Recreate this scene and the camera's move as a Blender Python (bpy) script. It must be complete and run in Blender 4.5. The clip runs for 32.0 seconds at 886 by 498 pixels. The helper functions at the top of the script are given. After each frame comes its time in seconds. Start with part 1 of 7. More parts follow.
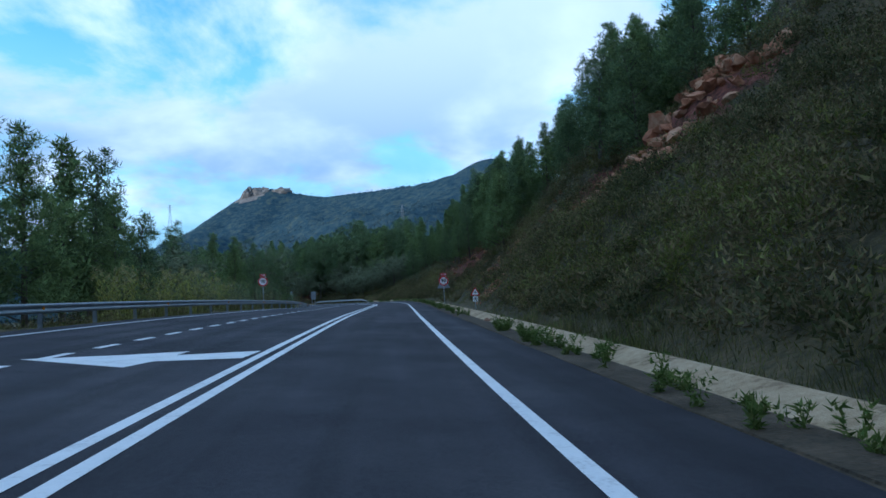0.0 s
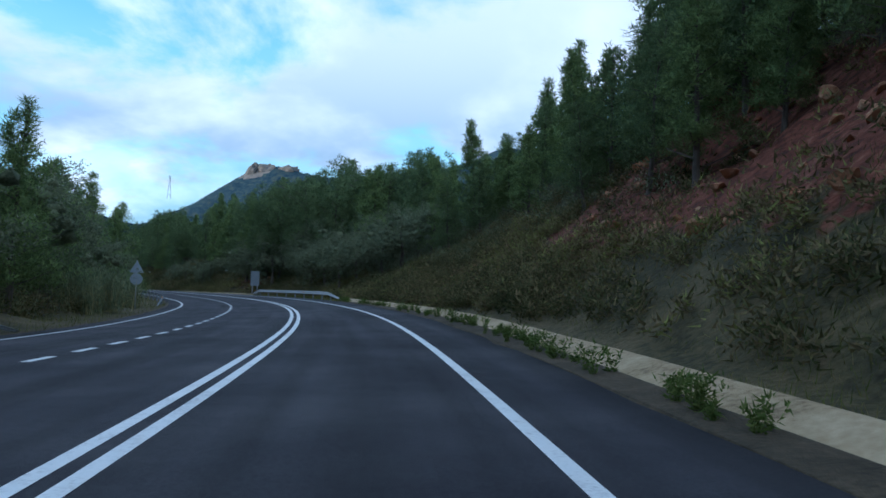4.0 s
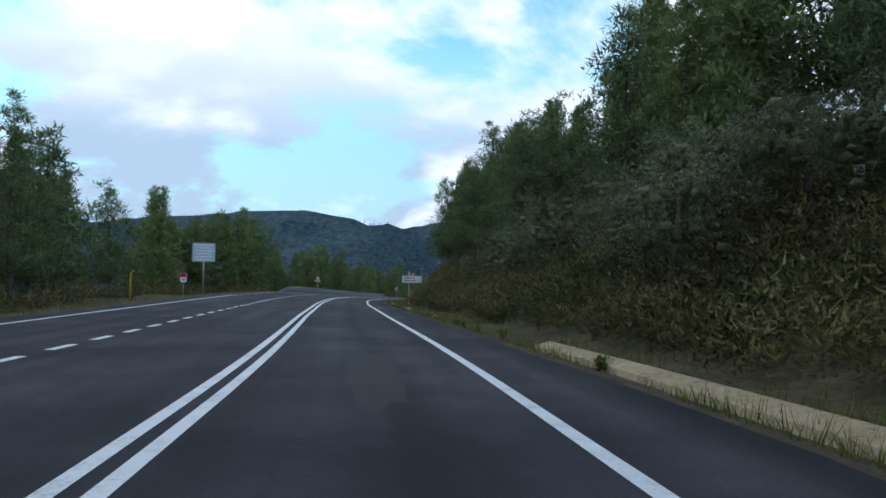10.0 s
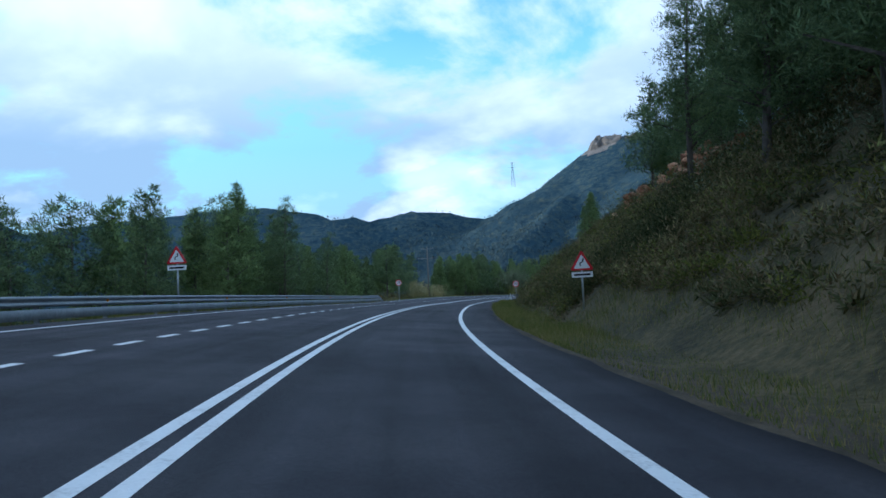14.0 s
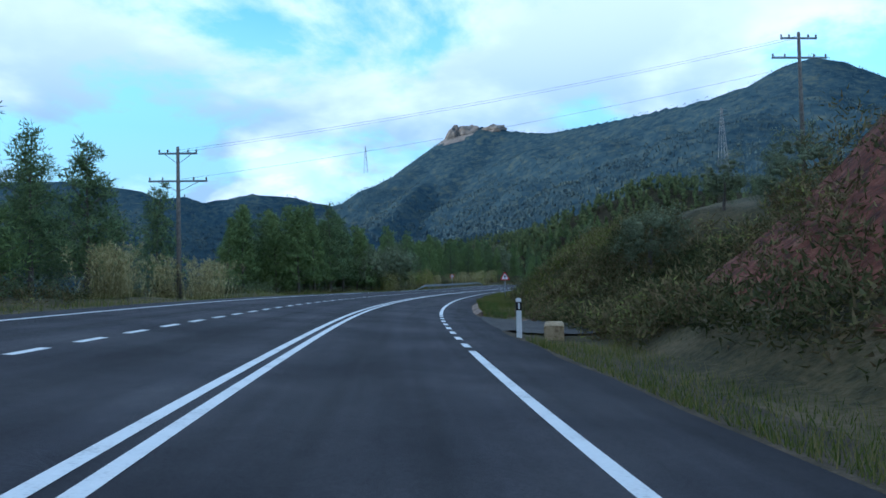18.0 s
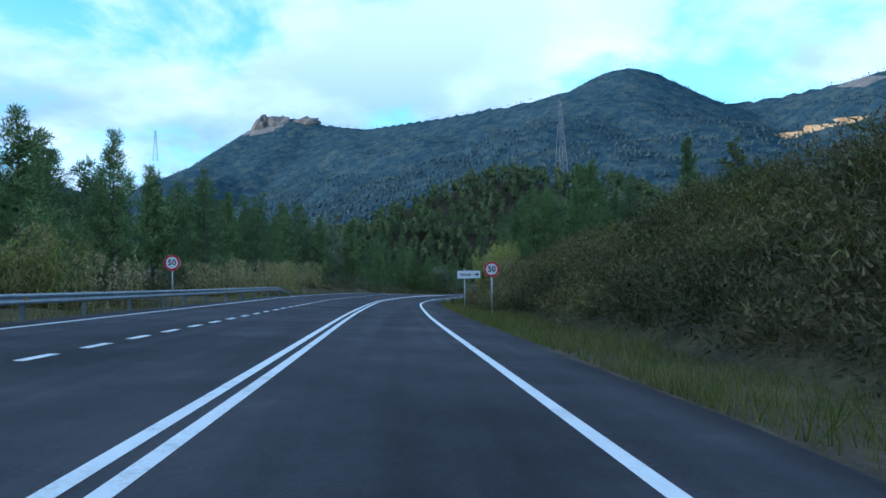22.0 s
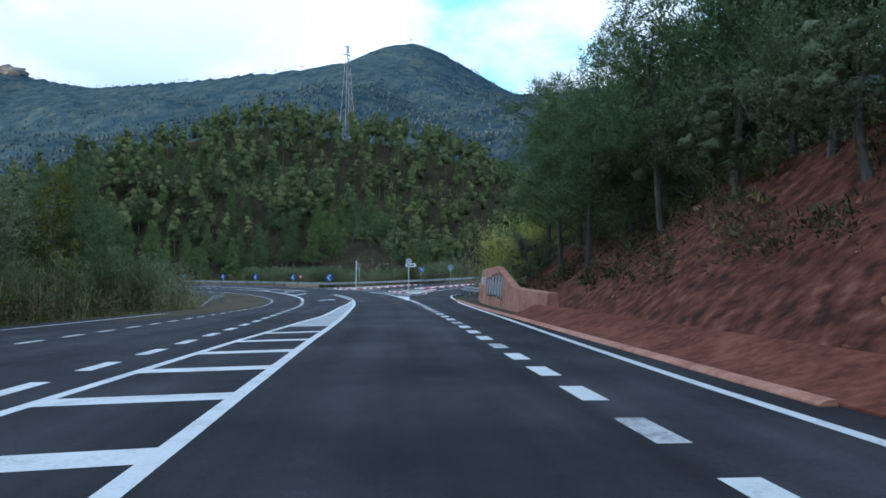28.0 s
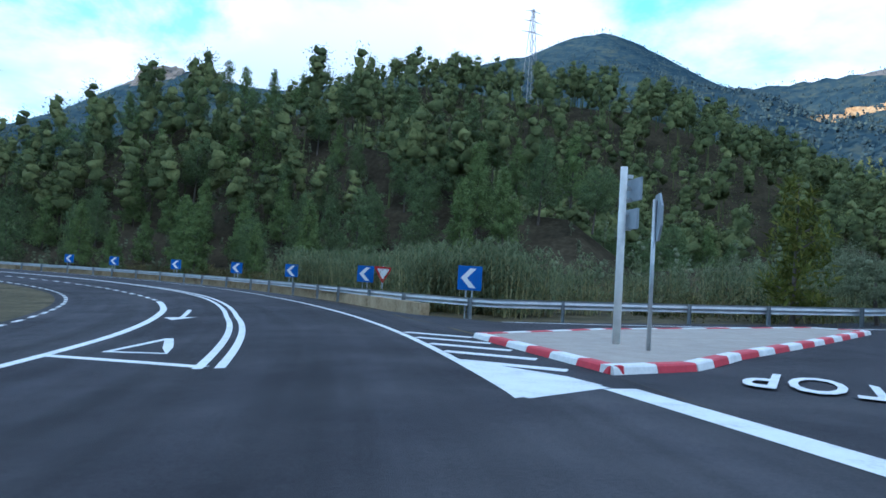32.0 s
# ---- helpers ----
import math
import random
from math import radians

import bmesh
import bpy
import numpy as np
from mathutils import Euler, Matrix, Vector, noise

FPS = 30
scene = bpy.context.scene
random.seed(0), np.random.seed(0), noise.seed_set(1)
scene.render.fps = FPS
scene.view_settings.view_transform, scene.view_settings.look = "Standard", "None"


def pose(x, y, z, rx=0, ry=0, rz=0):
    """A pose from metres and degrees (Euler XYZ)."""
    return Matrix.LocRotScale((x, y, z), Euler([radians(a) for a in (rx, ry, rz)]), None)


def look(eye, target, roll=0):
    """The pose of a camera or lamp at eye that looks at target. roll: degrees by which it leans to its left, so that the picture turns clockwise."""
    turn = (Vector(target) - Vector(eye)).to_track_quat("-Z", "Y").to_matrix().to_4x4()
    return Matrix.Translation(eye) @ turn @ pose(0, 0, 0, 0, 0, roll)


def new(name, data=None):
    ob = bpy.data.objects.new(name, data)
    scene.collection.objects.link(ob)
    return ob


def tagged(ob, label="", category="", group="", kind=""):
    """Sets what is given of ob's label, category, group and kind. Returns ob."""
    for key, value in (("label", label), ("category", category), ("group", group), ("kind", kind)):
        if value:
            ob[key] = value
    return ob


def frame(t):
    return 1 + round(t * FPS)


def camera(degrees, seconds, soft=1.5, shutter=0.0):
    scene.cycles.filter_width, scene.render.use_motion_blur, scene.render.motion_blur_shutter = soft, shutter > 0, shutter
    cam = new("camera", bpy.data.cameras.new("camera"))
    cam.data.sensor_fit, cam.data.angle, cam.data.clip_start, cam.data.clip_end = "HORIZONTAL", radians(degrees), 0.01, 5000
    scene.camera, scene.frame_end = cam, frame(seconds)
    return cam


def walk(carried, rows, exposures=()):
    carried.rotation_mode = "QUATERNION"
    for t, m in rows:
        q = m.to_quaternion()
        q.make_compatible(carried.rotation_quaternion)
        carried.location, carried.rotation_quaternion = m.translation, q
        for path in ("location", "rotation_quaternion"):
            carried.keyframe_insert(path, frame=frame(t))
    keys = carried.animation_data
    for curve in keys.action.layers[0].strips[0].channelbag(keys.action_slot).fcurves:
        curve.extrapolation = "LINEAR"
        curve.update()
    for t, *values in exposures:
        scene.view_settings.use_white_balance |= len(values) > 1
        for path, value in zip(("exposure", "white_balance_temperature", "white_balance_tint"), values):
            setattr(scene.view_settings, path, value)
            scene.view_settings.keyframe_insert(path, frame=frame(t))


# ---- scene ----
# ---------------------------------------------------------------- camera
cam = camera(65, 32.0, soft=1.6)
ROWS = [
    (0.0, pose(0.06, -0.00, 1.17, 94.20, 2.48, -0.02)),
    (0.5, pose(-0.81, 9.23, 1.39, 94.06, 2.18, -0.65)),
    (1.0, pose(-1.57, 18.39, 1.56, 93.80, 2.06, -1.24)),
    (1.5, pose(-2.17, 27.53, 1.68, 93.76, 1.75, -1.57)),
    (2.0, pose(-2.74, 36.91, 1.76, 93.54, 1.75, -1.73)),
    (2.5, pose(-3.33, 46.85, 1.87, 93.62, 1.54, -1.89)),
    (3.0, pose(-3.98, 57.50, 1.99, 93.72, 0.58, -1.65)),
    (3.5, pose(-4.71, 68.53, 2.11, 93.73, -0.44, -0.92)),
    (4.0, pose(-5.62, 79.50, 2.22, 93.70, -1.42, 0.30)),
    (4.5, pose(-6.78, 90.07, 2.28, 93.62, -2.25, 2.11)),
    (5.0, pose(-8.23, 99.99, 2.32, 93.63, -2.56, 4.62)),
    (5.5, pose(-10.05, 109.60, 2.33, 93.56, -2.31, 7.23)),
    (6.0, pose(-12.28, 118.89, 2.35, 93.51, -2.45, 10.33)),
    (6.5, pose(-15.00, 127.95, 2.35, 93.47, -2.33, 13.25)),
    (7.0, pose(-18.26, 137.10, 2.35, 93.57, -2.71, 16.09)),
    (7.5, pose(-22.02, 146.00, 2.39, 93.71, -2.45, 18.91)),
    (8.0, pose(-26.14, 154.61, 2.40, 93.43, -2.46, 21.49)),
    (8.5, pose(-30.57, 163.19, 2.38, 93.37, -2.46, 23.63)),
    (9.0, pose(-35.51, 171.98, 2.45, 94.40, -2.27, 25.55)),
    (9.5, pose(-41.06, 180.95, 2.60, 93.88, -1.03, 27.78)),
    (10.0, pose(-46.89, 189.55, 2.69, 93.58, -0.57, 30.21)),
    (10.5, pose(-52.95, 197.73, 2.74, 93.75, 0.00, 32.02)),
    (11.0, pose(-59.44, 206.05, 2.82, 93.70, -0.09, 33.00)),
    (11.5, pose(-66.07, 214.39, 2.89, 93.43, -0.10, 33.30)),
    (12.0, pose(-72.61, 222.51, 2.95, 93.50, 0.62, 33.44)),
    (12.5, pose(-79.14, 230.77, 3.01, 93.46, 1.62, 33.06)),
    (13.0, pose(-85.52, 239.01, 3.04, 93.16, 1.73, 32.22)),
    (13.5, pose(-91.58, 247.25, 3.04, 93.12, 1.84, 30.07)),
    (14.0, pose(-97.54, 256.07, 3.02, 92.93, 2.89, 27.55)),
    (14.5, pose(-103.25, 265.25, 2.98, 92.40, 2.17, 25.20)),
    (15.0, pose(-108.53, 274.60, 2.91, 92.60, 1.88, 22.58)),
    (15.5, pose(-113.43, 284.36, 2.85, 92.58, 1.60, 20.33)),
    (16.0, pose(-118.02, 294.38, 2.74, 92.23, 1.06, 18.54)),
    (16.5, pose(-122.37, 304.60, 2.55, 92.01, 0.63, 17.22)),
    (17.0, pose(-126.58, 315.03, 2.35, 92.05, 0.45, 16.42)),
    (17.5, pose(-130.75, 325.67, 2.15, 92.20, 0.62, 15.95)),
    (18.0, pose(-134.90, 336.67, 1.93, 91.89, 1.31, 14.93)),
    (18.5, pose(-138.88, 347.99, 1.68, 91.95, 1.75, 13.20)),
    (19.0, pose(-142.49, 359.59, 1.46, 91.82, 2.17, 10.86)),
    (19.5, pose(-145.69, 371.69, 1.22, 91.94, 1.85, 8.25)),
    (20.0, pose(-148.35, 383.94, 1.00, 92.01, 1.69, 5.76)),
    (20.5, pose(-150.47, 395.96, 0.81, 92.18, 1.20, 3.31)),
    (21.0, pose(-152.10, 407.66, 0.63, 92.17, 0.74, 1.71)),
    (21.5, pose(-153.33, 419.23, 0.43, 92.21, 0.46, 0.39)),
    (22.0, pose(-154.33, 430.90, 0.23, 92.15, 0.76, -0.63)),
    (22.5, pose(-155.21, 442.51, -0.00, 91.93, 1.07, -1.04)),
    (23.0, pose(-155.98, 453.77, -0.21, 92.36, 1.13, -1.53)),
    (23.5, pose(-156.59, 464.34, -0.38, 92.18, 0.84, -2.14)),
    (24.0, pose(-156.98, 474.85, -0.56, 92.14, 1.08, -3.82)),
    (24.5, pose(-157.09, 486.02, -0.76, 91.93, 1.13, -5.86)),
    (25.0, pose(-156.73, 497.44, -0.97, 92.03, 1.30, -8.45)),
    (25.5, pose(-155.83, 508.63, -1.16, 92.05, 1.17, -11.43)),
    (26.0, pose(-154.44, 519.48, -1.35, 91.94, 0.91, -13.77)),
    (26.5, pose(-152.63, 530.15, -1.58, 91.82, 0.70, -15.90)),
    (27.0, pose(-150.42, 540.81, -1.83, 91.75, 0.52, -17.89)),
    (27.5, pose(-147.81, 551.52, -2.09, 91.80, 0.37, -19.72)),
    (28.0, pose(-144.98, 562.12, -2.33, 92.03, -0.20, -20.35)),
    (28.5, pose(-142.08, 572.59, -2.52, 92.44, -0.83, -20.82)),
    (29.0, pose(-139.26, 582.61, -2.67, 92.30, -1.07, -20.77)),
    (29.5, pose(-136.67, 592.01, -2.85, 92.10, -0.60, -20.24)),
    (30.0, pose(-134.15, 601.64, -2.99, 92.86, -1.48, -19.14)),
    (30.5, pose(-131.82, 611.56, -3.06, 92.98, -2.45, -17.24)),
    (31.0, pose(-130.01, 621.26, -3.12, 93.13, -3.07, -13.70)),
    (31.5, pose(-128.80, 631.30, -3.19, 92.94, -3.61, -10.00)),
    (32.0, pose(-128.21, 641.73, -3.29, 92.87, -3.46, -6.35)),
]
walk(cam, ROWS, [(0.0, 0.0, 4770, 10), (5.0, 0.12, 5150, 11), (7.0, 0.2, 5300, 11), (9.5, 0.25, 5950, 16), (11.0, 0.24, 5750, 15), (13.0, 0.12, 5150, 11), (18.0, 0.18, 4980, 10), (22.0, 0.25, 4700, 8), (25.0, 0.32, 5050, 11), (28.5, 0.5, 5450, 13), (32.0, 0.62, 5040, 12)])

# ---------------------------------------------------------------- sky and sun
SUN_EL, SUN_AZ = radians(8), radians(248)      # azimuth clockwise from +y
sun_way = Vector((math.sin(SUN_AZ) * math.cos(SUN_EL), math.cos(SUN_AZ) * math.cos(SUN_EL), math.sin(SUN_EL)))
scene.view_settings.exposure = 0.0


def make_world():
    w = bpy.data.worlds.new("sky")
    scene.world = w
    w.use_nodes = True
    nt = w.node_tree
    nt.nodes.clear()
    N, L = nt.nodes.new, nt.links.new
    out, bg = N("ShaderNodeOutputWorld"), N("ShaderNodeBackground")
    sky = N("ShaderNodeTexSky")
    sky.sky_type, sky.sun_disc = "NISHITA", False
    sky.sun_elevation, sky.sun_rotation = SUN_EL, SUN_AZ
    sky.air_density, sky.dust_density, sky.ozone_density = 1.0, 0.4, 1.5
    dim = N("ShaderNodeMix")
    dim.data_type, dim.blend_type = "RGBA", "MULTIPLY"
    dim.inputs["Factor"].default_value = 1.0
    L(sky.outputs[0], dim.inputs["A"])
    dim.inputs["B"].default_value = (0.23, 0.38, 0.37, 1)
    # clouds on a flat layer overhead
    tc, sep = N("ShaderNodeTexCoord"), N("ShaderNodeSeparateXYZ")
    L(tc.outputs["Generated"], sep.inputs[0])
    zc = N("ShaderNodeMath"); zc.operation = "MAXIMUM"; zc.inputs[1].default_value = 0.0
    L(sep.outputs["Z"], zc.inputs[0])
    za = N("ShaderNodeMath"); za.operation = "ADD"; za.inputs[1].default_value = 0.34
    L(zc.outputs[0], za.inputs[0])
    div = N("ShaderNodeVectorMath"); div.operation = "DIVIDE"
    cmb = N("ShaderNodeCombineXYZ")
    for k in "XYZ":
        L(za.outputs[0], cmb.inputs[k])
    L(tc.outputs["Generated"], div.inputs[0]); L(cmb.outputs[0], div.inputs[1])
    flat = N("ShaderNodeVectorMath"); flat.operation = "MULTIPLY"; flat.inputs[1].default_value = (1, 1, 0.0)
    L(div.outputs[0], flat.inputs[0])

    def fbm(scale, detail, rough, off, warp=0.2):
        mp = N("ShaderNodeMapping"); mp.inputs["Location"].default_value = off
        L(flat.outputs[0], mp.inputs["Vector"])
        n = N("ShaderNodeTexNoise")
        n.inputs["Scale"].default_value, n.inputs["Detail"].default_value = scale, detail
        n.inputs["Roughness"].default_value, n.inputs["Distortion"].default_value = rough, warp
        L(mp.outputs[0], n.inputs["Vector"])
        return n.outputs["Fac"]

    def ramp(v, lo, hi):
        r = N("ShaderNodeMapRange"); r.interpolation_type = "SMOOTHSTEP"
        r.inputs["From Min"].default_value, r.inputs["From Max"].default_value = lo, hi
        L(v, r.inputs["Value"])
        return r.outputs[0]

    big = ramp(fbm(1.7, 9, 0.58, (3.1, 1.7, 0)), 0.37, 0.56)
    grey = ramp(fbm(1.9, 7, 0.50, (8.3, 4.2, 0)), 0.30, 0.58)
    # nearer the horizon the layer closes up and greys
    low = N("ShaderNodeMapRange"); low.interpolation_type = "SMOOTHSTEP"
    low.inputs["From Min"].default_value, low.inputs["From Max"].default_value = 0.42, 0.02
    L(zc.outputs[0], low.inputs["Value"])
    half = N("ShaderNodeMath"); half.operation = "MULTIPLY"; half.inputs[1].default_value = 0.9
    L(low.outputs[0], half.inputs[0])
    cover = N("ShaderNodeMath"); cover.operation = "MAXIMUM"
    L(big, cover.inputs[0]); L(half.outputs[0], cover.inputs[1])
    tone = N("ShaderNodeMix"); tone.data_type = "RGBA"
    tone.inputs["A"].default_value, tone.inputs["B"].default_value = (1.10, 1.13, 1.15, 1), (0.42, 0.56, 0.67, 1)
    gm = N("ShaderNodeMath"); gm.operation = "MULTIPLY"
    L(grey, gm.inputs[0])
    gl = N("ShaderNodeMath"); gl.operation = "ADD"; gl.inputs[1].default_value = 0.42
    L(low.outputs[0], gl.inputs[0]); L(gl.outputs[0], gm.inputs[1])
    L(gm.outputs[0], tone.inputs["Factor"])
    mix = N("ShaderNodeMix"); mix.data_type = "RGBA"
    L(cover.outputs[0], mix.inputs["Factor"]); L(dim.outputs["Result"], mix.inputs["A"]); L(tone.outputs["Result"], mix.inputs["B"])
    L(mix.outputs["Result"], bg.inputs["Color"])
    bg.inputs["Strength"].default_value = 1.0
    L(bg.outputs[0], out.inputs[0])


make_world()
sun_data = bpy.data.lights.new("sun", "SUN")
sun_data.energy, sun_data.angle, sun_data.color = 4.5, radians(0.6), (1.0, 0.86, 0.66)
sun = new("sun", sun_data)
sun.matrix_world = look(sun_way * 300, (0, 0, 0))

# ---------------------------------------------------------------- materials


def material(name, stops, scale=1.0, rough=0.9, bump=0.0, bump_scale=None, metal=0.0, detail=6.0, fine=0.0, grain=0.4, rand=0.0, island=0.0, spec=0.3, coords="Object", stretch=(1, 1, 1), translucent=0.0):
    """A noise-driven surface: stops are (position, colour); fine mixes a second, smaller noise; rand and island vary it per object and per piece."""
    m = bpy.data.materials.new(name)
    m.use_nodes = True
    nt = m.node_tree
    N, L = nt.nodes.new, nt.links.new
    bsdf = nt.nodes["Principled BSDF"]
    bsdf.inputs["Roughness"].default_value, bsdf.inputs["Metallic"].default_value = rough, metal
    bsdf.inputs["Specular IOR Level"].default_value = spec
    tc, mp = N("ShaderNodeTexCoord"), N("ShaderNodeMapping")
    mp.inputs["Scale"].default_value = stretch
    L(tc.outputs[coords], mp.inputs["Vector"])
    n1 = N("ShaderNodeTexNoise")
    n1.inputs["Scale"].default_value, n1.inputs["Detail"].default_value, n1.inputs["Roughness"].default_value = scale, detail, 0.6
    L(mp.outputs[0], n1.inputs["Vector"])
    fac = n1.outputs["Fac"]
    if fine:
        n2 = N("ShaderNodeTexNoise")
        n2.inputs["Scale"].default_value, n2.inputs["Detail"].default_value = fine, 3
        L(mp.outputs[0], n2.inputs["Vector"])
        av = N("ShaderNodeMix"); av.inputs["Factor"].default_value = grain
        L(fac, av.inputs["A"]); L(n2.outputs["Fac"], av.inputs["B"])
        fac = av.outputs["Result"]
    if rand or island:
        info = N("ShaderNodeObjectInfo") if rand else N("ShaderNodeNewGeometry")
        ma = N("ShaderNodeMath"); ma.operation = "MULTIPLY_ADD"
        ma.inputs[1].default_value, ma.inputs[2].default_value = (rand or island), -0.5 * (rand or island)
        L(info.outputs["Random" if rand else "Random Per Island"], ma.inputs[0])
        ad = N("ShaderNodeMath"); ad.operation = "ADD"
        L(fac, ad.inputs[0]); L(ma.outputs[0], ad.inputs[1])
        fac = ad.outputs[0]
    cr = N("ShaderNodeValToRGB")
    while len(cr.color_ramp.elements) < len(stops):
        cr.color_ramp.elements.new(0.5)
    for e, (p, c) in zip(cr.color_ramp.elements, stops):
        e.position, e.color = p, (*c, 1)
    L(fac, cr.inputs["Fac"]); L(cr.outputs["Color"], bsdf.inputs["Base Color"])
    if bump:
        nb = N("ShaderNodeTexNoise")
        nb.inputs["Scale"].default_value, nb.inputs["Detail"].default_value = bump_scale or scale * 4, 5
        L(mp.outputs[0], nb.inputs["Vector"])
        bp = N("ShaderNodeBump"); bp.inputs["Strength"].default_value = bump; bp.inputs["Distance"].default_value = 0.05
        L(nb.outputs["Fac"], bp.inputs["Height"]); L(bp.outputs[0], bsdf.inputs["Normal"])
    if translucent:
        tr, mx = N("ShaderNodeBsdfTranslucent"), N("ShaderNodeMixShader")
        mx.inputs[0].default_value = translucent
        L(cr.outputs["Color"], tr.inputs["Color"])
        L(bsdf.outputs[0], mx.inputs[1]); L(tr.outputs[0], mx.inputs[2])
        L(mx.outputs[0], nt.nodes["Material Output"].inputs["Surface"])
    return m


def plain(name, c, rough=0.5, metal=0.0, var=0.12, scale=3.0, **kw):
    lo, hi = tuple(v * (1 - var) for v in c), tuple(min(1, v * (1 + var)) for v in c)
    return material(name, [(0.35, lo), (0.65, hi)], scale, rough, metal=metal, **kw)


M_ASPHALT = material("asphalt", [(0.36, (0.022, 0.021, 0.027)), (0.50, (0.039, 0.038, 0.045)), (0.64, (0.062, 0.060, 0.066))], 0.35, 0.85, 0.5, 90, fine=30, grain=0.3, detail=4, spec=0.25)


def wheel_streaks(m):
    """Faint streaks and polished tracks that run along the road, from its own length and width."""
    nt = m.node_tree
    N, L = nt.nodes.new, nt.links.new
    la, ac = N("ShaderNodeAttribute"), N("ShaderNodeAttribute")
    la.attribute_name, ac.attribute_name = "road_along", "road_across"
    sl, sc = N("ShaderNodeMath"), N("ShaderNodeMath")
    sl.operation = sc.operation = "MULTIPLY"
    sl.inputs[1].default_value, sc.inputs[1].default_value = 0.035, 0.9
    L(la.outputs["Fac"], sl.inputs[0]); L(ac.outputs["Fac"], sc.inputs[0])
    xy = N("ShaderNodeCombineXYZ")
    L(sl.outputs[0], xy.inputs["X"]); L(sc.outputs[0], xy.inputs["Y"])
    n = N("ShaderNodeTexNoise")
    n.inputs["Scale"].default_value, n.inputs["Detail"].default_value = 1.4, 7
    L(xy.outputs[0], n.inputs["Vector"])
    gain = N("ShaderNodeMapRange")
    gain.inputs["From Min"].default_value, gain.inputs["From Max"].default_value = 0.32, 0.68
    gain.inputs["To Min"].default_value, gain.inputs["To Max"].default_value = 0.62, 1.38
    L(n.outputs["Fac"], gain.inputs["Value"])
    bsdf = nt.nodes["Principled BSDF"]
    old = bsdf.inputs["Base Color"].links[0].from_socket
    mx = N("ShaderNodeVectorMath"); mx.operation = "SCALE"
    L(old, mx.inputs[0]); L(gain.outputs[0], mx.inputs["Scale"])
    L(mx.outputs[0], bsdf.inputs["Base Color"])


wheel_streaks(M_ASPHALT)
M_PATCH = material("asphalt_patch", [(0.3, (0.026, 0.025, 0.028)), (0.7, (0.042, 0.040, 0.043))], 0.8, 0.8, 0.4, 80, fine=40)
M_PAINT = material("road_paint", [(0.30, (0.45, 0.45, 0.45)), (0.48, (0.72, 0.73, 0.73)), (0.7, (0.80, 0.81, 0.81))], 2.2, 0.6, 0.3, 60, fine=26)
M_WORN = material("worn_road_paint", [(0.36, (0.16, 0.16, 0.16)), (0.52, (0.52, 0.52, 0.52)), (0.7, (0.66, 0.67, 0.67))], 3.0, 0.7, 0.3, 60, fine=18)
M_DULL = material("dull_road_paint", [(0.32, (0.30, 0.31, 0.32)), (0.5, (0.46, 0.47, 0.48)), (0.7, (0.60, 0.61, 0.62))], 1.2, 0.7, 0.3, 60, fine=14)
M_RED = material("red_kerb_paint", [(0.35, (0.42, 0.03, 0.05)), (0.65, (0.62, 0.05, 0.07))], 3, 0.55, fine=20)
M_WHITE = plain("white_kerb_paint", (0.74, 0.74, 0.72), 0.6, var=0.15, fine=20)
M_CONCRETE = material("concrete", [(0.34, (0.17, 0.12, 0.065)), (0.48, (0.38, 0.285, 0.165)), (0.66, (0.50, 0.39, 0.245))], 1.1, 0.92, 0.6, 40, fine=9)
M_KERB = material("worn_kerb", [(0.36, (0.11, 0.078, 0.058)), (0.5, (0.26, 0.19, 0.145)), (0.66, (0.40, 0.305, 0.24))], 1.6, 0.92, 0.8, 20, fine=9)
M_DRIVE = material("old_entrance_asphalt", [(0.35, (0.045, 0.042, 0.042)), (0.65, (0.095, 0.088, 0.082))], 0.8, 0.9, 0.5, 60, fine=20)
M_ISLAND = material("island_paving", [(0.3, (0.30, 0.26, 0.22)), (0.7, (0.44, 0.39, 0.34))], 2.0, 0.9, 0.4, 40, fine=20)
M_WALLRED = material("red_rendered_concrete", [(0.30, (0.30, 0.115, 0.075)), (0.5, (0.53, 0.245, 0.165)), (0.72, (0.66, 0.38, 0.28))], 0.9, 0.9, 0.5, 30, fine=7)
M_GROUND = material("scrub_ground", [(0.36, (0.026, 0.023, 0.010)), (0.46, (0.054, 0.046, 0.019)), (0.54, (0.090, 0.072, 0.032)), (0.64, (0.130, 0.096, 0.050)), (0.74, (0.15, 0.105, 0.066))], 0.45, 0.95, 1.0, 9, fine=5.5)
M_VERGE = material("verge_soil", [(0.34, (0.034, 0.027, 0.016)), (0.5, (0.070, 0.054, 0.033)), (0.68, (0.125, 0.092, 0.058))], 1.2, 0.95, 0.8, 25, fine=14)
RED_EARTH = [(0.34, (0.045, 0.015, 0.009)), (0.48, (0.115, 0.034, 0.019)), (0.60, (0.18, 0.058, 0.034)), (0.72, (0.25, 0.12, 0.075))]


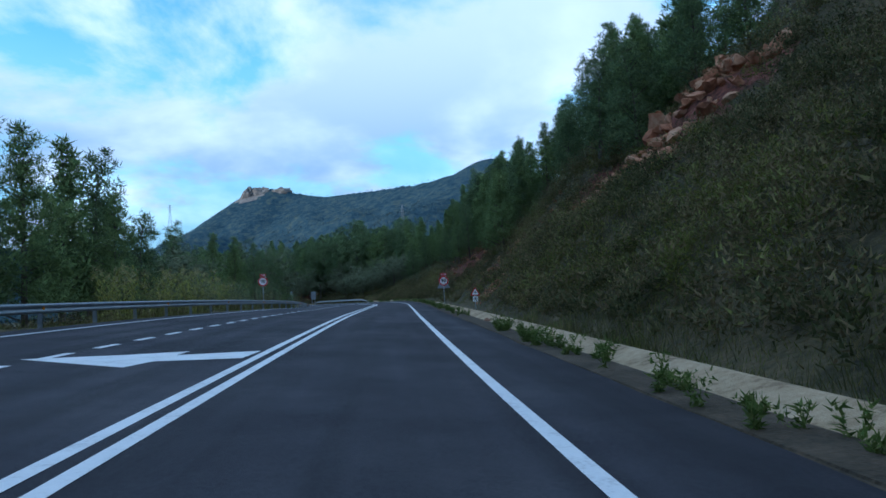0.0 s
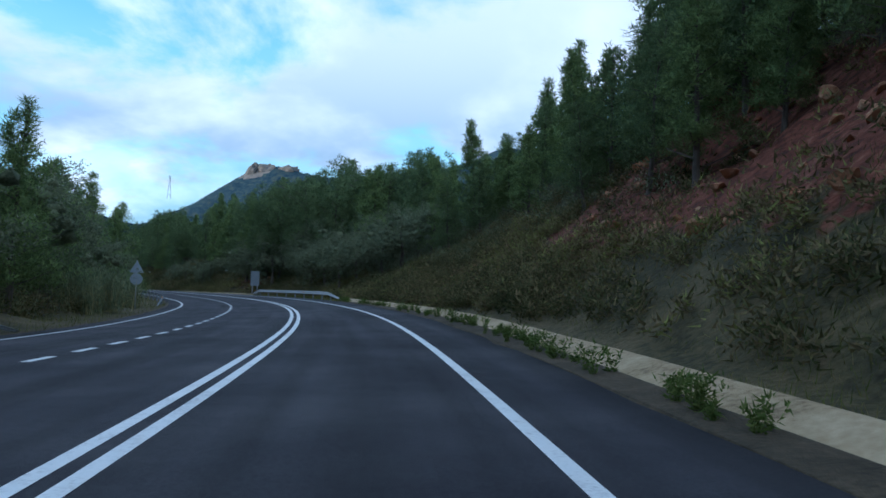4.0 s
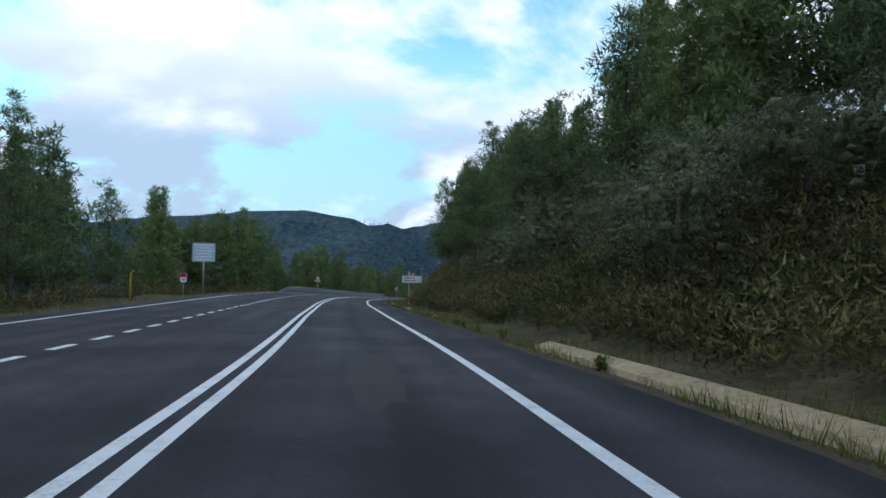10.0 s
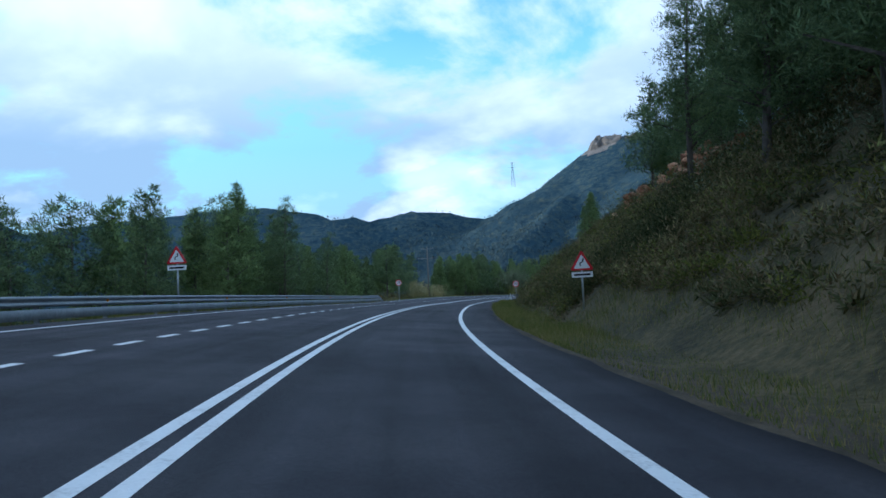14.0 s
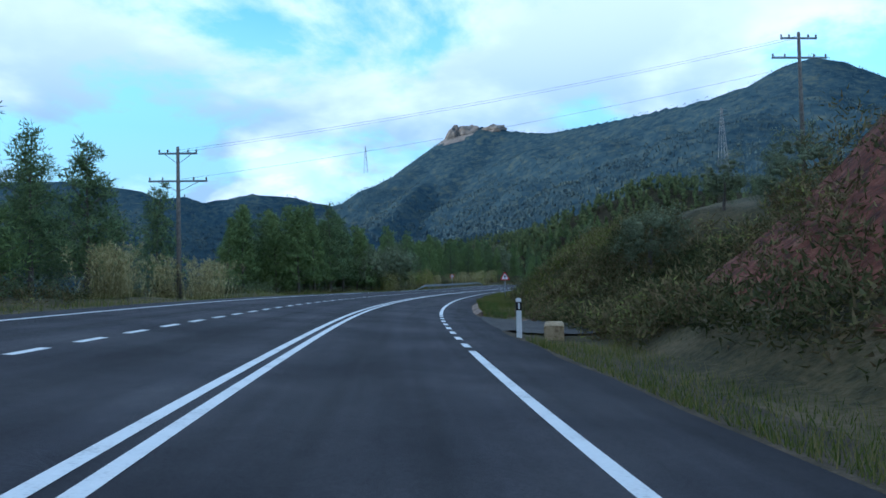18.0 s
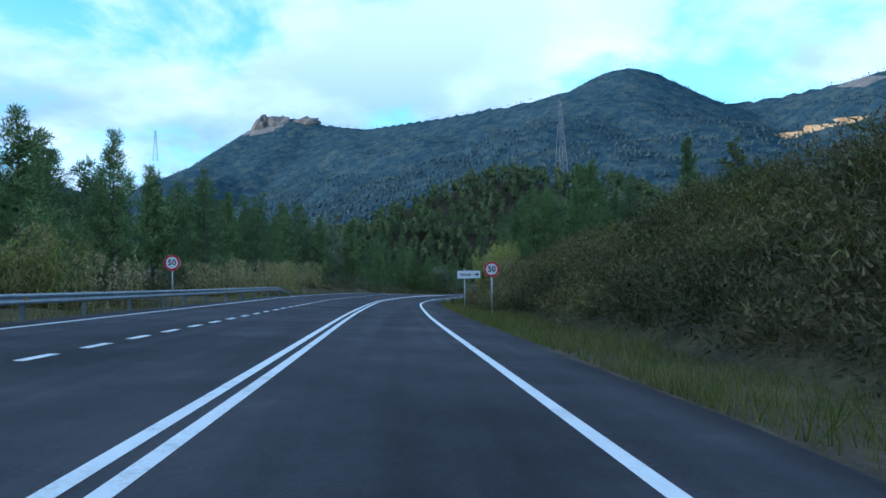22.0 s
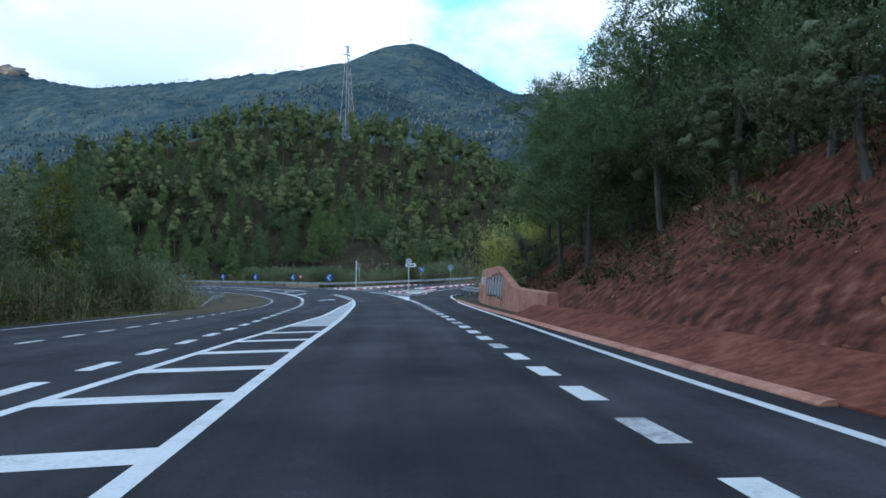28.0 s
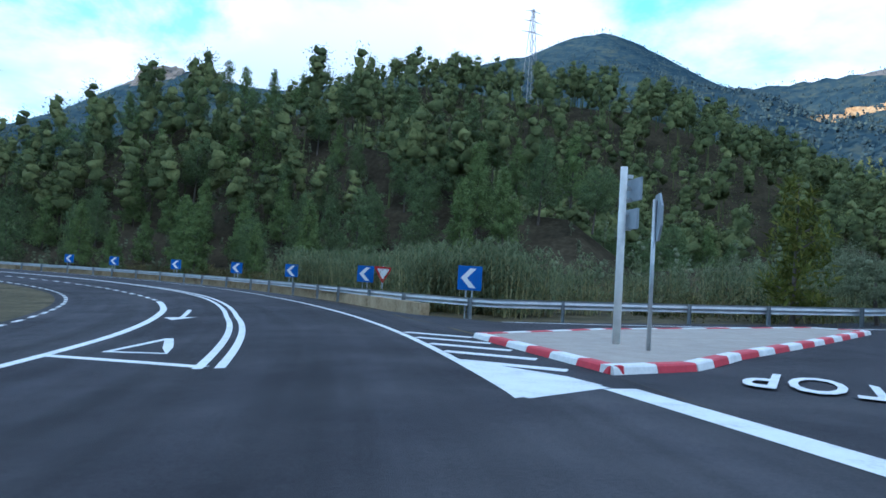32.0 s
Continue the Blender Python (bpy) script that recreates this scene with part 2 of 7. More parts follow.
def earth_scars(m):
    """Where the vertices say so, bare red earth shows through the scrub ground, with ragged edges."""
    nt = m.node_tree
    N, L = nt.nodes.new, nt.links.new
    at = N("ShaderNodeAttribute"); at.attribute_name = "bare_earth"
    tc = N("ShaderNodeTexCoord")
    n1, n2 = N("ShaderNodeTexNoise"), N("ShaderNodeTexNoise")
    n1.inputs["Scale"].default_value, n1.inputs["Detail"].default_value = 0.9, 6
    n2.inputs["Scale"].default_value, n2.inputs["Detail"].default_value = 2.6, 6
    L(tc.outputs["Object"], n1.inputs["Vector"]); L(tc.outputs["Object"], n2.inputs["Vector"])
    ad = N("ShaderNodeMath"); ad.operation = "MULTIPLY_ADD"; ad.inputs[1].default_value = 1.6
    sub = N("ShaderNodeMath"); sub.operation = "SUBTRACT"; sub.inputs[1].default_value = 0.5
    L(n1.outputs["Fac"], sub.inputs[0]); L(sub.outputs[0], ad.inputs[0]); L(at.outputs["Fac"], ad.inputs[2])
    edge = N("ShaderNodeMapRange"); edge.inputs["From Min"].default_value, edge.inputs["From Max"].default_value = 0.45, 0.60
    L(ad.outputs[0], edge.inputs["Value"])
    cr = N("ShaderNodeValToRGB")
    while len(cr.color_ramp.elements) < len(RED_EARTH):
        cr.color_ramp.elements.new(0.5)
    for e, (p, c) in zip(cr.color_ramp.elements, RED_EARTH):
        e.position, e.color = p, (*c, 1)
    L(n2.outputs["Fac"], cr.inputs["Fac"])
    bsdf = nt.nodes["Principled BSDF"]
    old = bsdf.inputs["Base Color"].links[0].from_socket
    mx = N("ShaderNodeMix"); mx.data_type = "RGBA"
    L(edge.outputs[0], mx.inputs["Factor"]); L(old, mx.inputs["A"]); L(cr.outputs["Color"], mx.inputs["B"])
    L(mx.outputs["Result"], bsdf.inputs["Base Color"])


earth_scars(M_GROUND)
M_ROCK = material("limestone_rock", [(0.34, (0.095, 0.052, 0.034)), (0.5, (0.27, 0.165, 0.11)), (0.68, (0.42, 0.30, 0.22))], 1.6, 0.9, 1.0, 8, fine=7, rand=0.25)
M_ROCKO = material("orange_rock", [(0.3, (0.19, 0.075, 0.038)), (0.5, (0.40, 0.18, 0.09)), (0.7, (0.52, 0.32, 0.19))], 0.9, 0.9, 1.0, 7, fine=6, rand=0.25)
M_BARK = material("pine_bark", [(0.3, (0.07, 0.055, 0.045)), (0.7, (0.20, 0.165, 0.14))], 6, 0.95, 0.8, 22, stretch=(1, 1, 0.25))
M_PINE = material("pine_needles", [(0.2, (0.0768, 0.1134, 0.0475)), (0.5, (0.2014, 0.2746, 0.1007)), (0.8, (0.4301, 0.5033, 0.1739))], 0.5, 0.7, island=0.2, fine=9, translucent=0.36, spec=0.04, bump=0.7, bump_scale=16, grain=0.6)
M_PINED = material("dark_pine_needles", [(0.2, (0.0659, 0.0989, 0.0548)), (0.5, (0.1682, 0.2287, 0.1007)), (0.8, (0.3385, 0.4117, 0.1646))], 0.5, 0.7, island=0.2, fine=9, translucent=0.36, spec=0.04, bump=0.7, bump_scale=16, grain=0.6)
M_OAK = material("holm_oak_leaves", [(0.2, (0.0823, 0.0989, 0.0623)), (0.5, (0.2014, 0.2287, 0.1318)), (0.8, (0.4026, 0.4301, 0.2653))], 0.6, 0.6, island=0.2, fine=14, translucent=0.36, spec=0.04, bump=0.7, bump_scale=16, grain=0.6)
M_SHRUB = material("scrub_leaves", [(0.34, (0.038, 0.046, 0.021)), (0.44, (0.090, 0.100, 0.038)), (0.50, (0.15, 0.135, 0.058)), (0.56, (0.23, 0.165, 0.090)), (0.64, (0.26, 0.275, 0.078))], 0.17, 0.8, island=0.16, fine=9, translucent=0.3, spec=0.04, grain=0.3)
M_HERB = material("dull_herbs", [(0.25, (0.048, 0.060, 0.021)), (0.5, (0.108, 0.105, 0.042)), (0.75, (0.20, 0.155, 0.078))], 0.2, 0.85, island=0.3, fine=1.4, translucent=0.3, spec=0.04)
M_WEED = material("weed_leaves", [(0.2, (0.055, 0.085, 0.022)), (0.5, (0.11, 0.16, 0.038)), (0.8, (0.20, 0.23, 0.07))], 0.9, 0.7, island=0.5, fine=3, translucent=0.42, spec=0.04)
M_BRIGHT = material("yellow_green_leaves", [(0.2, (0.078, 0.090, 0.019)), (0.5, (0.150, 0.168, 0.036)), (0.8, (0.252, 0.240, 0.054))], 0.5, 0.7, island=0.5, fine=9, translucent=0.42, spec=0.04, bump=0.7, bump_scale=16, grain=0.6)
M_REED = material("cane_leaves", [(0.2, (0.15, 0.17, 0.036)), (0.5, (0.33, 0.33, 0.075)), (0.8, (0.50, 0.46, 0.15))], 0.5, 0.6, island=0.3, fine=3, translucent=0.42, spec=0.04)
M_CANE = material("grey_green_cane_leaves", [(0.2, (0.075, 0.095, 0.045)), (0.5, (0.16, 0.19, 0.095)), (0.8, (0.27, 0.29, 0.16))], 0.5, 0.6, island=0.3, fine=3, translucent=0.42, spec=0.04)
M_STRAW = material("dry_cane", [(0.2, (0.24, 0.20, 0.09)), (0.5, (0.40, 0.35, 0.16)), (0.8, (0.55, 0.49, 0.27))], 0.6, 0.8, island=0.6, translucent=0.42, spec=0.04)
M_GRASS = material("roadside_grass", [(0.25, (0.066, 0.095, 0.020)), (0.47, (0.140, 0.165, 0.036)), (0.66, (0.23, 0.20, 0.068)), (0.84, (0.34, 0.27, 0.13))], 0.12, 0.85, island=0.5, fine=1.1, translucent=0.42, spec=0.04)
M_STEEL = material("galvanised_steel", [(0.3, (0.34, 0.36, 0.38)), (0.7, (0.55, 0.57, 0.58))], 1.6, 0.45, metal=0.6, fine=12)
M_STEELD = material("weathered_steel", [(0.3, (0.18, 0.20, 0.22)), (0.7, (0.33, 0.36, 0.38))], 1.6, 0.55, metal=0.5, fine=12)
M_PYLON = plain("dull_pylon_steel", (0.17, 0.19, 0.21), 0.8, var=0.1)
M_SIGNBACK = plain("grey_sign_back", (0.30, 0.34, 0.38), 0.5, 0.3, fine=8)
M_SWHITE = plain("white_sign_face", (0.78, 0.79, 0.80), 0.45, var=0.04)
M_SRED = plain("red_sign_face", (0.55, 0.015, 0.025), 0.45, var=0.06)
M_SBLACK = plain("black_sign_print", (0.012, 0.012, 0.014), 0.5, var=0.1)
M_SBLUE = plain("blue_sign_face", (0.015, 0.11, 0.42), 0.45, var=0.06)
M_SYELLOW = plain("yellow_paint", (0.75, 0.46, 0.04), 0.5, var=0.08)
M_AMBER = plain("amber_reflector", (0.80, 0.30, 0.02), 0.3, var=0.05)
M_POLE = plain("white_painted_pole", (0.66, 0.66, 0.64), 0.5, var=0.1, fine=6)
M_WOODPOLE = plain("grey_timber_pole", (0.17, 0.15, 0.13), 0.9, var=0.3, scale=6)
M_INK = plain("graffiti_black", (0.03, 0.03, 0.035), 0.7)
M_SILVER = plain("graffiti_pale_grey", (0.40, 0.36, 0.36), 0.6, var=0.3, fine=8)
# far woods: the blue of distance haze is put into the needle colour
M_FAR_HAZED = material("far_forest", [(0.28, (0.017, 0.036, 0.054)), (0.5, (0.036, 0.066, 0.082)), (0.72, (0.098, 0.122, 0.094))], 0.012, 1.0, fine=0.2, island=0.14)
M_CLIFF = material("pale_cliff", [(0.3, (0.072, 0.0684, 0.0648)), (0.5, (0.144, 0.1296, 0.1188)), (0.7, (0.2304, 0.2052, 0.18))], 0.06, 0.95, 1.0, 0.2, fine=0.3)

# ground of the far land, its base colour blued to imitate haze
M_FLOOR_HAZED = material("forest_floor", [(0.36, (0.018, 0.037, 0.056)), (0.5, (0.034, 0.060, 0.077)), (0.66, (0.078, 0.094, 0.080))], 0.06, 1.0, 1.0, 0.2, fine=0.15, spec=0.0)
M_HILL = material("hill_pine_needles", [(0.28, (0.048, 0.062, 0.028)), (0.5, (0.120, 0.141, 0.055)), (0.72, (0.220, 0.236, 0.090))], 0.16, 0.7, island=0.22, fine=2.5, detail=2.0, bump=0.6, bump_scale=5, translucent=0.15, spec=0.04)
M_QUARRY = material("ochre_quarry_earth", [(0.32, (0.22, 0.13, 0.07)), (0.5, (0.42, 0.27, 0.14)), (0.68, (0.56, 0.40, 0.24))], 0.12, 1.0, 1.0, 0.6, fine=0.8, spec=0.0)
M_REDEARTH = material("red_slope_earth", [(0.34, (0.085, 0.030, 0.020)), (0.5, (0.19, 0.066, 0.042)), (0.66, (0.29, 0.115, 0.075))], 1.1, 0.95, 1.0, 9, fine=6, spec=0.1)
M_LITTER = material("pine_litter", [(0.36, (0.030, 0.026, 0.018)), (0.5, (0.055, 0.046, 0.030)), (0.66, (0.095, 0.078, 0.050))], 0.2, 1.0, 1.0, 0.6, fine=1.5, spec=0.0)
# ---------------------------------------------------------------- the road's alignment
# Stations every 25 m along the double centre line: plan, height and crossfall in degrees (right side up is positive).
ROAD_X = [2.13, 1.32, -0.25, -2.47, -4.29, -5.84, -7.61, -11.06, -16.99, -25.8, -37.79, -52.4, -67.98, -83.41, -97.98, -110.69, -121.43, -130.87, -139.61, -147.0, -152.09, -155.02, -156.84, -158.32, -158.88, -156.85, -151.93, -145.38, -138.71, -132.96, -130.17, -132.11, -140.6, -156.41, -177.52, -201.24, -226.09]
ROAD_Y = [-70.17, -45.18, -20.23, 4.67, 29.6, 54.56, 79.5, 104.25, 128.53, 151.94, 173.85, 194.13, 213.68, 233.35, 253.68, 275.19, 297.75, 320.92, 344.37, 368.24, 392.71, 417.54, 442.47, 467.43, 492.43, 517.31, 541.86, 566.07, 590.17, 614.49, 639.3, 664.22, 687.63, 706.86, 720.16, 728.0, 731.03]
ROAD_Z = [-0.69, -0.48, -0.2, 0.19, 0.58, 0.8, 0.96, 1.02, 1.09, 1.17, 1.28, 1.53, 1.75, 1.91, 1.97, 1.84, 1.57, 1.11, 0.67, 0.23, -0.21, -0.64, -1.1, -1.52, -1.93, -2.39, -3.0, -3.59, -4.04, -4.38, -4.6, -4.7, -4.7, -4.66, -4.65, -4.65, -4.65]
ROAD_B = [-2.5, -2.5, -2.5, -2.8, -2.5, -1.8, -0.2, 2.6, 2.7, 2.9, 1.8, -0.3, -1.6, -3.2, -4.4, -4.4, -3.4, -2.9, -3.8, -4.2, -3.5, -2.5, -2.4, -3.0, -3.9, -3.7, -1.9, -0.2, 1.3, 3.2, 4.4, 4.3, 4.1, 3.9, 3.4, 2.7, 2.1]

S_FIRST, S_STEP, S_LAST = -75.0, 25.0, 820.0


def along(values, s):
    a = np.asarray(values, float)
    q = (np.asarray(s, float) - S_FIRST) / S_STEP
    k = np.clip(np.floor(q).astype(int), 0, len(a) - 2)
    u = q - k
    km, kp = np.maximum(k - 1, 0), np.minimum(k + 2, len(a) - 1)
    m0, m1 = (a[k + 1] - a[km]) / (k + 1 - km), (a[kp] - a[k]) / (kp - k)
    return (2 * u**3 - 3 * u**2 + 1) * a[k] + (u**3 - 2 * u**2 + u) * m0 + (3 * u**2 - 2 * u**3) * a[k + 1] + (u**3 - u**2) * m1


def axis(s):
    """Place and unit direction of the centre line."""
    s = np.asarray(s, float)
    x, y = along(ROAD_X, s), along(ROAD_Y, s)
    dx, dy = along(ROAD_X, s + 0.5) - along(ROAD_X, s - 0.5), along(ROAD_Y, s + 0.5) - along(ROAD_Y, s - 0.5)
    n = np.hypot(dx, dy)
    return x, y, dx / n, dy / n


def rd(s, d, h=0.0):
    """World place of station s, d metres to the right, h above the road's surface, which past the shoulders goes on level."""
    s, d = np.asarray(s, float), np.asarray(d, float)
    x, y, tx, ty = axis(s)
    z = along(ROAD_Z, s) + np.tan(np.radians(along(ROAD_B, s))) * np.clip(d, -8.6, np.interp(s, [640, 662], [7.0, 3.0]))
    z = z + 0.034 * np.clip(d - 8.5, 0, 60) * np.interp(s, [656, 668], [0, 1])      # the side road climbs
    return np.stack(np.broadcast_arrays(x + ty * d, y - tx * d, z + h), -1)


def heading(s):
    """Degrees by which the road's way at s is turned from +y, to the left."""
    _, _, tx, ty = axis(s)
    return math.degrees(math.atan2(-float(tx), float(ty)))


def wob(x, y, scale, seed=0.0):
    """Smooth value noise for arrays, about -1 to 1."""
    x, y = np.asarray(x, float) / scale + seed * 17.3, np.asarray(y, float) / scale - seed * 9.1
    i, j = np.floor(x), np.floor(y)
    u, v = x - i, y - j
    u, v = u * u * (3 - 2 * u), v * v * (3 - 2 * v)

    def rnd(a, b):
        q = np.sin(a * 127.1 + b * 311.7) * 43758.5453
        return 2 * (q - np.floor(q)) - 1
    return (rnd(i, j) * (1 - u) + rnd(i + 1, j) * u) * (1 - v) + (rnd(i, j + 1) * (1 - u) + rnd(i + 1, j + 1) * u) * v


# ---------------------------------------------------------------- mesh helpers


def mesh_from(name, verts, faces, mats, smooth=False, index=None):
    """verts (n, 3); faces: an array (m, 3 or 4) or a list of tuples."""
    me = bpy.data.meshes.new(name)
    verts = np.asarray(verts, np.float32)
    if isinstance(faces, np.ndarray):
        m, k = faces.shape
        me.vertices.add(len(verts)); me.vertices.foreach_set("co", verts.ravel())
        me.loops.add(m * k); me.loops.foreach_set("vertex_index", faces.astype(np.int32).ravel())
        me.polygons.add(m); me.polygons.foreach_set("loop_start", np.arange(0, m * k, k, dtype=np.int32))
        me.polygons.foreach_set("loop_total", np.full(m, k, np.int32))
        me.update(calc_edges=True)
    else:
        me.from_pydata(verts.tolist(), [], faces)
    for mt in (mats if isinstance(mats, (list, tuple)) else [mats]):
        me.materials.append(mt)
    if index is not None:
        me.polygons.foreach_set("material_index", np.asarray(index, np.int32))
    if smooth:
        me.polygons.foreach_set("use_smooth", np.ones(len(me.polygons), bool))
    me.update()
    return me


def grid(nu, nv):
    """Quad faces of a grid of nu rows by nv columns."""
    a = (np.arange(nu - 1)[:, None] * nv + np.arange(nv - 1)[None]).ravel()
    return np.stack([a, a + 1, a + nv + 1, a + nv], 1)


def part(name, bm, mat, parent, label="", smooth=False):
    """A bmesh or a mesh as one object under a thing or a part."""
    if isinstance(bm, bmesh.types.BMesh):
        me = bpy.data.meshes.new(name)
        bm.to_mesh(me); bm.free()
        if mat:
            me.materials.append(mat)
        if smooth:
            me.polygons.foreach_set("use_smooth", np.ones(len(me.polygons), bool))
    else:
        me = bm
    ob = new(name, me)
    ob.parent = parent
    if label:
        ob["label"] = label
    return ob


def box(bm, x0, x1, y0, y1, z0, z1):
    v = [bm.verts.new(p) for p in ((x0, y0, z0), (x1, y0, z0), (x1, y1, z0), (x0, y1, z0), (x0, y0, z1), (x1, y0, z1), (x1, y1, z1), (x0, y1, z1))]
    for f in ((3, 2, 1, 0), (4, 5, 6, 7), (0, 1, 5, 4), (1, 2, 6, 5), (2, 3, 7, 6), (3, 0, 4, 7)):
        bm.faces.new([v[i] for i in f])


def boxed(x0, x1, y0, y1, z0, z1, bevel=0.0):
    bm = bmesh.new()
    box(bm, x0, x1, y0, y1, z0, z1)
    if bevel:
        bmesh.ops.bevel(bm, geom=bm.edges[:], offset=bevel, segments=2, affect="EDGES")
    return bm


def tube(points, radii, sides=8, cap=True):
    """A tapered tube along points."""
    bm = bmesh.new()
    rings, n = [], len(points)
    pts = [Vector([float(c) for c in p]) for p in points]
    radii = [float(r) for r in radii]
    for i, p in enumerate(pts):
        t = (pts[min(i + 1, n - 1)] - pts[max(i - 1, 0)]).normalized()
        a = t.orthogonal().normalized() if abs(t.z) < 0.95 else Vector((1, 0, 0)).cross(t).normalized()
        b = t.cross(a)
        rings.append([bm.verts.new(p + radii[i] * (math.cos(2 * math.pi * k / sides) * a + math.sin(2 * math.pi * k / sides) * b)) for k in range(sides)])
    for r0, r1 in zip(rings, rings[1:]):
        for k in range(sides):
            bm.faces.new((r0[k], r0[(k + 1) % sides], r1[(k + 1) % sides], r1[k]))
    if cap:
        bm.faces.new(rings[0][::-1]); bm.faces.new(rings[-1])
    return bm


def plate(outline, y0, y1):
    """A flat plate: outline of (x, z), from y0 to y1 deep."""
    bm = bmesh.new()
    f = [bm.verts.new((x, y0, z)) for x, z in outline]
    b = [bm.verts.new((x, y1, z)) for x, z in outline]
    bm.faces.new(f); bm.faces.new(b[::-1])
    n = len(outline)
    for k in range(n):
        bm.faces.new((f[(k + 1) % n], f[k], b[k], b[(k + 1) % n]))
    bmesh.ops.recalc_face_normals(bm, faces=bm.faces[:])
    return bm


def disc(r, n=40, cx=0.0, cz=0.0):
    return [(cx + r * math.cos(2 * math.pi * k / n), cz + r * math.sin(2 * math.pi * k / n)) for k in range(n)]


def rounded(w, h, r, n=5):
    """Outline of a rounded rectangle, middle at 0."""
    out = []
    for cx, cz, a0 in ((w / 2 - r, h / 2 - r, 0), (-w / 2 + r, h / 2 - r, 90), (-w / 2 + r, -h / 2 + r, 180), (w / 2 - r, -h / 2 + r, 270)):
        for k in range(n):
            a = radians(a0 + 90 * k / (n - 1))
            out.append((cx + r * math.cos(a), cz + r * math.sin(a)))
    return out


def tri(side, r, n=5):
    """Outline of a triangle with rounded corners, point up, middle of its height at 0."""
    hgt = side * math.sqrt(3) / 2
    pts, out = [(-side / 2, -hgt / 2), (side / 2, -hgt / 2), (0, hgt / 2)], []
    cen = (0, -hgt / 2 + hgt / 3)
    for k, (px, pz) in enumerate(pts):
        cx, cz = px + (cen[0] - px) * 2 * r / (2 * hgt / 3), pz + (cen[1] - pz) * 2 * r / (2 * hgt / 3)
        a0 = (150, 270, 30)[k]
        for j in range(n):
            a = radians(a0 + 120 * j / (n - 1))
            out.append((cx + r * math.cos(a), cz + r * math.sin(a)))
    return out


def letters(text, size, mat, thick=0.003, spread=1.0, bold=0.0):
    """Words as a mesh in the xz plane, facing -y, middle at 0."""
    cu = bpy.data.curves.new("letters", "FONT")
    cu.body, cu.size, cu.align_x, cu.align_y, cu.extrude = text, size, "CENTER", "CENTER", thick
    cu.space_character, cu.offset, cu.resolution_u = spread, bold, 3
    ob = bpy.data.objects.new("letters", cu)
    scene.collection.objects.link(ob)
    bpy.context.view_layer.update()
    me = bpy.data.meshes.new_from_object(ob.evaluated_get(bpy.context.evaluated_depsgraph_get()))
    bpy.data.objects.remove(ob)
    me.transform(Matrix.Rotation(radians(90), 4, "X"))
    me.materials.clear(); me.materials.append(mat)
    return me


def empty_at(name, m):
    ob = new(name)
    ob.matrix_world = m
    return ob


def at_road(s, d, h=0.0, turn=0.0):
    """A pose on the road's frame: y runs along the road, x to the right."""
    return pose(*rd(s, d, h), 0, 0, heading(s) + turn)


# ---------------------------------------------------------------- ground, road
# Right-hand slope by station: foot (m from the centre line), grade, height of its shoulder.
SLOPE_AT = [-75, 0, 40, 75, 100, 125, 150, 175, 200, 240, 275, 300, 325, 350, 370, 386, 389, 397, 402, 425, 450, 500, 525, 550, 575, 600, 622, 640, 650, 665, 830]
SLOPE_FOOT = [7.6, 7.6, 7.6, 7.6, 7.4, 7.6, 8.5, 8.5, 8.0, 7.6, 7.8, 7.6, 7.4, 7.4, 7.4, 7.8, 10.5, 10.5, 7.8, 8.5, 8.2, 8.0, 8.2, 8.0, 7.6, 7.4, 7.9, 8.2, 14, 26, 26]
SLOPE_GRADE = [.85, .85, .85, .85, .8, .68, .5, .5, .6, .62, .75, .85, .75, .8, .75, .75, .6, .6, .65, .78, .85, .62, .55, .7, .85, .9, .85, .65, .3, .05, .05]
SLOPE_TOP = [28, 28, 27, 23, 16, 12, 8, 8, 9, 9, 8, 9, 9, 9, 8, 7, 5, 5, 5, 4.5, 5, 5.5, 5.5, 7, 8, 7, 4.5, 3, 1.5, 0, 0]
# Left-hand ground: height 10 m past the shoulder, and further out.
LEFT_AT = [-75, 60, 100, 180, 230, 290, 340, 390, 450, 500, 520, 560, 590, 620, 700, 830]
LEFT_NEAR = [-0.6, -0.6, 0.5, 0.3, -0.4, -1.2, -0.8, 0.0, -0.3, -0.4, 0.8, 2.6, 1.2, 0.0, 0.0, 0.0]
LEFT_FAR = [-3, -3, -1, -1, -3, -6, -4, -2, -3, -3, 1, 4, 2, -1, -1, -1]


def edge_right(s):
    """Where the asphalt ends on the right."""
    return np.interp(s, [-75, 540, 570, 625, 642, 655, 690, 700, 830], [5.05, 5.05, 6.25, 6.35, 6.6, 5.6, 5.6, 5.3, 5.0])


def edge_left(s):
    return np.interp(s, [-75, 540, 600, 700, 830], [-8.3, -8.3, -11.0, -10.4, -10.0])


def smooth01(v):
    v = np.clip(v, 0, 1)
    return v * v * (3 - 2 * v)


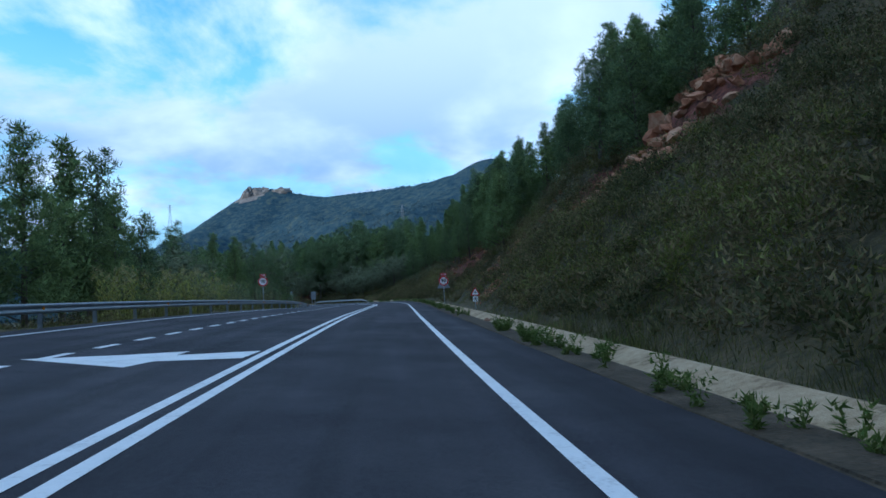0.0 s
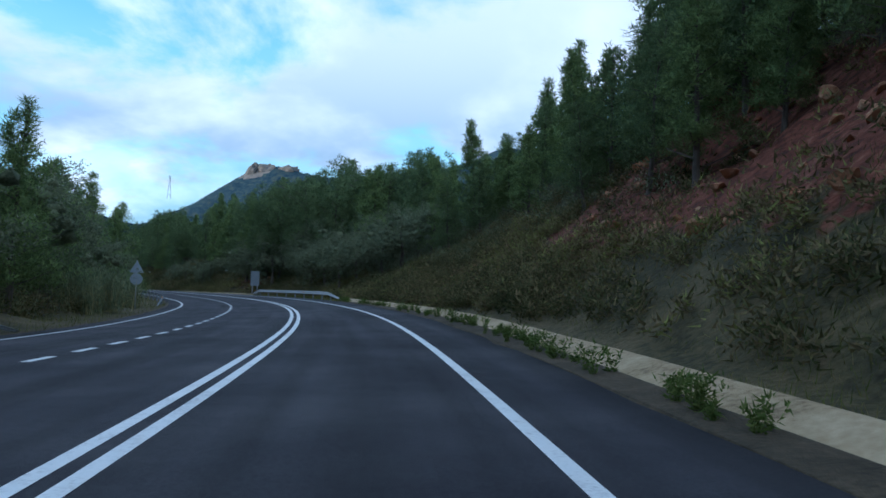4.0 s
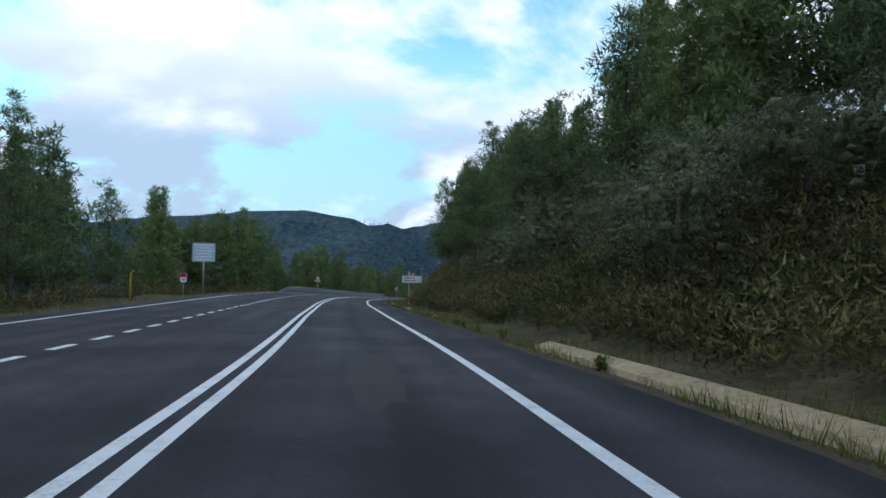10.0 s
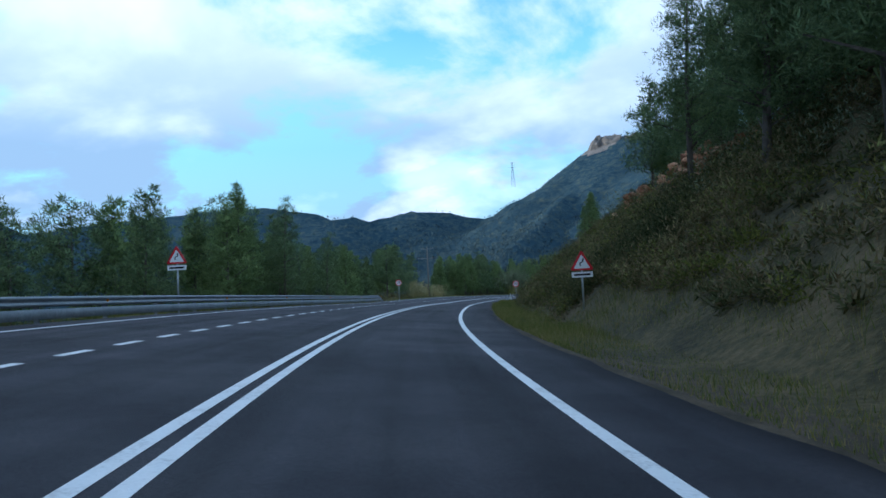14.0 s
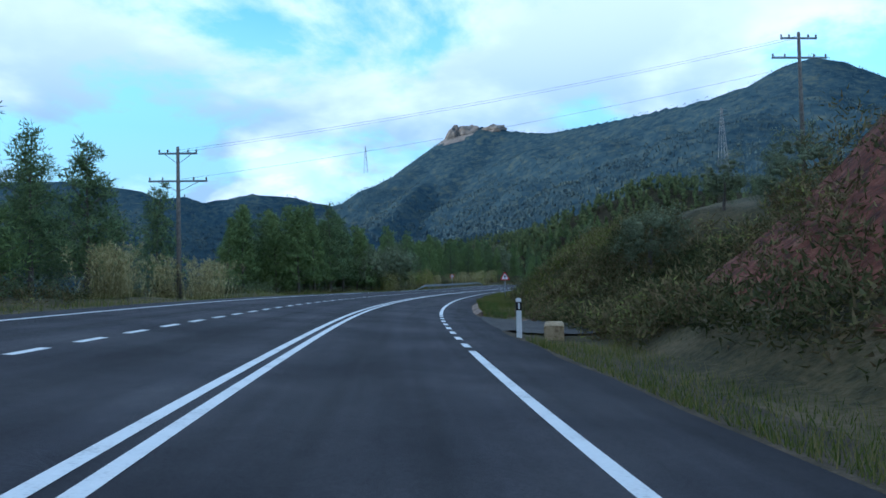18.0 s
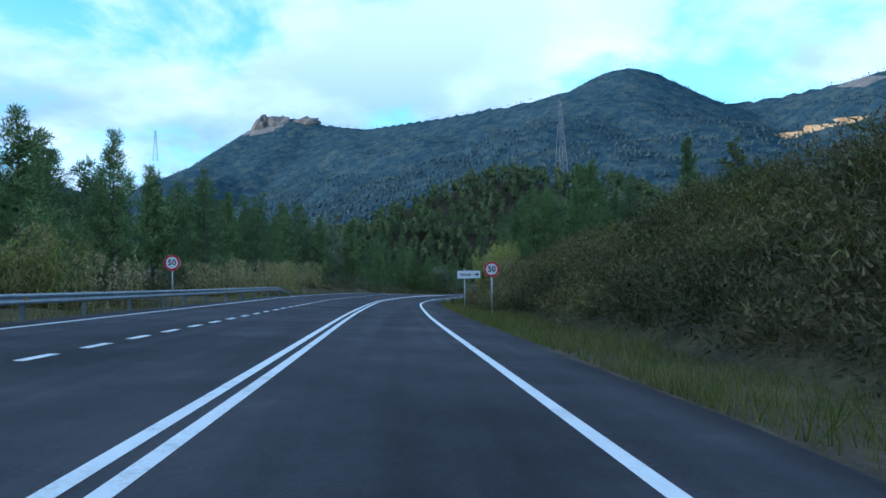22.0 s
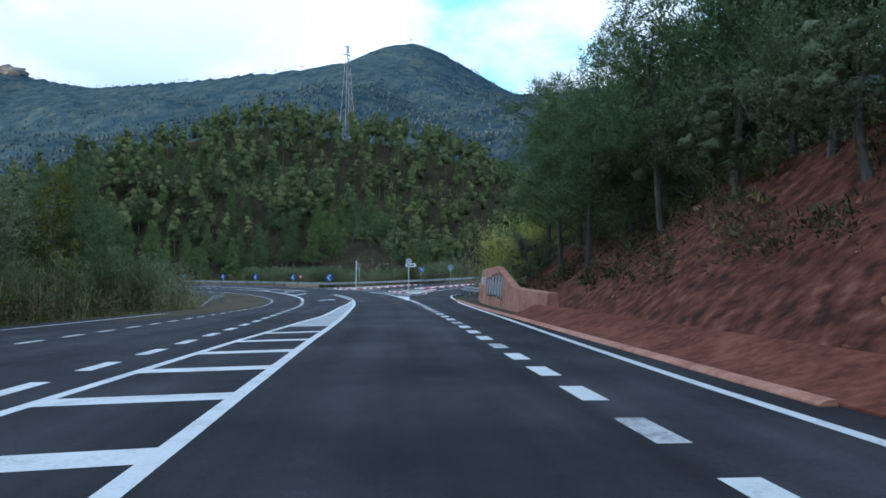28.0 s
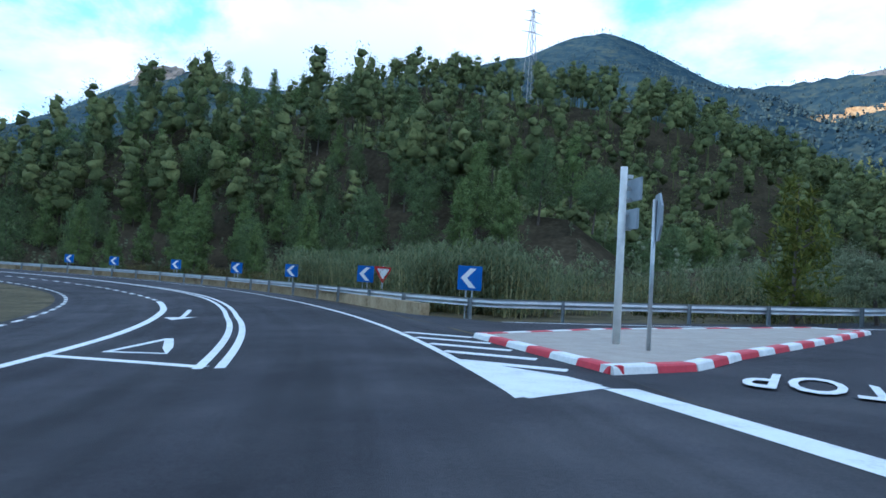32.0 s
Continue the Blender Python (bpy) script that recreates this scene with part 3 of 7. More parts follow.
def lie(s, d):
    """Height of the ground above the road's own surface, off the asphalt."""
    s, d = np.broadcast_arrays(np.asarray(s, float), np.asarray(d, float))
    foot, gr, top = (np.interp(s, SLOPE_AT, v) for v in (SLOPE_FOOT, SLOPE_GRADE, SLOPE_TOP))
    foot = foot + 0.35 * wob(s, 0 * s, 7, 3)
    up = np.maximum(d - foot, 0) * gr
    up = up * (1 + 0.18 * wob(s, d, 9, 1) + 0.10 * wob(s, d, 3.5, 2))
    soft = np.where(up < top, up, top + (up - top) * 0.28)
    right = soft + np.where(d > foot, np.minimum((d - foot) * 0.4, 1) * (0.30 * wob(s, d, 2.3, 5) + 0.12 * wob(s, d, 0.9, 6)), 0)
    right = right - 0.10 * smooth01((d - edge_right(s)) / 0.8)
    el = edge_left(s)
    q = el - d
    near, far = np.interp(s, LEFT_AT, LEFT_NEAR), np.interp(s, LEFT_AT, LEFT_FAR)
    left = np.where(q < 1.2, -0.08 * smooth01(q / 0.5), -0.08 + near * smooth01((q - 1.2) / 8) + (far - near) * smooth01((q - 9) / 25))
    left = left + np.minimum(np.maximum(q - 1.5, 0) * 0.2, 0.5) * wob(s, d, 4, 8)
    return np.where(d > 0, right, left)


def land(s, d):
    """World place on the ground."""
    s, d = np.broadcast_arrays(np.asarray(s, float), np.asarray(d, float))
    on = (d > edge_left(s)) & (d < edge_right(s))
    return rd(s, d, np.where(on, -0.06, lie(s, d)))


D_RIGHT = [0.12, 0.5, 0.9, 1.4, 2.0, 2.7, 3.5, 4.4, 5.4, 6.5, 7.8, 9.4, 11.2, 13.5, 16.5, 20, 25, 31, 40, 52, 68]
D_LEFT = [75, 58, 45, 35, 28, 22, 17.5, 14, 11, 8.6, 6.6, 5, 3.7, 2.6, 1.7, 1.0, 0.5, 0.1]
gs = np.arange(-75, 820.1, 2.0)
pinch = np.interp(gs, [-75, 640, 700, 830], [1, 1, 0.5, 0.5])
cols = [edge_left(gs) - q * pinch for q in D_LEFT] + [np.full_like(gs, v) for v in (-5, 0.0, 4.0)] + [edge_right(gs) + q for q in D_RIGHT]
gd = np.stack(cols, 1)
gv = land(gs[:, None] + 0 * gd, gd)
gq = grid(*gd.shape)
fs, fd = gs[gq[:, 0] // gd.shape[1]], gd.ravel()[gq].mean(1)
fr = fd - edge_right(fs)
which = np.where((fr > -0.5) & (fr < 1.3) | ((edge_left(fs) - fd > -0.5) & (edge_left(fs) - fd < 1.0)), 1, 0)
ground = new("ground", mesh_from("ground", gv.reshape(-1, 3), gq, [M_GROUND, M_VERGE], True, which))


def scar(s0, s1, d0, d1, soft=2.0):
    """How bare the earth is, 0 to 1, over a stretch of the slope."""
    s, q = gs[:, None] + 0 * gd, gd
    return np.clip(np.minimum(np.minimum(s - s0, s1 - s) / 4.0, np.minimum(q - d0, d1 - q) / soft) + 0.5, 0, 1)


bare = np.maximum.reduce([scar(82, 108, 10.5, 21), 0.9 * scar(41.5, 46.5, 8.0, 10.0, 0.8), 0.6 * scar(436, 456, 9.2, 13.4, 1.0), 0.9 * scar(262, 282, 8.0, 13), scar(566, 634, 7.0, 13.5, 1.0), 0.9 * scar(52, 62, 9, 14), 1.0 * scar(24, 50, 14.5, 22.5), 1.0 * scar(371, 389, 9.2, 15.5), 0.6 * scar(110, 136, 9, 14), 0.6 * scar(184, 200, 9.5, 13), 0.55 * scar(305, 340, 14, 18)])
ground.data.attributes.new("bare_earth", "FLOAT", "POINT").data.foreach_set("value", bare.astype(np.float32).ravel())
tagged(ground, "scrubby cut slopes and verges of brown and red earth", "ground", kind="stuff")

rs = np.arange(-75, 820.1, 1.5)
rw = np.linspace(0, 1, 15)
rdd = edge_left(rs)[:, None] * (1 - rw) + edge_right(rs)[:, None] * rw
ragged = np.zeros_like(rdd)
ragged[:, 0] = 0.10 * wob(rs, 0 * rs, 1.7, 1) ; ragged[:, -1] = 0.12 * wob(rs, 0 * rs, 1.9, 2)
top = rd(rs[:, None] + 0 * rdd, rdd + ragged)
skirt_r, skirt_l = top[:, -1:] - [0, 0, 0.12], top[:, :1] - [0, 0, 0.12]
rv = np.concatenate([skirt_l, top, skirt_r], 1)
road = new("road", mesh_from("road", rv.reshape(-1, 3), grid(len(rs), rv.shape[1])[:, ::1], M_ASPHALT, False))
road.data.attributes.new("road_along", "FLOAT", "POINT").data.foreach_set("value", np.repeat(rs, rv.shape[1]).astype(np.float32))
across = np.concatenate([rdd[:, :1], rdd, rdd[:, -1:]], 1)
road.data.attributes.new("road_across", "FLOAT", "POINT").data.foreach_set("value", across.astype(np.float32).ravel())
tagged(road, "dark grey asphalt mountain road with worn wheel tracks", "road", kind="structure")


def ribbon(name, s0, s1, d0, d1, mat, step=1.0, lift=0.006, parent=None):
    """A painted stripe along the road, d0 and d1 being numbers or functions of s."""
    n = max(2, int(math.ceil((s1 - s0) / step)) + 1)
    s = np.linspace(s0, s1, n)
    a, b = (d0(s) if callable(d0) else d0 + 0 * s), (d1(s) if callable(d1) else d1 + 0 * s)
    v = np.stack([rd(s, a, lift), rd(s, b, lift)], 1).reshape(-1, 3)
    ob = new(name, mesh_from(name, v, grid(n, 2)[:, ::-1].copy(), mat))
    ob.parent = parent or road
    return ob


def blot(name, outline, mat, lift=0.006, parent=None):
    """A painted area from (s, d) corners, subdivided by long edges only."""
    pts = []
    for (s0, d0), (s1, d1) in zip(outline, outline[1:] + outline[:1]):
        k = max(1, int(abs(s1 - s0) / 1.5 + abs(d1 - d0) / 1.5))
        pts += [(s0 + (s1 - s0) * j / k, d0 + (d1 - d0) * j / k) for j in range(k)]
    v = np.array([rd(s, d, lift) for s, d in pts])
    area = sum(p[0] * q[1] - p[1] * q[0] for p, q in zip(pts, pts[1:] + pts[:1]))
    order = tuple(range(len(pts)))
    ob = new(name, mesh_from(name, v, [order if area < 0 else order[::-1]], mat))
    ob.parent = parent or road
    return ob


def to(*pairs):
    """A function of s through (s, d) pairs, for stripes that swing out."""
    xs, ys = [p[0] for p in pairs], [p[1] for p in pairs]
    return lambda s: np.interp(s, xs, ys)


def off(f, w):
    return lambda s: f(s) + w


# side road apron at the junction
APRON_D = [4.8, 6.5, 8.5, 12.5, 20, 40, 70, 110]
IN_S, OUT_S = [634, 643, 653.0, 660, 668, 675, 685, 697], [708, 702, 699.5, 699.2, 699.0, 703, 713, 727]
ad = np.array([4.8, 5.6, 6.5, 7.5, 8.5, 10, 12.5, 16, 20, 26, 33, 40, 50, 60, 70, 90, 110])
si, so = np.interp(ad, APRON_D, IN_S), np.interp(ad, APRON_D, OUT_S)
aw = np.linspace(0, 1, 40)
av_s = si[:, None] * (1 - aw) + so[:, None] * aw
av = rd(av_s, ad[:, None] + 0 * av_s, -0.012)
apron = new("side_road", mesh_from("side_road", av.reshape(-1, 3), grid(len(ad), 40)[:, ::1].copy(), M_ASPHALT))
tagged(apron, "grey asphalt side road joining at the junction", "road", kind="structure")

# ---------------------------------------------------------------- road markings
for side in (-0.225, 0.075):
    ribbon("centre_line", -70, 548, side, side + 0.15, M_PAINT)
hl, hr = to((548, -0.15), (570, -1.1), (590, -2.0), (602, -2.15), (612, -1.85), (620, -1.4), (625, -0.97), (636, -0.78), (642, -0.42), (648, -0.25)), to((548, 0.15), (602, -0.12), (612, -0.22), (622, -0.15), (630, -0.1), (650, -0.03), (660, 0.05))
ribbon("hatch_border", 548, 646, off(hl, -0.075), off(hl, 0.09), M_PAINT)
ribbon("hatch_border", 548, 650, off(hr, -0.09), off(hr, 0.09), M_PAINT)
ribbon("solid_wedge", 548, 572, off(hl, 0.09), off(hr, -0.09), M_WORN)
ribbon("solid_wedge", 617.5, 648, off(hl, 0.09), off(hr, -0.09), M_DULL)
for k in range(15):
    s = 576.3 + 2.72 * k
    lo, hi = float(hl(s)) + 0.09, float(hr(s)) - 0.09
    blot("hatch_bar", [(s, lo), (s + 0.5, lo), (s + 0.85, hi), (s + 0.35, hi)], M_PAINT)
for side in (-0.225, 0.075):
    ribbon("centre_line", 650, 670.4, side, side + 0.15, M_PAINT)
    ribbon("centre_line", 687.3, 790, to((687, side + 0.15), (700, side - 0.2), (715, side), (800, side)), to((687, side + 0.3), (700, side - 0.05), (715, side + 0.15), (800, side + 0.15)), M_PAINT)
ribbon("edge_line", -70, 380, 3.36, 3.52, M_PAINT)
ribbon("edge_line", 397, 540.5, 3.36, 3.52, M_PAINT)
outer = to((535.5, 3.63), (541, 3.62), (552, 4.1), (575, 5.22), (605, 5.22), (612, 5.32), (621, 5.5), (635, 5.8), (643.5, 6.5), (647, 7.05), (652, 8.1), (656, 9.3))
ribbon("edge_line", 535.5, 656, outer, off(outer, 0.16), M_PAINT)
turn_in = [(656, 9.3), (660.5, 12.0), (665.5, 15.5), (671.5, 21), (678, 35), (686, 60)]


def stripe(name, path, width, mat, lift=0.006, parent=None):
    """A painted stripe of even width through (s, d) points."""
    pts = []
    for (s0, d0), (s1, d1) in zip(path, path[1:]):
        k = max(1, int(math.hypot(s1 - s0, d1 - d0) / 1.0))
        pts += [(s0 + (s1 - s0) * j / k, d0 + (d1 - d0) * j / k) for j in range(k)]
    pts = np.array(pts + [path[-1]])
    t = np.gradient(pts, axis=0)
    t /= np.linalg.norm(t, axis=1)[:, None]
    nrm = np.stack([-t[:, 1], t[:, 0]], 1) * width / 2
    a, b = pts + nrm, pts - nrm
    v = np.stack([rd(a[:, 0], a[:, 1], lift), rd(b[:, 0], b[:, 1], lift)], 1).reshape(-1, 3)
    ob = new(name, mesh_from(name, v, grid(len(pts), 2)[:, ::1].copy(), mat))
    ob.parent = parent or road
    return ob


stripe("edge_line", turn_in, 0.16, M_PAINT, parent=apron)
stripe("edge_line", [(699.2, 8.6), (698.2, 12), (697.4, 17), (697.0, 23), (698.4, 33), (701.5, 44), (710, 72)], 0.16, M_PAINT, parent=apron)
for k in range(8):
    ribbon("edge_dash", 380.8 + 2.1 * k, 381.8 + 2.1 * k, 3.36, 3.52, M_PAINT)
lefte = to((-75, -7.28), (540, -7.28), (600, -10.1), (660, -9.7), (700, -9.4), (800, -9.0))
ribbon("edge_line", -70, 252, -7.28, -7.13, M_PAINT)
ribbon("edge_line", 275, 435, -7.28, -7.13, M_PAINT)
ribbon("edge_line", 452, 790, lefte, off(lefte, 0.15), M_PAINT)
for s in (253.5, 257.0, 260.5, 264.0, 267.5, 271.0, 437.0, 440.5, 444.0, 447.5):
    ribbon("edge_dash", s, s + 1.6, -7.28, -7.13, M_PAINT)
lane = to((-75, -3.6), (540, -3.6), (600, -6.5), (660, -6.4), (800, -6.0))
for k in range(382):
    s = -66.2 + k * 2.16
    ribbon("lane_dash", s, s + 1.1, off(lane, -0.09), off(lane, 0.09), M_PAINT, 1.2)
bay = to((590, -2.7), (610, -2.85), (653, -3.8), (672, -3.55), (686, -3.1), (694, -2.65), (705, -2.35), (712, -2.4), (722, -2.9), (735, -3.0), (800, -3.4))
for k in range(24):
    ribbon("lane_dash", 597 + 2.4 * k, 598.2 + 2.4 * k, off(bay, -0.12), off(bay, 0.12), M_PAINT, 1.2)
ribbon("bay_line", 655, 679, off(bay, -0.11), off(bay, 0.11), M_PAINT)
ribbon("bay_line", 686.5, 712, off(bay, -0.12), off(bay, 0.12), M_PAINT)
blot("bay_nose", [(676.0, -3.5), (680.6, -1.25), (681.0, -1.35), (678.6, -3.0), (686.5, -2.95), (686.5, -3.2)], M_PAINT)
for k in range(30):
    ribbon("lane_dash", 713 + 2.4 * k, 714.2 + 2.4 * k, off(bay, -0.1), off(bay, 0.1), M_PAINT, 1.2)
ribbon("exit_dash", 640.8, 641.85, 3.53, 3.82, M_PAINT, 1.3)
for k in range(-5, 36):
    ribbon("exit_dash", 569.5 + 2.0 * k, 570.54 + 2.0 * k, 3.53, 3.82, M_PAINT if k % 4 else M_WORN, 1.3)



def outline_triangle(a, b, c, w):
    stripe("yield_mark", [a, b, c, a], w, M_PAINT)


outline_triangle((656.9, -1.65), (653.6, -2.5), (652.9, -1.2), 0.22)
outline_triangle((692.7, -1.3), (690.3, -1.95), (689.6, -0.85), 0.18)
stripe("give_way_line", [(690.0, -2.82), (687.5, 0.05)], 0.22, M_PAINT)
stripe("lane_arrow", [(699.6, -1.7), (704.6, -1.45)], 0.16, M_PAINT)
blot("lane_arrow", [(699.2, -1.9), (700.6, -2.2), (700.3, -1.2)], M_PAINT)
# large merge arrow in the left lanes
blot("merge_arrow", [(7.15, -3.9), (5.9, -1.8), (6.8, -1.66), (7.35, -0.36), (8.8, -0.3), (7.9, -1.62), (8.7, -1.6), (7.95, -2.5)], M_PAINT)
# nose and hatching round the first island
nl = to((642.8, 3.5), (653, 3.68), (661, 3.95), (672.6, 3.78))
ribbon("nose_border", 642.8, 672.6, off(nl, -0.09), off(nl, 0.09), M_PAINT)
blot("solid_nose", [(642.75, 3.42), (653.4, 3.7), (653.5, 4.85), (649.2, 4.3), (646, 3.9), (642.8, 3.78)], M_PAINT)
stripe("nose_border", [(653.5, 4.8), (656.2, 5.7), (659.4, 7.0), (662.4, 8.0), (665.3, 8.75), (666.9, 9.25), (669.9, 10.75), (674.5, 13.8), (679.8, 18.0)], 0.18, M_PAINT)
stripe("nose_border", [(672.6, 3.85), (674.5, 7.9), (677.0, 12.8), (679.6, 17.9)], 0.16, M_PAINT)
for k in range(4):
    s = 655.4 + 1.9 * k
    stripe("hatch_bar", [(s, 4.1), (s - 0.9 + 0.4, 4.75 + 0.25 * k), (s + 0.5, 5.2 + 0.75 * k)], 0.42, M_PAINT)
for k in range(6):
    s = 663.2 + 1.75 * k
    stripe("hatch_bar", [(s, 4.1), (s - 0.55, 6.1)], 0.42, M_PAINT)
for q in ((673.9, 7.4, 670.9, 6.05), (674.9, 9.5, 672.9, 8.5), (676.3, 12.0, 674.6, 11.1)):
    stripe("hatch_bar", [(q[0], q[1]), (q[2], q[3])], 0.55, M_PAINT)
# give-way dashes and triangle of the slip road
for k in range(7):
    q = 1.9 * k
    stripe("give_way_dash", [(681.2 + 0.50 * q, 20.2 + 0.87 * q), (681.2 + 0.50 * (q + 0.9), 20.2 + 0.87 * (q + 0.9))], 0.22, M_PAINT, parent=apron)
outline_triangle((677.6, 18.1), (677.2, 19.4), (673.4, 15.3), 0.16)
stripe("edge_line", [(668, 15.0), (672, 17.4), (676.2, 20.4), (678.2, 22.8), (679.4, 27), (681.5, 40)], 0.16, M_PAINT, parent=apron)
# nose and stop line of the second island
ne = to((684.4, 3.75), (692, 3.6), (714, 3.1), (800, 3.2))
ribbon("edge_line", 684.4, 790, off(ne, -0.08), off(ne, 0.08), M_PAINT)
stripe("nose_border", [(684.4, 3.75), (685.4, 5.05)], 0.2, M_PAINT)
blot("solid_nose", [(684.3, 3.65), (687.8, 3.75), (686.2, 4.9), (685.5, 5.1)], M_PAINT)
for k in range(5):
    s = 687.6 + 1.35 * k
    stripe("hatch_bar", [(s, 3.75), (s - 0.75, 5.15)], 0.36, M_PAINT)
stripe("stop_line", [(679.2, 6.12), (685.25, 5.2)], 0.48, M_PAINT)
stripe("nose_border", [(680.8, 5.8), (680.4, 9.0), (680.5, 12.7)], 0.16, M_PAINT)
blot("solid_nose", [(680.7, 5.9), (681.7, 7.9), (680.6, 8.6)], M_PAINT)
stripe("nose_border", [(681.0, 8.0), (681.8, 11.0), (682.2, 12.6)], 0.14, M_PAINT)
stripe("hatch_bar", [(681.3, 9.5), (680.7, 10.6)], 0.3, M_PAINT)
stripe("hatch_bar", [(681.7, 11.0), (680.8, 12.1)], 0.3, M_PAINT)
word = letters("STOP", 1.0, M_PAINT, 0.001, 1.05, 0.012)
word.transform(Matrix.Rotation(radians(-90), 4, "X"))
word.transform(Matrix.Diagonal((1.0, 3.0, 1, 1)))
wo = new("stop_lettering", word)
wo.parent = apron
wp = rd(686.1, 8.9, 0.012)
wo.matrix_world = pose(*wp, 0, 0, heading(686) + 143)
# patches of newer and stained asphalt
for n, (s, d, ls, ld) in enumerate([(126, 1.6, 7, 1.3), (172, 1.3, 8, 1.2), (203, 1.9, 6, 1.0), (411, 2.2, 10, 1.1), (436, 4.4, 2.5, 0.5), (320, 2.3, 5, 0.9), (643, -3.3, 6, 1.0), (636, -4.6, 5, 1.2), (678.5, 8.8, 1.0, 3.0), (678.8, 15.5, 0.8, 2.5), (655.5, 7.2, 1.6, 0.5)]):
    rng = random.Random(40 + n)
    ring = [(s + ls / 2 * math.cos(a) * (0.7 + 0.5 * rng.random()), d + ld / 2 * math.sin(a) * (0.7 + 0.5 * rng.random())) for a in np.linspace(0, 2 * math.pi, 18)[:-1]]
    v = np.array([rd(q[0], q[1], 0.004) for q in ring])
    ob = new("asphalt_stain", mesh_from("asphalt_stain", v, [tuple(range(len(ring)))], M_PATCH))
    ob.parent = road

# ---------------------------------------------------------------- gutters and kerbs


def loft(name, s, profile, mat, label="", category="", base=None, kind="structure"):
    """A profile of (d, h) carried along stations s; d may lean on base(s)."""
    b = base(s) if base else 0 * s
    v = np.stack([rd(s, b + d + (0.03 * wob(s, d + 0 * s, 2.1, 4) if category else 0), h) for d, h in profile], 1)
    n = len(profile)
    ends = [tuple(range(n)), tuple(range(len(s) * n - 1, len(s) * n - n - 1, -1))]
    me = mesh_from(name, v.reshape(-1, 3), [tuple(f) for f in grid(len(s), n)] + ends, mat)
    ob = new(name, me)
    if category:
        tagged(ob, label, category, kind=kind)
    return ob


SILT = [(-0.02, -0.12), (0.06, 0.012), (0.35, 0.035), (0.75, 0.03)]
GUTTER = [(0.6, -0.1), (0.66, 0.01), (0.80, 0.025), (1.28, 0.20), (1.38, 0.205), (1.40, 0.1), (1.42, -0.2)]
LOW = [(0.55, -0.1), (0.6, 0.02), (0.85, 0.10), (0.98, 0.105), (1.0, 0.0), (1.02, -0.2)]
THIN = [(0.72, -0.1), (0.76, 0.02), (0.84, 0.055), (0.93, 0.055), (0.95, -0.2)]
loft("kerb", np.arange(238, 279.1, 1.0), THIN, M_KERB, "low crumbling kerb almost lost in the grass", "kerb", edge_right)
for s0, s1 in ((174, 208),):
    loft("gutter", np.arange(s0, s1 + 0.1, 1.0), LOW, M_CONCRETE, "low broken concrete kerb overgrown with grass", "kerb", edge_right)
for s0, s1 in ((-70, 134),):
    loft("gutter", np.arange(s0, s1 + 0.1, 1.0), GUTTER, M_CONCRETE, "cream concrete roadside gutter with raised back edge", "gutter", edge_right)
    loft("verge_silt", np.arange(s0, s1 + 0.1, 1.0), SILT, M_VERGE, "brown silt and gravel filling the gutter's bed", "soil", edge_right)
KERBED = [(-0.06, -0.15), (0.0, 0.01), (0.10, 0.04), (0.22, 0.15), (0.34, 0.16), (0.36, 0.08), (0.38, -0.2)]
kr = random.Random(8)
for s0, s1 in ((399, 413), (532, 571), (574, 588)):
    a = s0
    while a < s1 - 1:
        b = min(s1, a + kr.uniform(3.5, 9.0))
        loft("kerb", np.linspace(a, b, max(3, int(b - a) + 1)), KERBED, M_KERB, "worn pinkish concrete kerb along the verge", "kerb", edge_right)
        a = b + kr.choice((0.03, 0.03, 0.35, 0.8))
# paved entrance beside the road
drive_s = np.linspace(387.5, 397.0, 12)
drive = np.stack([np.stack([(rd(s, 5.0, -0.015) if q == 0 else land(s + 0.12 * q, 5.0 + q) + np.array((0, 0, 0.07))) for q in (0, 0.4, 0.8, 1.4, 2.4, 3.6, 5)]) for s in drive_s])
tagged(new("entrance_paving", mesh_from("entrance_paving", drive.reshape(-1, 3), grid(12, 7), M_DRIVE)), "grey asphalt field entrance beside the road", "pavement", kind="structure")
bm = boxed(-0.9, 0.9, -0.28, 0.28, -0.3, 0.34, 0.03)
culvert = part("culvert_head", bm, M_CONCRETE, None)
culvert.matrix_world = at_road(386.6, 6.5, 0.0, 78)
tagged(culvert, "low weathered concrete culvert head by the entrance", "culvert")

# traffic islands with red and white kerb stones


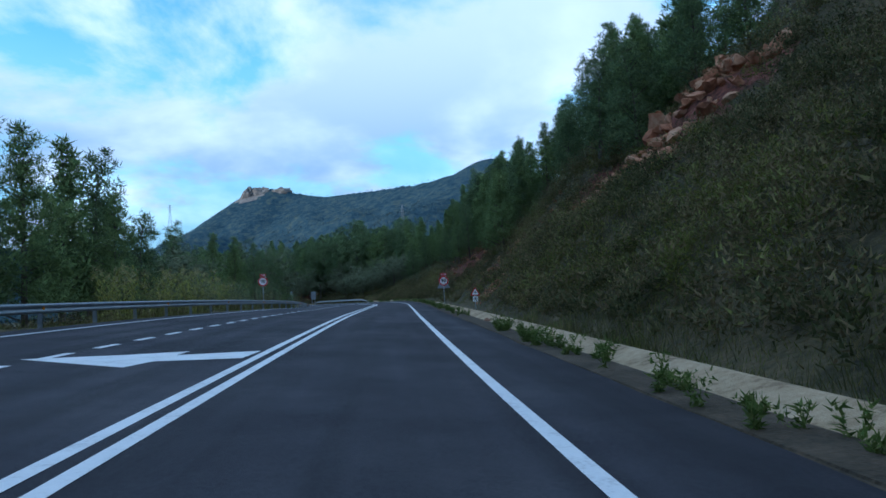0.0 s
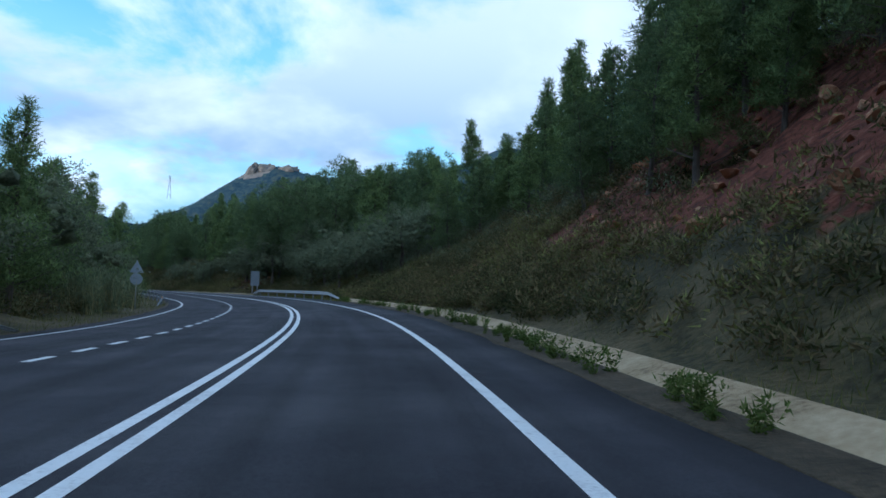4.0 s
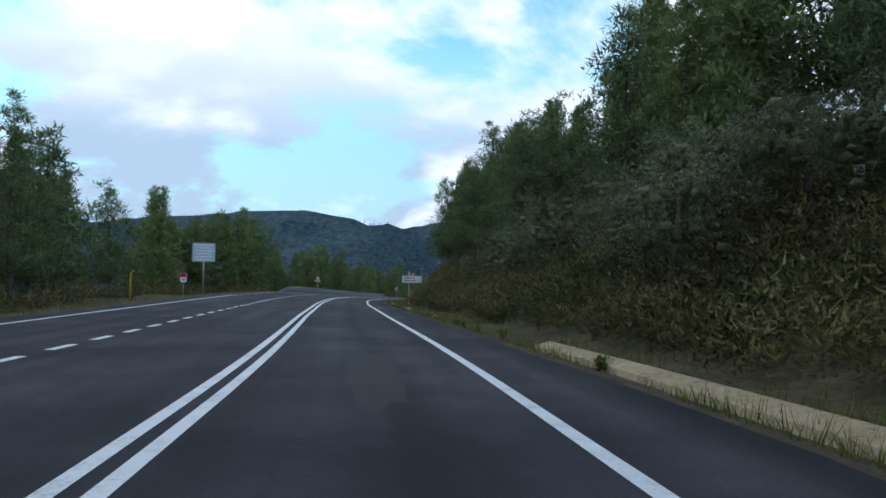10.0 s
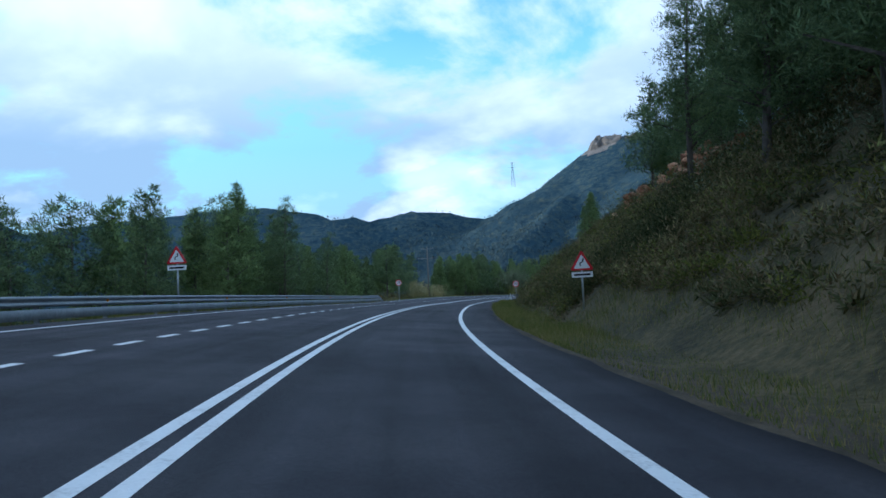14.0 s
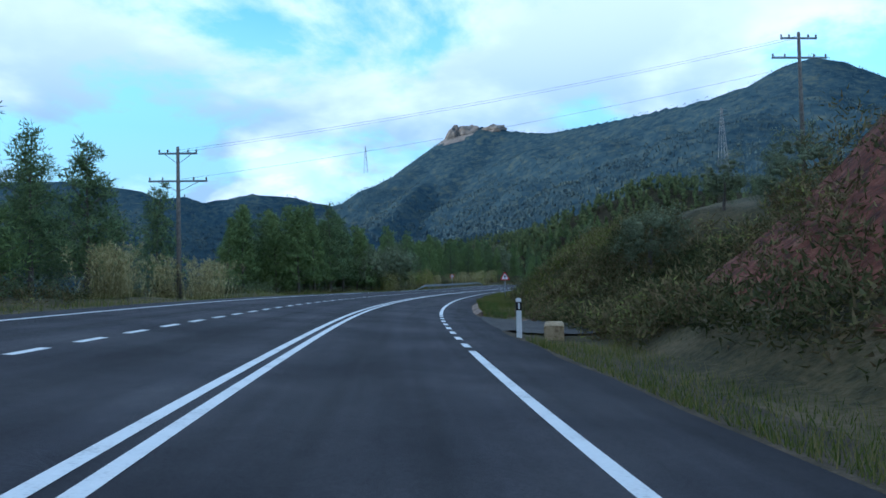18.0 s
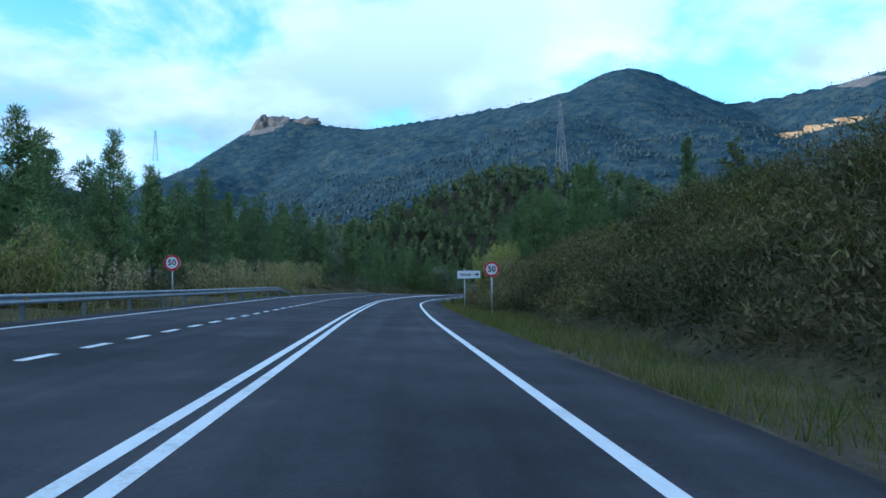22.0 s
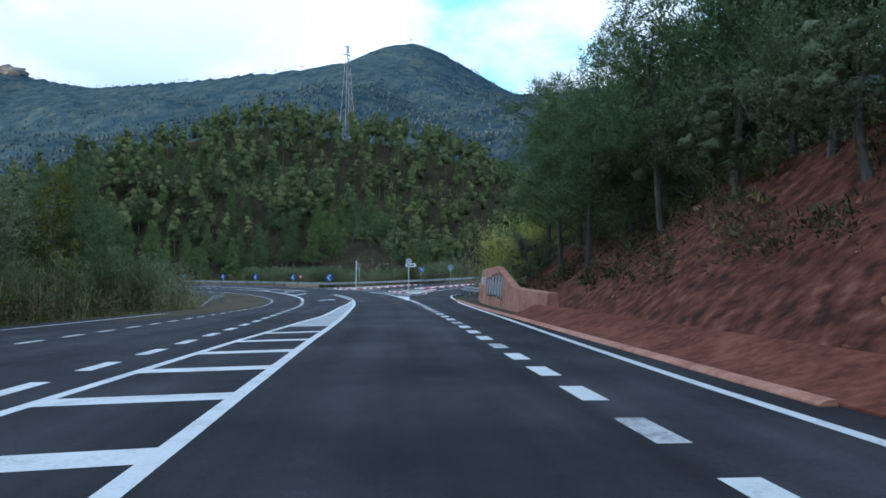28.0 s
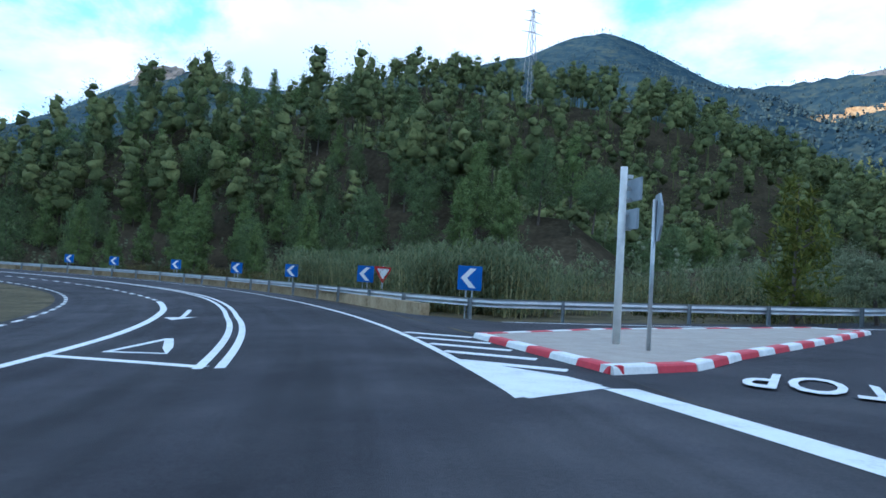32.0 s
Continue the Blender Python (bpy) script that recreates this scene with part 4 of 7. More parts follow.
def island(outline, label, white=()):
    top = [rd(s, d, 0.10) for s, d in outline]
    low = [rd(s, d, -0.1) for s, d in outline]
    n = len(outline)
    faces = [tuple(range(n))] + [(k, k + n, (k + 1) % n + n, (k + 1) % n) for k in range(n)]
    isl = new("traffic_island", mesh_from("traffic_island", np.array(top + low), faces, M_ISLAND))
    tagged(isl, label, "traffic island")
    k = 0
    cen = np.mean(top, 0)
    for i in range(n):
        p, q = np.array(top[i]), np.array(top[(i + 1) % n])
        length = np.linalg.norm(q - p)
        m = max(1, round(length / 1.0))
        for j in range(m):
            a, b = p + (q - p) * j / m, p + (q - p) * (j + 0.985) / m
            w = np.cross((q - p) / length, (0, 0, 1)); w *= np.sign(w @ (cen - (a + b) / 2))
            bmk = bmesh.new()
            vs = []
            for e in (a, b):
                for off_, hh in ((-0.06, -0.12), (-0.03, -0.01), (0.0, 0.02), (0.20, 0.02), (0.22, -0.1)):
                    vs.append(bmk.verts.new(tuple(e + w * off_ + np.array((0, 0, hh)))))
            for z in range(4):
                bmk.faces.new((vs[z], vs[z + 1], vs[z + 6], vs[z + 5]))
            bmk.faces.new(vs[:5]); bmk.faces.new(vs[5:][::-1])
            bmesh.ops.recalc_face_normals(bmk, faces=bmk.faces[:])
            part("kerb_stone", bmk, M_RED if k % 2 and i not in white else M_WHITE, isl)
            k += 1
    return isl


island([(671.5, 6.2), (666.4, 6.45), (664.1, 6.9), (664.6, 7.85), (668.9, 9.7), (674.6, 12.6), (673.6, 9.6)], "beige paved traffic island edged with red and white kerbs", (2,))
island([(692.2, 5.2), (686.7, 5.75), (687.6, 7.6), (689.4, 9.7), (692.0, 13.8), (695.4, 19.6), (696.6, 18.6), (695.4, 10.0)], "beige paved traffic island holding a tall white mast")
island([(680.5, 12.8), (681.6, 12.5), (684.8, 17.0), (689.2, 24.0), (688.0, 24.6), (683.2, 18.0)], "narrow paved island edged with red and white kerbs")

# ---------------------------------------------------------------- guardrails
WAVE = [(-0.02, 0.31), (0.035, 0.275), (0.035, 0.215), (-0.03, 0.175), (-0.03, 0.135), (0.035, 0.095), (0.035, 0.035), (-0.02, 0.0)]
post_bm = bmesh.new()
box(post_bm, -0.06, 0.06, -0.05, -0.042, -0.4, 0.72); box(post_bm, -0.06, 0.06, 0.042, 0.05, -0.4, 0.72); box(post_bm, -0.004, 0.004, -0.042, 0.042, -0.4, 0.72)
POST = bpy.data.meshes.new("post"); post_bm.to_mesh(POST); post_bm.free(); POST.materials.append(M_STEELD)
refl_bm = boxed(-0.05, 0.05, -0.012, 0.012, -0.05, 0.05, 0.01)
REFL = bpy.data.meshes.new("reflector"); refl_bm.to_mesh(REFL); refl_bm.free(); REFL.materials.append(M_AMBER)


def guardrail(path, face, label, low=False, dip0=True, dip1=True, mat=None, base=0.42, ground_h=0.0):
    """A W-beam rail through (s, d) points; face is +1 when its front looks to smaller d."""
    pts = []
    for (s0, d0), (s1, d1) in zip(path, path[1:]):
        k = max(1, int(math.hypot(s1 - s0, d1 - d0) / 1.0))
        pts += [(s0 + (s1 - s0) * j / k, d0 + (d1 - d0) * j / k) for j in range(k)]
    pts = np.array(pts + [path[-1]])
    P = rd(pts[:, 0], pts[:, 1], ground_h)
    run = np.r_[0, np.cumsum(np.linalg.norm(np.diff(P, axis=0), axis=1))]
    dip = np.ones(len(run))
    if dip0:
        dip *= np.clip(run / 7.0, 0, 1)
    if dip1:
        dip *= np.clip((run[-1] - run) / 7.0, 0, 1)
    T = np.gradient(P, axis=0); T /= np.linalg.norm(T, axis=1)[:, None]
    side = np.cross(T, (0, 0, 1)) * -face
    rail = empty_at("guardrail", pose(*P[0]))
    tagged(rail, label, "guardrail")

    def beam(name, profile, lift, m):
        v = np.stack([P + side * o + np.array((0, 0, 1)) * ((h + lift) * dip - (1 - dip) * 0.25)[:, None] for o, h in profile], 1) - P[0]
        return part(name, mesh_from(name, v.reshape(-1, 3), grid(len(P), len(profile)), m, True), None, rail)
    beam("beam", WAVE, base, mat or M_STEEL)
    if low:
        beam("lower_beam", [(0.0, 0.30), (0.02, 0.28), (0.02, 0.03), (0.0, 0.0)], 0.06, M_STEELD)
    gap, k = 4.0, 0
    x = 1.2
    while x < run[-1] - 0.5:
        i = int(np.searchsorted(run, x))
        if dip[i] > 0.35:
            po = new("post", POST)
            po.parent = rail
            po.matrix_basis = pose(*(P[i] - P[0] - side[i] * 0.09 - np.array((0, 0, (1 - dip[i]) * 0.5))), 0, 0, math.degrees(math.atan2(-T[i][0], T[i][1])))
            if k % 3 == 1:
                ro = new("reflector", REFL)
                ro.parent = rail
                ro.matrix_basis = pose(*(P[i] - P[0] + side[i] * 0.0 + np.array((0, 0, base + 0.155))), 0, 0, math.degrees(math.atan2(-T[i][0], T[i][1])))
        x += gap; k += 1
    return rail


guardrail([(-60, -8.75), (96, -8.75), (103, -9.6)], -1, "grey steel guardrail in front of cane and pines", dip0=False, mat=M_STEELD)
guardrail([(138, -9.3), (146, -8.75), (206, -8.75), (216, -9.4)], -1, "grey steel guardrail on the curve's far side", mat=M_STEELD)
guardrail([(284, -9.8), (292, -8.75), (356, -8.75), (364, -9.5)], -1, "grey steel guardrail with a lower protection beam", low=True, mat=M_STEELD)
guardrail([(466, -9.0), (474, -8.6), (520, -8.6), (530, -9.0)], -1, "grey steel guardrail beside dry cane", mat=M_STEELD)
guardrail([(654, -11.9), (662, -11.4), (676, -10.9), (700, -10.9), (790, -10.6)], -1, "grey steel guardrail inside the bend", mat=M_STEELD)
guardrail([(134, 6.3), (142, 5.55), (170, 5.55), (178, 6.2)], 1, "pale galvanised guardrail with amber reflectors")
guardrail([(638.5, 7.55), (646, 8.1), (652, 9.2), (656.5, 11.0), (661, 13.8), (668, 19), (674, 28), (682, 45)], 1, "galvanised guardrail curving into the side road", dip0=False, dip1=False)
guardrail([(726, 104), (714, 74), (703.6, 46), (699.6, 32), (698.2, 23), (698.7, 17), (699.6, 12.5), (700.6, 9.0), (705, 7.0), (715, 6.4), (735, 6.2), (760, 6.2), (800, 6.2)], -1, "long galvanised guardrail along the outside of the junction", dip0=False, dip1=False)
loft("barrier_base", np.arange(702, 800, 2.0), [(6.6, -0.1), (6.6, 0.42), (6.95, 0.42), (7.0, -0.3)], M_CONCRETE, "low grey concrete barrier below the guardrail", "barrier")

# ---------------------------------------------------------------- retaining wall
ws = np.array([620.4, 624.5, 626.9, 629.2, 631.4, 634, 636.4, 636.9, 643, 647, 651, 656])
wh = np.array([0.85, 0.92, 0.98, 1.5, 1.98, 1.92, 1.85, 0.95, 1.0, 1.0, 0.92, 0.85])
wd = np.array([7.1, 7.1, 7.15, 7.18, 7.2, 7.25, 7.3, 7.32, 8.3, 9.4, 10.7, 12.4])
wn = np.unique(np.concatenate([np.arange(620.4, 656.1, 0.8), [636.4, 636.9, 631.4, 626.9]]))
wt, wdd = np.interp(wn, ws, wh), np.interp(wn, ws, wd)
rows_ = [rd(wn, wdd, -0.2), rd(wn, wdd + 0.02, 0.1), rd(wn, wdd + 0.06 * wt, wt - 0.03), rd(wn, wdd + 0.06 * wt + 0.03, wt), rd(wn, wdd + 0.42, wt), rd(wn, wdd + 0.45, wt - 0.9)]
wv = np.stack(rows_, 1)
wall = new("retaining_wall", mesh_from("retaining_wall", wv.reshape(-1, 3), [tuple(f) for f in grid(len(wn), 6)] + [tuple(range(6)), tuple(range(len(wn) * 6 - 1, len(wn) * 6 - 7, -1))], M_WALLRED))
tagged(wall, "stained red-brown rendered retaining wall with sprayed lettering", "wall")
foot = loft("wall_foot", np.arange(603, 640, 1.0), [(-0.52, -0.1), (-0.50, 0.02), (-0.42, 0.06), (-0.30, 0.065), (-0.28, -0.1)], M_WALLRED, base=edge_right)
foot.parent = wall
loft("slope_wash", np.arange(588, 622.1, 1.0), [(-0.30, -0.1), (-0.28, 0.03), (-0.05, 0.07), (0.25, 0.16), (0.55, 0.30), (0.9, 0.42), (1.1, -0.1)], M_REDEARTH, "red earth washed down against the low kerb", "soil", edge_right)
# sprayed letters drawn as plain looping outlines
for k, (s, w, h) in enumerate([(634.0, 0.75, 0.95), (633.2, 0.9, 1.0), (632.3, 0.95, 1.1), (631.4, 0.95, 1.15), (630.5, 0.9, 1.2), (629.75, 0.7, 1.2)]):
    d0 = float(np.interp(s, ws, wd))
    loop = []
    for a in np.linspace(0, 2 * math.pi, 21)[:-1]:
        u = 0.5 * w * math.copysign(abs(math.cos(a)) ** 0.7, math.cos(a)) * (1 + 0.15 * math.sin(3 * a + k))
        loop.append((s - u, 0.95 + 0.5 * h * math.copysign(abs(math.sin(a)) ** 0.8, math.sin(a)) + 0.08 * math.cos(2 * a + k)))
    fill = np.array([rd(q, d0 - 0.012 + 0.06 * z, z) for q, z in loop])
    part("sprayed_fill", mesh_from("sprayed_fill", fill, [tuple(range(len(loop)))], M_SILVER), None, wall)
    inner = np.array([rd(s + (q - s) * 0.84, d0 - 0.018 + 0.06 * z, 0.95 + (z - 0.95) * 0.9) for q, z in loop])
    outer_ = np.array([rd(s + (q - s) * 1.08, d0 - 0.018 + 0.06 * z, 0.95 + (z - 0.95) * 1.04) for q, z in loop])
    n = len(loop)
    part("sprayed_outline", mesh_from("sprayed_outline", np.concatenate([inner, outer_]), [(i, (i + 1) % n, (i + 1) % n + n, i + n) for i in range(n)], M_INK), None, wall)
bm = boxed(-0.12, 0.12, -0.16, 0.16, -0.22, 0.22, 0.02)
mbox = part("meter_box", bm, M_SWHITE, wall, "small white meter box on the wall")
mbox.matrix_world = at_road(635.2, float(np.interp(635.2, ws, wd)) + 0.02, 1.2)

# ---------------------------------------------------------------- signs


def sign_pole(parent, h, r=0.038, mat=None, base=-0.5, x=0.0):
    part("pole", tube([(x, 0.06, base), (x, 0.06, h)], [r, r], 10), mat or M_STEEL, parent, smooth=True)


def ring(r0, r1, y, n=40):
    bm = bmesh.new()
    a = [bm.verts.new((r0 * math.cos(2 * math.pi * k / n), y, r0 * math.sin(2 * math.pi * k / n))) for k in range(n)]
    b = [bm.verts.new((r1 * math.cos(2 * math.pi * k / n), y, r1 * math.sin(2 * math.pi * k / n))) for k in range(n)]
    for k in range(n):
        bm.faces.new((a[k], b[k], b[(k + 1) % n], a[(k + 1) % n]))
    bmesh.ops.recalc_face_normals(bm, faces=bm.faces[:])
    return bm


def face_child(name, bm, mat, parent, z):
    ob = part(name, bm, mat, parent)
    ob.location = (0, 0, z)
    return ob


def writing(text, size, mat, parent, x, y, z, **kw):
    ob = part("lettering", letters(text, size, mat, **kw), None, parent)
    ob.location = (x, y, z)
    return ob


def stand(name, s, d, h=0.0, turn=0.0, label="", category="road sign", on_land=True, group=""):
    p = land(s, d) if on_land else rd(s, d, h)
    ob = empty_at(name, pose(*p, 0, 0, heading(s) + turn))
    tagged(ob, label, category, group)
    return ob, float(rd(s, d, 0)[2] - p[2])


def speed_sign(s, d, text, h, dia, label, route=False, back=False, turn=0.0):
    ob, drop = stand("speed_limit_sign", s, d, 0, turn, label)
    z = h + drop
    sign_pole(ob, z + dia * 0.45 + (0.3 if route else 0))
    face_child("sign_plate", plate(disc(dia / 2), -0.012, 0.02), M_SWHITE, ob, z)
    face_child("red_ring", ring(dia * 0.365, dia * 0.49, -0.0135), M_SRED, ob, z)
    writing(text, dia * 0.50, M_SBLACK, ob, 0, -0.0165, z, thick=0.002, bold=0.008)
    if route:
        face_child("route_plate", plate(rounded(0.54, 0.22, 0.03), -0.012, 0.012), M_SRED, ob, z + dia * 0.5 + 0.13)
        writing("C-44", 0.19, M_SWHITE, ob, 0, -0.0165, z + dia * 0.5 + 0.13, thick=0.002, bold=0.004)
    if back:
        face_child("rear_sign", plate(tri(1.15, 0.06), 0.10, 0.125), M_SIGNBACK, ob, z - 0.12)
    return ob


def warning_sign(s, d, side, h, label, draw, plate_below=None, turn=0.0):
    ob, drop = stand("warning_sign", s, d, 0, turn, label)
    z = h + drop
    sign_pole(ob, z + side * 0.35)
    face_child("sign_plate", plate(tri(side, side * 0.05), -0.012, 0.02), M_SRED, ob, z)
    inner = face_child("white_field", plate(tri(side * 0.70, side * 0.03), -0.017, -0.012), M_SWHITE, ob, z - side * 0.055)
    for name, bm in draw(side):
        face_child(name, bm, M_SBLACK, ob, z - side * 0.10)
    if plate_below:
        w, hh, fn = plate_below
        zz = z - side * 0.44 - hh / 2 - 0.06
        face_child("sub_plate", plate(rounded(w, hh, 0.03), -0.012, 0.012), M_SWHITE, ob, zz)
        fn(ob, zz, w, hh)
    return ob


def quad_plate(x0, z0, x1, z1, w, y=-0.021):
    dx, dz = x1 - x0, z1 - z0
    n = math.hypot(dx, dz)
    ox, oz = -dz / n * w / 2, dx / n * w / 2
    return plate([(x0 + ox, z0 + oz), (x0 - ox, z0 - oz), (x1 - ox, z1 - oz), (x1 + ox, z1 + oz)], y, y + 0.004)


def draw_bends(side):
    k = side
    return [("pictogram", quad_plate(-.07 * k, -.15 * k, -.07 * k, -.02 * k, .05 * k)), ("pictogram", quad_plate(-.085 * k, -.03 * k, .07 * k, .03 * k, .045 * k)), ("pictogram", quad_plate(.055 * k, .02 * k, .055 * k, .10 * k, .05 * k)),
            ("pictogram", plate([(.055 * k, .18 * k), (.0 * k, .09 * k), (.11 * k, .09 * k)][::-1], -0.021, -0.017))]


def draw_junction(side):
    k = side
    return [("pictogram", plate([(-.05 * k, -.17 * k), (.05 * k, -.17 * k), (.05 * k, .12 * k), (0, .19 * k), (-.05 * k, .12 * k)][::-1], -0.021, -0.017)), ("pictogram", quad_plate(.04 * k, 0.02 * k, .14 * k, 0.02 * k, .035 * k))]


def draw_slip(side):
    k = side
    return [("pictogram", plate(rounded(.16 * k, .11 * k, .03 * k), -0.021, -0.017)), ("pictogram", quad_plate(-.09 * k, -.14 * k, -.02 * k, -.06 * k, .025 * k)), ("pictogram", quad_plate(.03 * k, -.14 * k, .08 * k, -.06 * k, .025 * k))]


def bars(parent, z, w, hh, rows, mat, y=-0.015, margin=0.1):
    for r in range(rows):
        face_child("text_bar", plate(rounded(w * (0.78 - 0.13 * (r % 2)), hh / rows * 0.36, 0.004, 3), y, y + 0.003), mat, parent, z + hh / 2 - hh * (r + 0.5) / rows)


def snow(parent, z, w, hh):
    for a in (0, 60, 120):
        c, q = math.cos(radians(a)), math.sin(radians(a))
        face_child("snow_mark", quad_plate(-c * .15, -q * .15, c * .15, q * .15, 0.035, -0.0165), M_SBLACK, parent, z)


def dist_plate(parent, z, w, hh):
    bars(parent, z, w, hh, 1, M_SBLACK)


speed_sign(54.7, 6.35, "90", 2.15, 0.86, "round 90 speed limit sign with red route plate", True, True)
speed_sign(57.2, -9.4, "90", 2.4, 0.86, "round 90 speed limit sign standing in roadside cane", True)
warning_sign(40.9, 7.5, 0.66, 1.2, "triangular slippery road sign with snow plate on the slope", draw_slip, (0.33, 0.34, snow))
warning_sign(305.0, 8.4, 0.95, 2.45, "triangular double bend sign with distance plate in grass", draw_bends, (0.85, 0.22, dist_plate))
warning_sign(307.6, -9.0, 0.95, 2.55, "triangular double bend sign behind the guardrail", draw_bends, (0.85, 0.22, dist_plate))
warning_sign(443.2, 6.5, 1.1, 2.2, "triangular side road warning sign beside a rocky bank", draw_junction)
speed_sign(369.4, 6.85, "70", 2.3, 0.86, "round 70 speed limit sign on a grassy verge")
speed_sign(371.5, -9.2, "70", 2.3, 0.86, "round 70 speed limit sign on the far verge")
speed_sign(497.3, 6.65, "50", 2.3, 0.77, "round 50 speed limit sign on a grassy verge")
speed_sign(499.3, -9.4, "50", 2.1, 0.82, "round 50 speed limit sign behind the guardrail")

# name board with two places
ob, drop = stand("direction_sign", 268.3, 8.1, 0, 4, "white place-name board with distances on a white pole")
z = 2.62 + drop
sign_pole(ob, z + 0.85, 0.05, M_POLE, x=-0.32)
face_child("sign_board", plate(rounded(2.2, 0.80, 0.05), -0.02, 0.02), M_SBLACK, ob, z)
face_child("white_field", plate(rounded(2.14, 0.74, 0.04), -0.024, -0.02), M_SWHITE, ob, z)
writing("VANDELLÒS", 0.2, M_SBLACK, ob, -0.30, -0.027, z + 0.14, thick=0.002, spread=1.12, bold=0.006)
writing("4", 0.2, M_SBLACK, ob, 0.92, -0.027, z + 0.14, thick=0.002, bold=0.006)
writing("L'HOSPITALET I.", 0.2, M_SBLACK, ob, -0.15, -0.027, z - 0.16, thick=0.002, spread=1.08, bold=0.009)
writing("14", 0.2, M_SBLACK, ob, 0.92, -0.027, z - 0.16, thick=0.002, bold=0.006)
face_child("route_plate", plate(rounded(0.54, 0.25, 0.03), -0.014, 0.012), M_SWHITE, ob, z + 0.53)
face_child("red_field", plate(rounded(0.48, 0.19, 0.02), -0.018, -0.014), M_SRED, ob, z + 0.53)
writing("C-44", 0.17, M_SWHITE, ob, 0, -0.021, z + 0.53, thick=0.002, bold=0.004)


def arrow_plate(x, z0, l, w, y=-0.027):
    return plate([(x - l / 2, z0 - w * .12), (x + l * .1, z0 - w * .12), (x - l * .02, z0 - w / 2), (x + l * .14, z0 - w / 2), (x + l / 2, z0), (x + l * .14, z0 + w / 2), (x - l * .02, z0 + w / 2), (x + l * .1, z0 + w * .12), (x - l / 2, z0 + w * .12)][::-1], y, y + 0.003)


ob, drop = stand("direction_sign", 524.8, 7.5, 0, 0, "white village direction board with black arrow on a pole")
z = 2.65 + drop
sign_pole(ob, z + 0.48, 0.045, M_POLE, x=-0.38)
face_child("sign_board", plate(rounded(2.1, 0.74, 0.04), -0.02, 0.02), M_SBLACK, ob, z)
face_child("white_field", plate(rounded(2.04, 0.68, 0.03), -0.024, -0.02), M_SWHITE, ob, z)
writing("Gavadà", 0.30, M_SBLACK, ob, -0.30, -0.027, z, thick=0.002, spread=1.08, bold=0.009)
face_child("arrow", arrow_plate(0.66, 0, 0.45, 0.30), M_SBLACK, ob, z)

ob, drop = stand("direction_sign", 669.0, 7.8, 0.13, -4, "white lane signs with pointed end on the traffic island", on_land=False)
sign_pole(ob, 3.47, 0.05, M_POLE, -0.1)
face_child("sign_board", plate(rounded(0.62, 0.38, 0.05), -0.02, 0.05), M_SIGNBACK, ob, 3.24)
face_child("white_field", plate(rounded(0.56, 0.32, 0.04), -0.024, -0.02), M_SWHITE, ob, 3.24)
writing("Camí", 0.20, M_SBLACK, ob, 0, -0.028, 3.24, thick=0.002, bold=0.006)
pointed = lambda w, h: [(-w / 2, -h / 2), (w / 2 - h * .38, -h / 2), (w / 2, 0), (w / 2 - h * .38, h / 2), (-w / 2, h / 2)][::-1]
b2 = face_child("sign_board", plate(pointed(1.22, 0.46), -0.02, 0.05), M_SIGNBACK, ob, 2.77)
b2.location.x = 0.25
b3 = face_child("white_field", plate(pointed(1.14, 0.39), -0.024, -0.02), M_SWHITE, ob, 2.77)
b3.location.x = 0.25
writing("Gavadà", 0.23, M_SBLACK, ob, 0.19, -0.028, 2.77, thick=0.002, spread=1.06, bold=0.008)

# tall mast and sign seen edge-on
ob, drop = stand("signal_mast", 690.7, 7.8, 0.10, 0, "tall white mast with brackets and edge-on panels", "mast", on_land=False)
part("pole", tube([(0, 0, -0.1), (0, 0, 3.75)], [0.085, 0.075], 12), M_POLE, ob, smooth=True)
for k, z in enumerate((2.45, 2.75, 3.05, 3.3, 3.55)):
    part("bracket", boxed(0.05, 0.2, -0.05, 0.05, z - 0.04, z + 0.04, 0.01), M_STEEL, ob)
part("panel", boxed(0.12, 0.16, -0.45, 0.45, 2.42, 2.85, 0.01), M_SIGNBACK, ob)
part("panel", boxed(0.17, 0.21, -0.45, 0.45, 3.02, 3.5, 0.01), M_SIGNBACK, ob)
ob, drop = stand("stop_sign", 689.4, 7.85, 0.10, 72, "octagonal stop sign turned to the side road", on_land=False)
sign_pole(ob, 2.9, 0.04, None, -0.1)
face_child("sign_plate", plate([(0.45 / math.cos(math.pi / 8) * math.cos(a), 0.45 / math.cos(math.pi / 8) * math.sin(a)) for a in [math.pi / 8 + math.pi / 4 * k for k in range(8)]], -0.02, 0.02), M_SIGNBACK, ob, 2.55)
ob, drop = stand("stop_sign", 684.0, 18.6, 0.13, 150, "grey back of an octagonal sign on the island", on_land=False)
sign_pole(ob, 2.6, 0.04, None, -0.1)
face_child("sign_plate", plate([(0.42 * math.cos(a), 0.42 * math.sin(a)) for a in [math.pi / 8 + math.pi / 4 * k for k in range(8)]], -0.02, 0.02), M_SIGNBACK, ob, 2.45)
ob, drop = stand("keep_right_sign", 681.8, 13.5, 0.13, -8, "round blue sign with white diagonal arrow", on_land=False)
sign_pole(ob, 2.5, 0.04, None, -0.1)
face_child("sign_plate", plate(disc(0.36), -0.012, 0.02), M_SWHITE, ob, 2.3)
face_child("blue_field", plate(disc(0.335), -0.016, -0.012), M_SBLUE, ob, 2.3)
face_child("arrow", quad_plate(-.14, .17, .06, -.06, .09, -0.020), M_SWHITE, ob, 2.3)
face_child("arrow", plate([(.17, -.19), (-.06, -.12), (.12, .04)], -0.020, -0.017), M_SWHITE, ob, 2.3)
# give way sign and chevrons beyond the bend


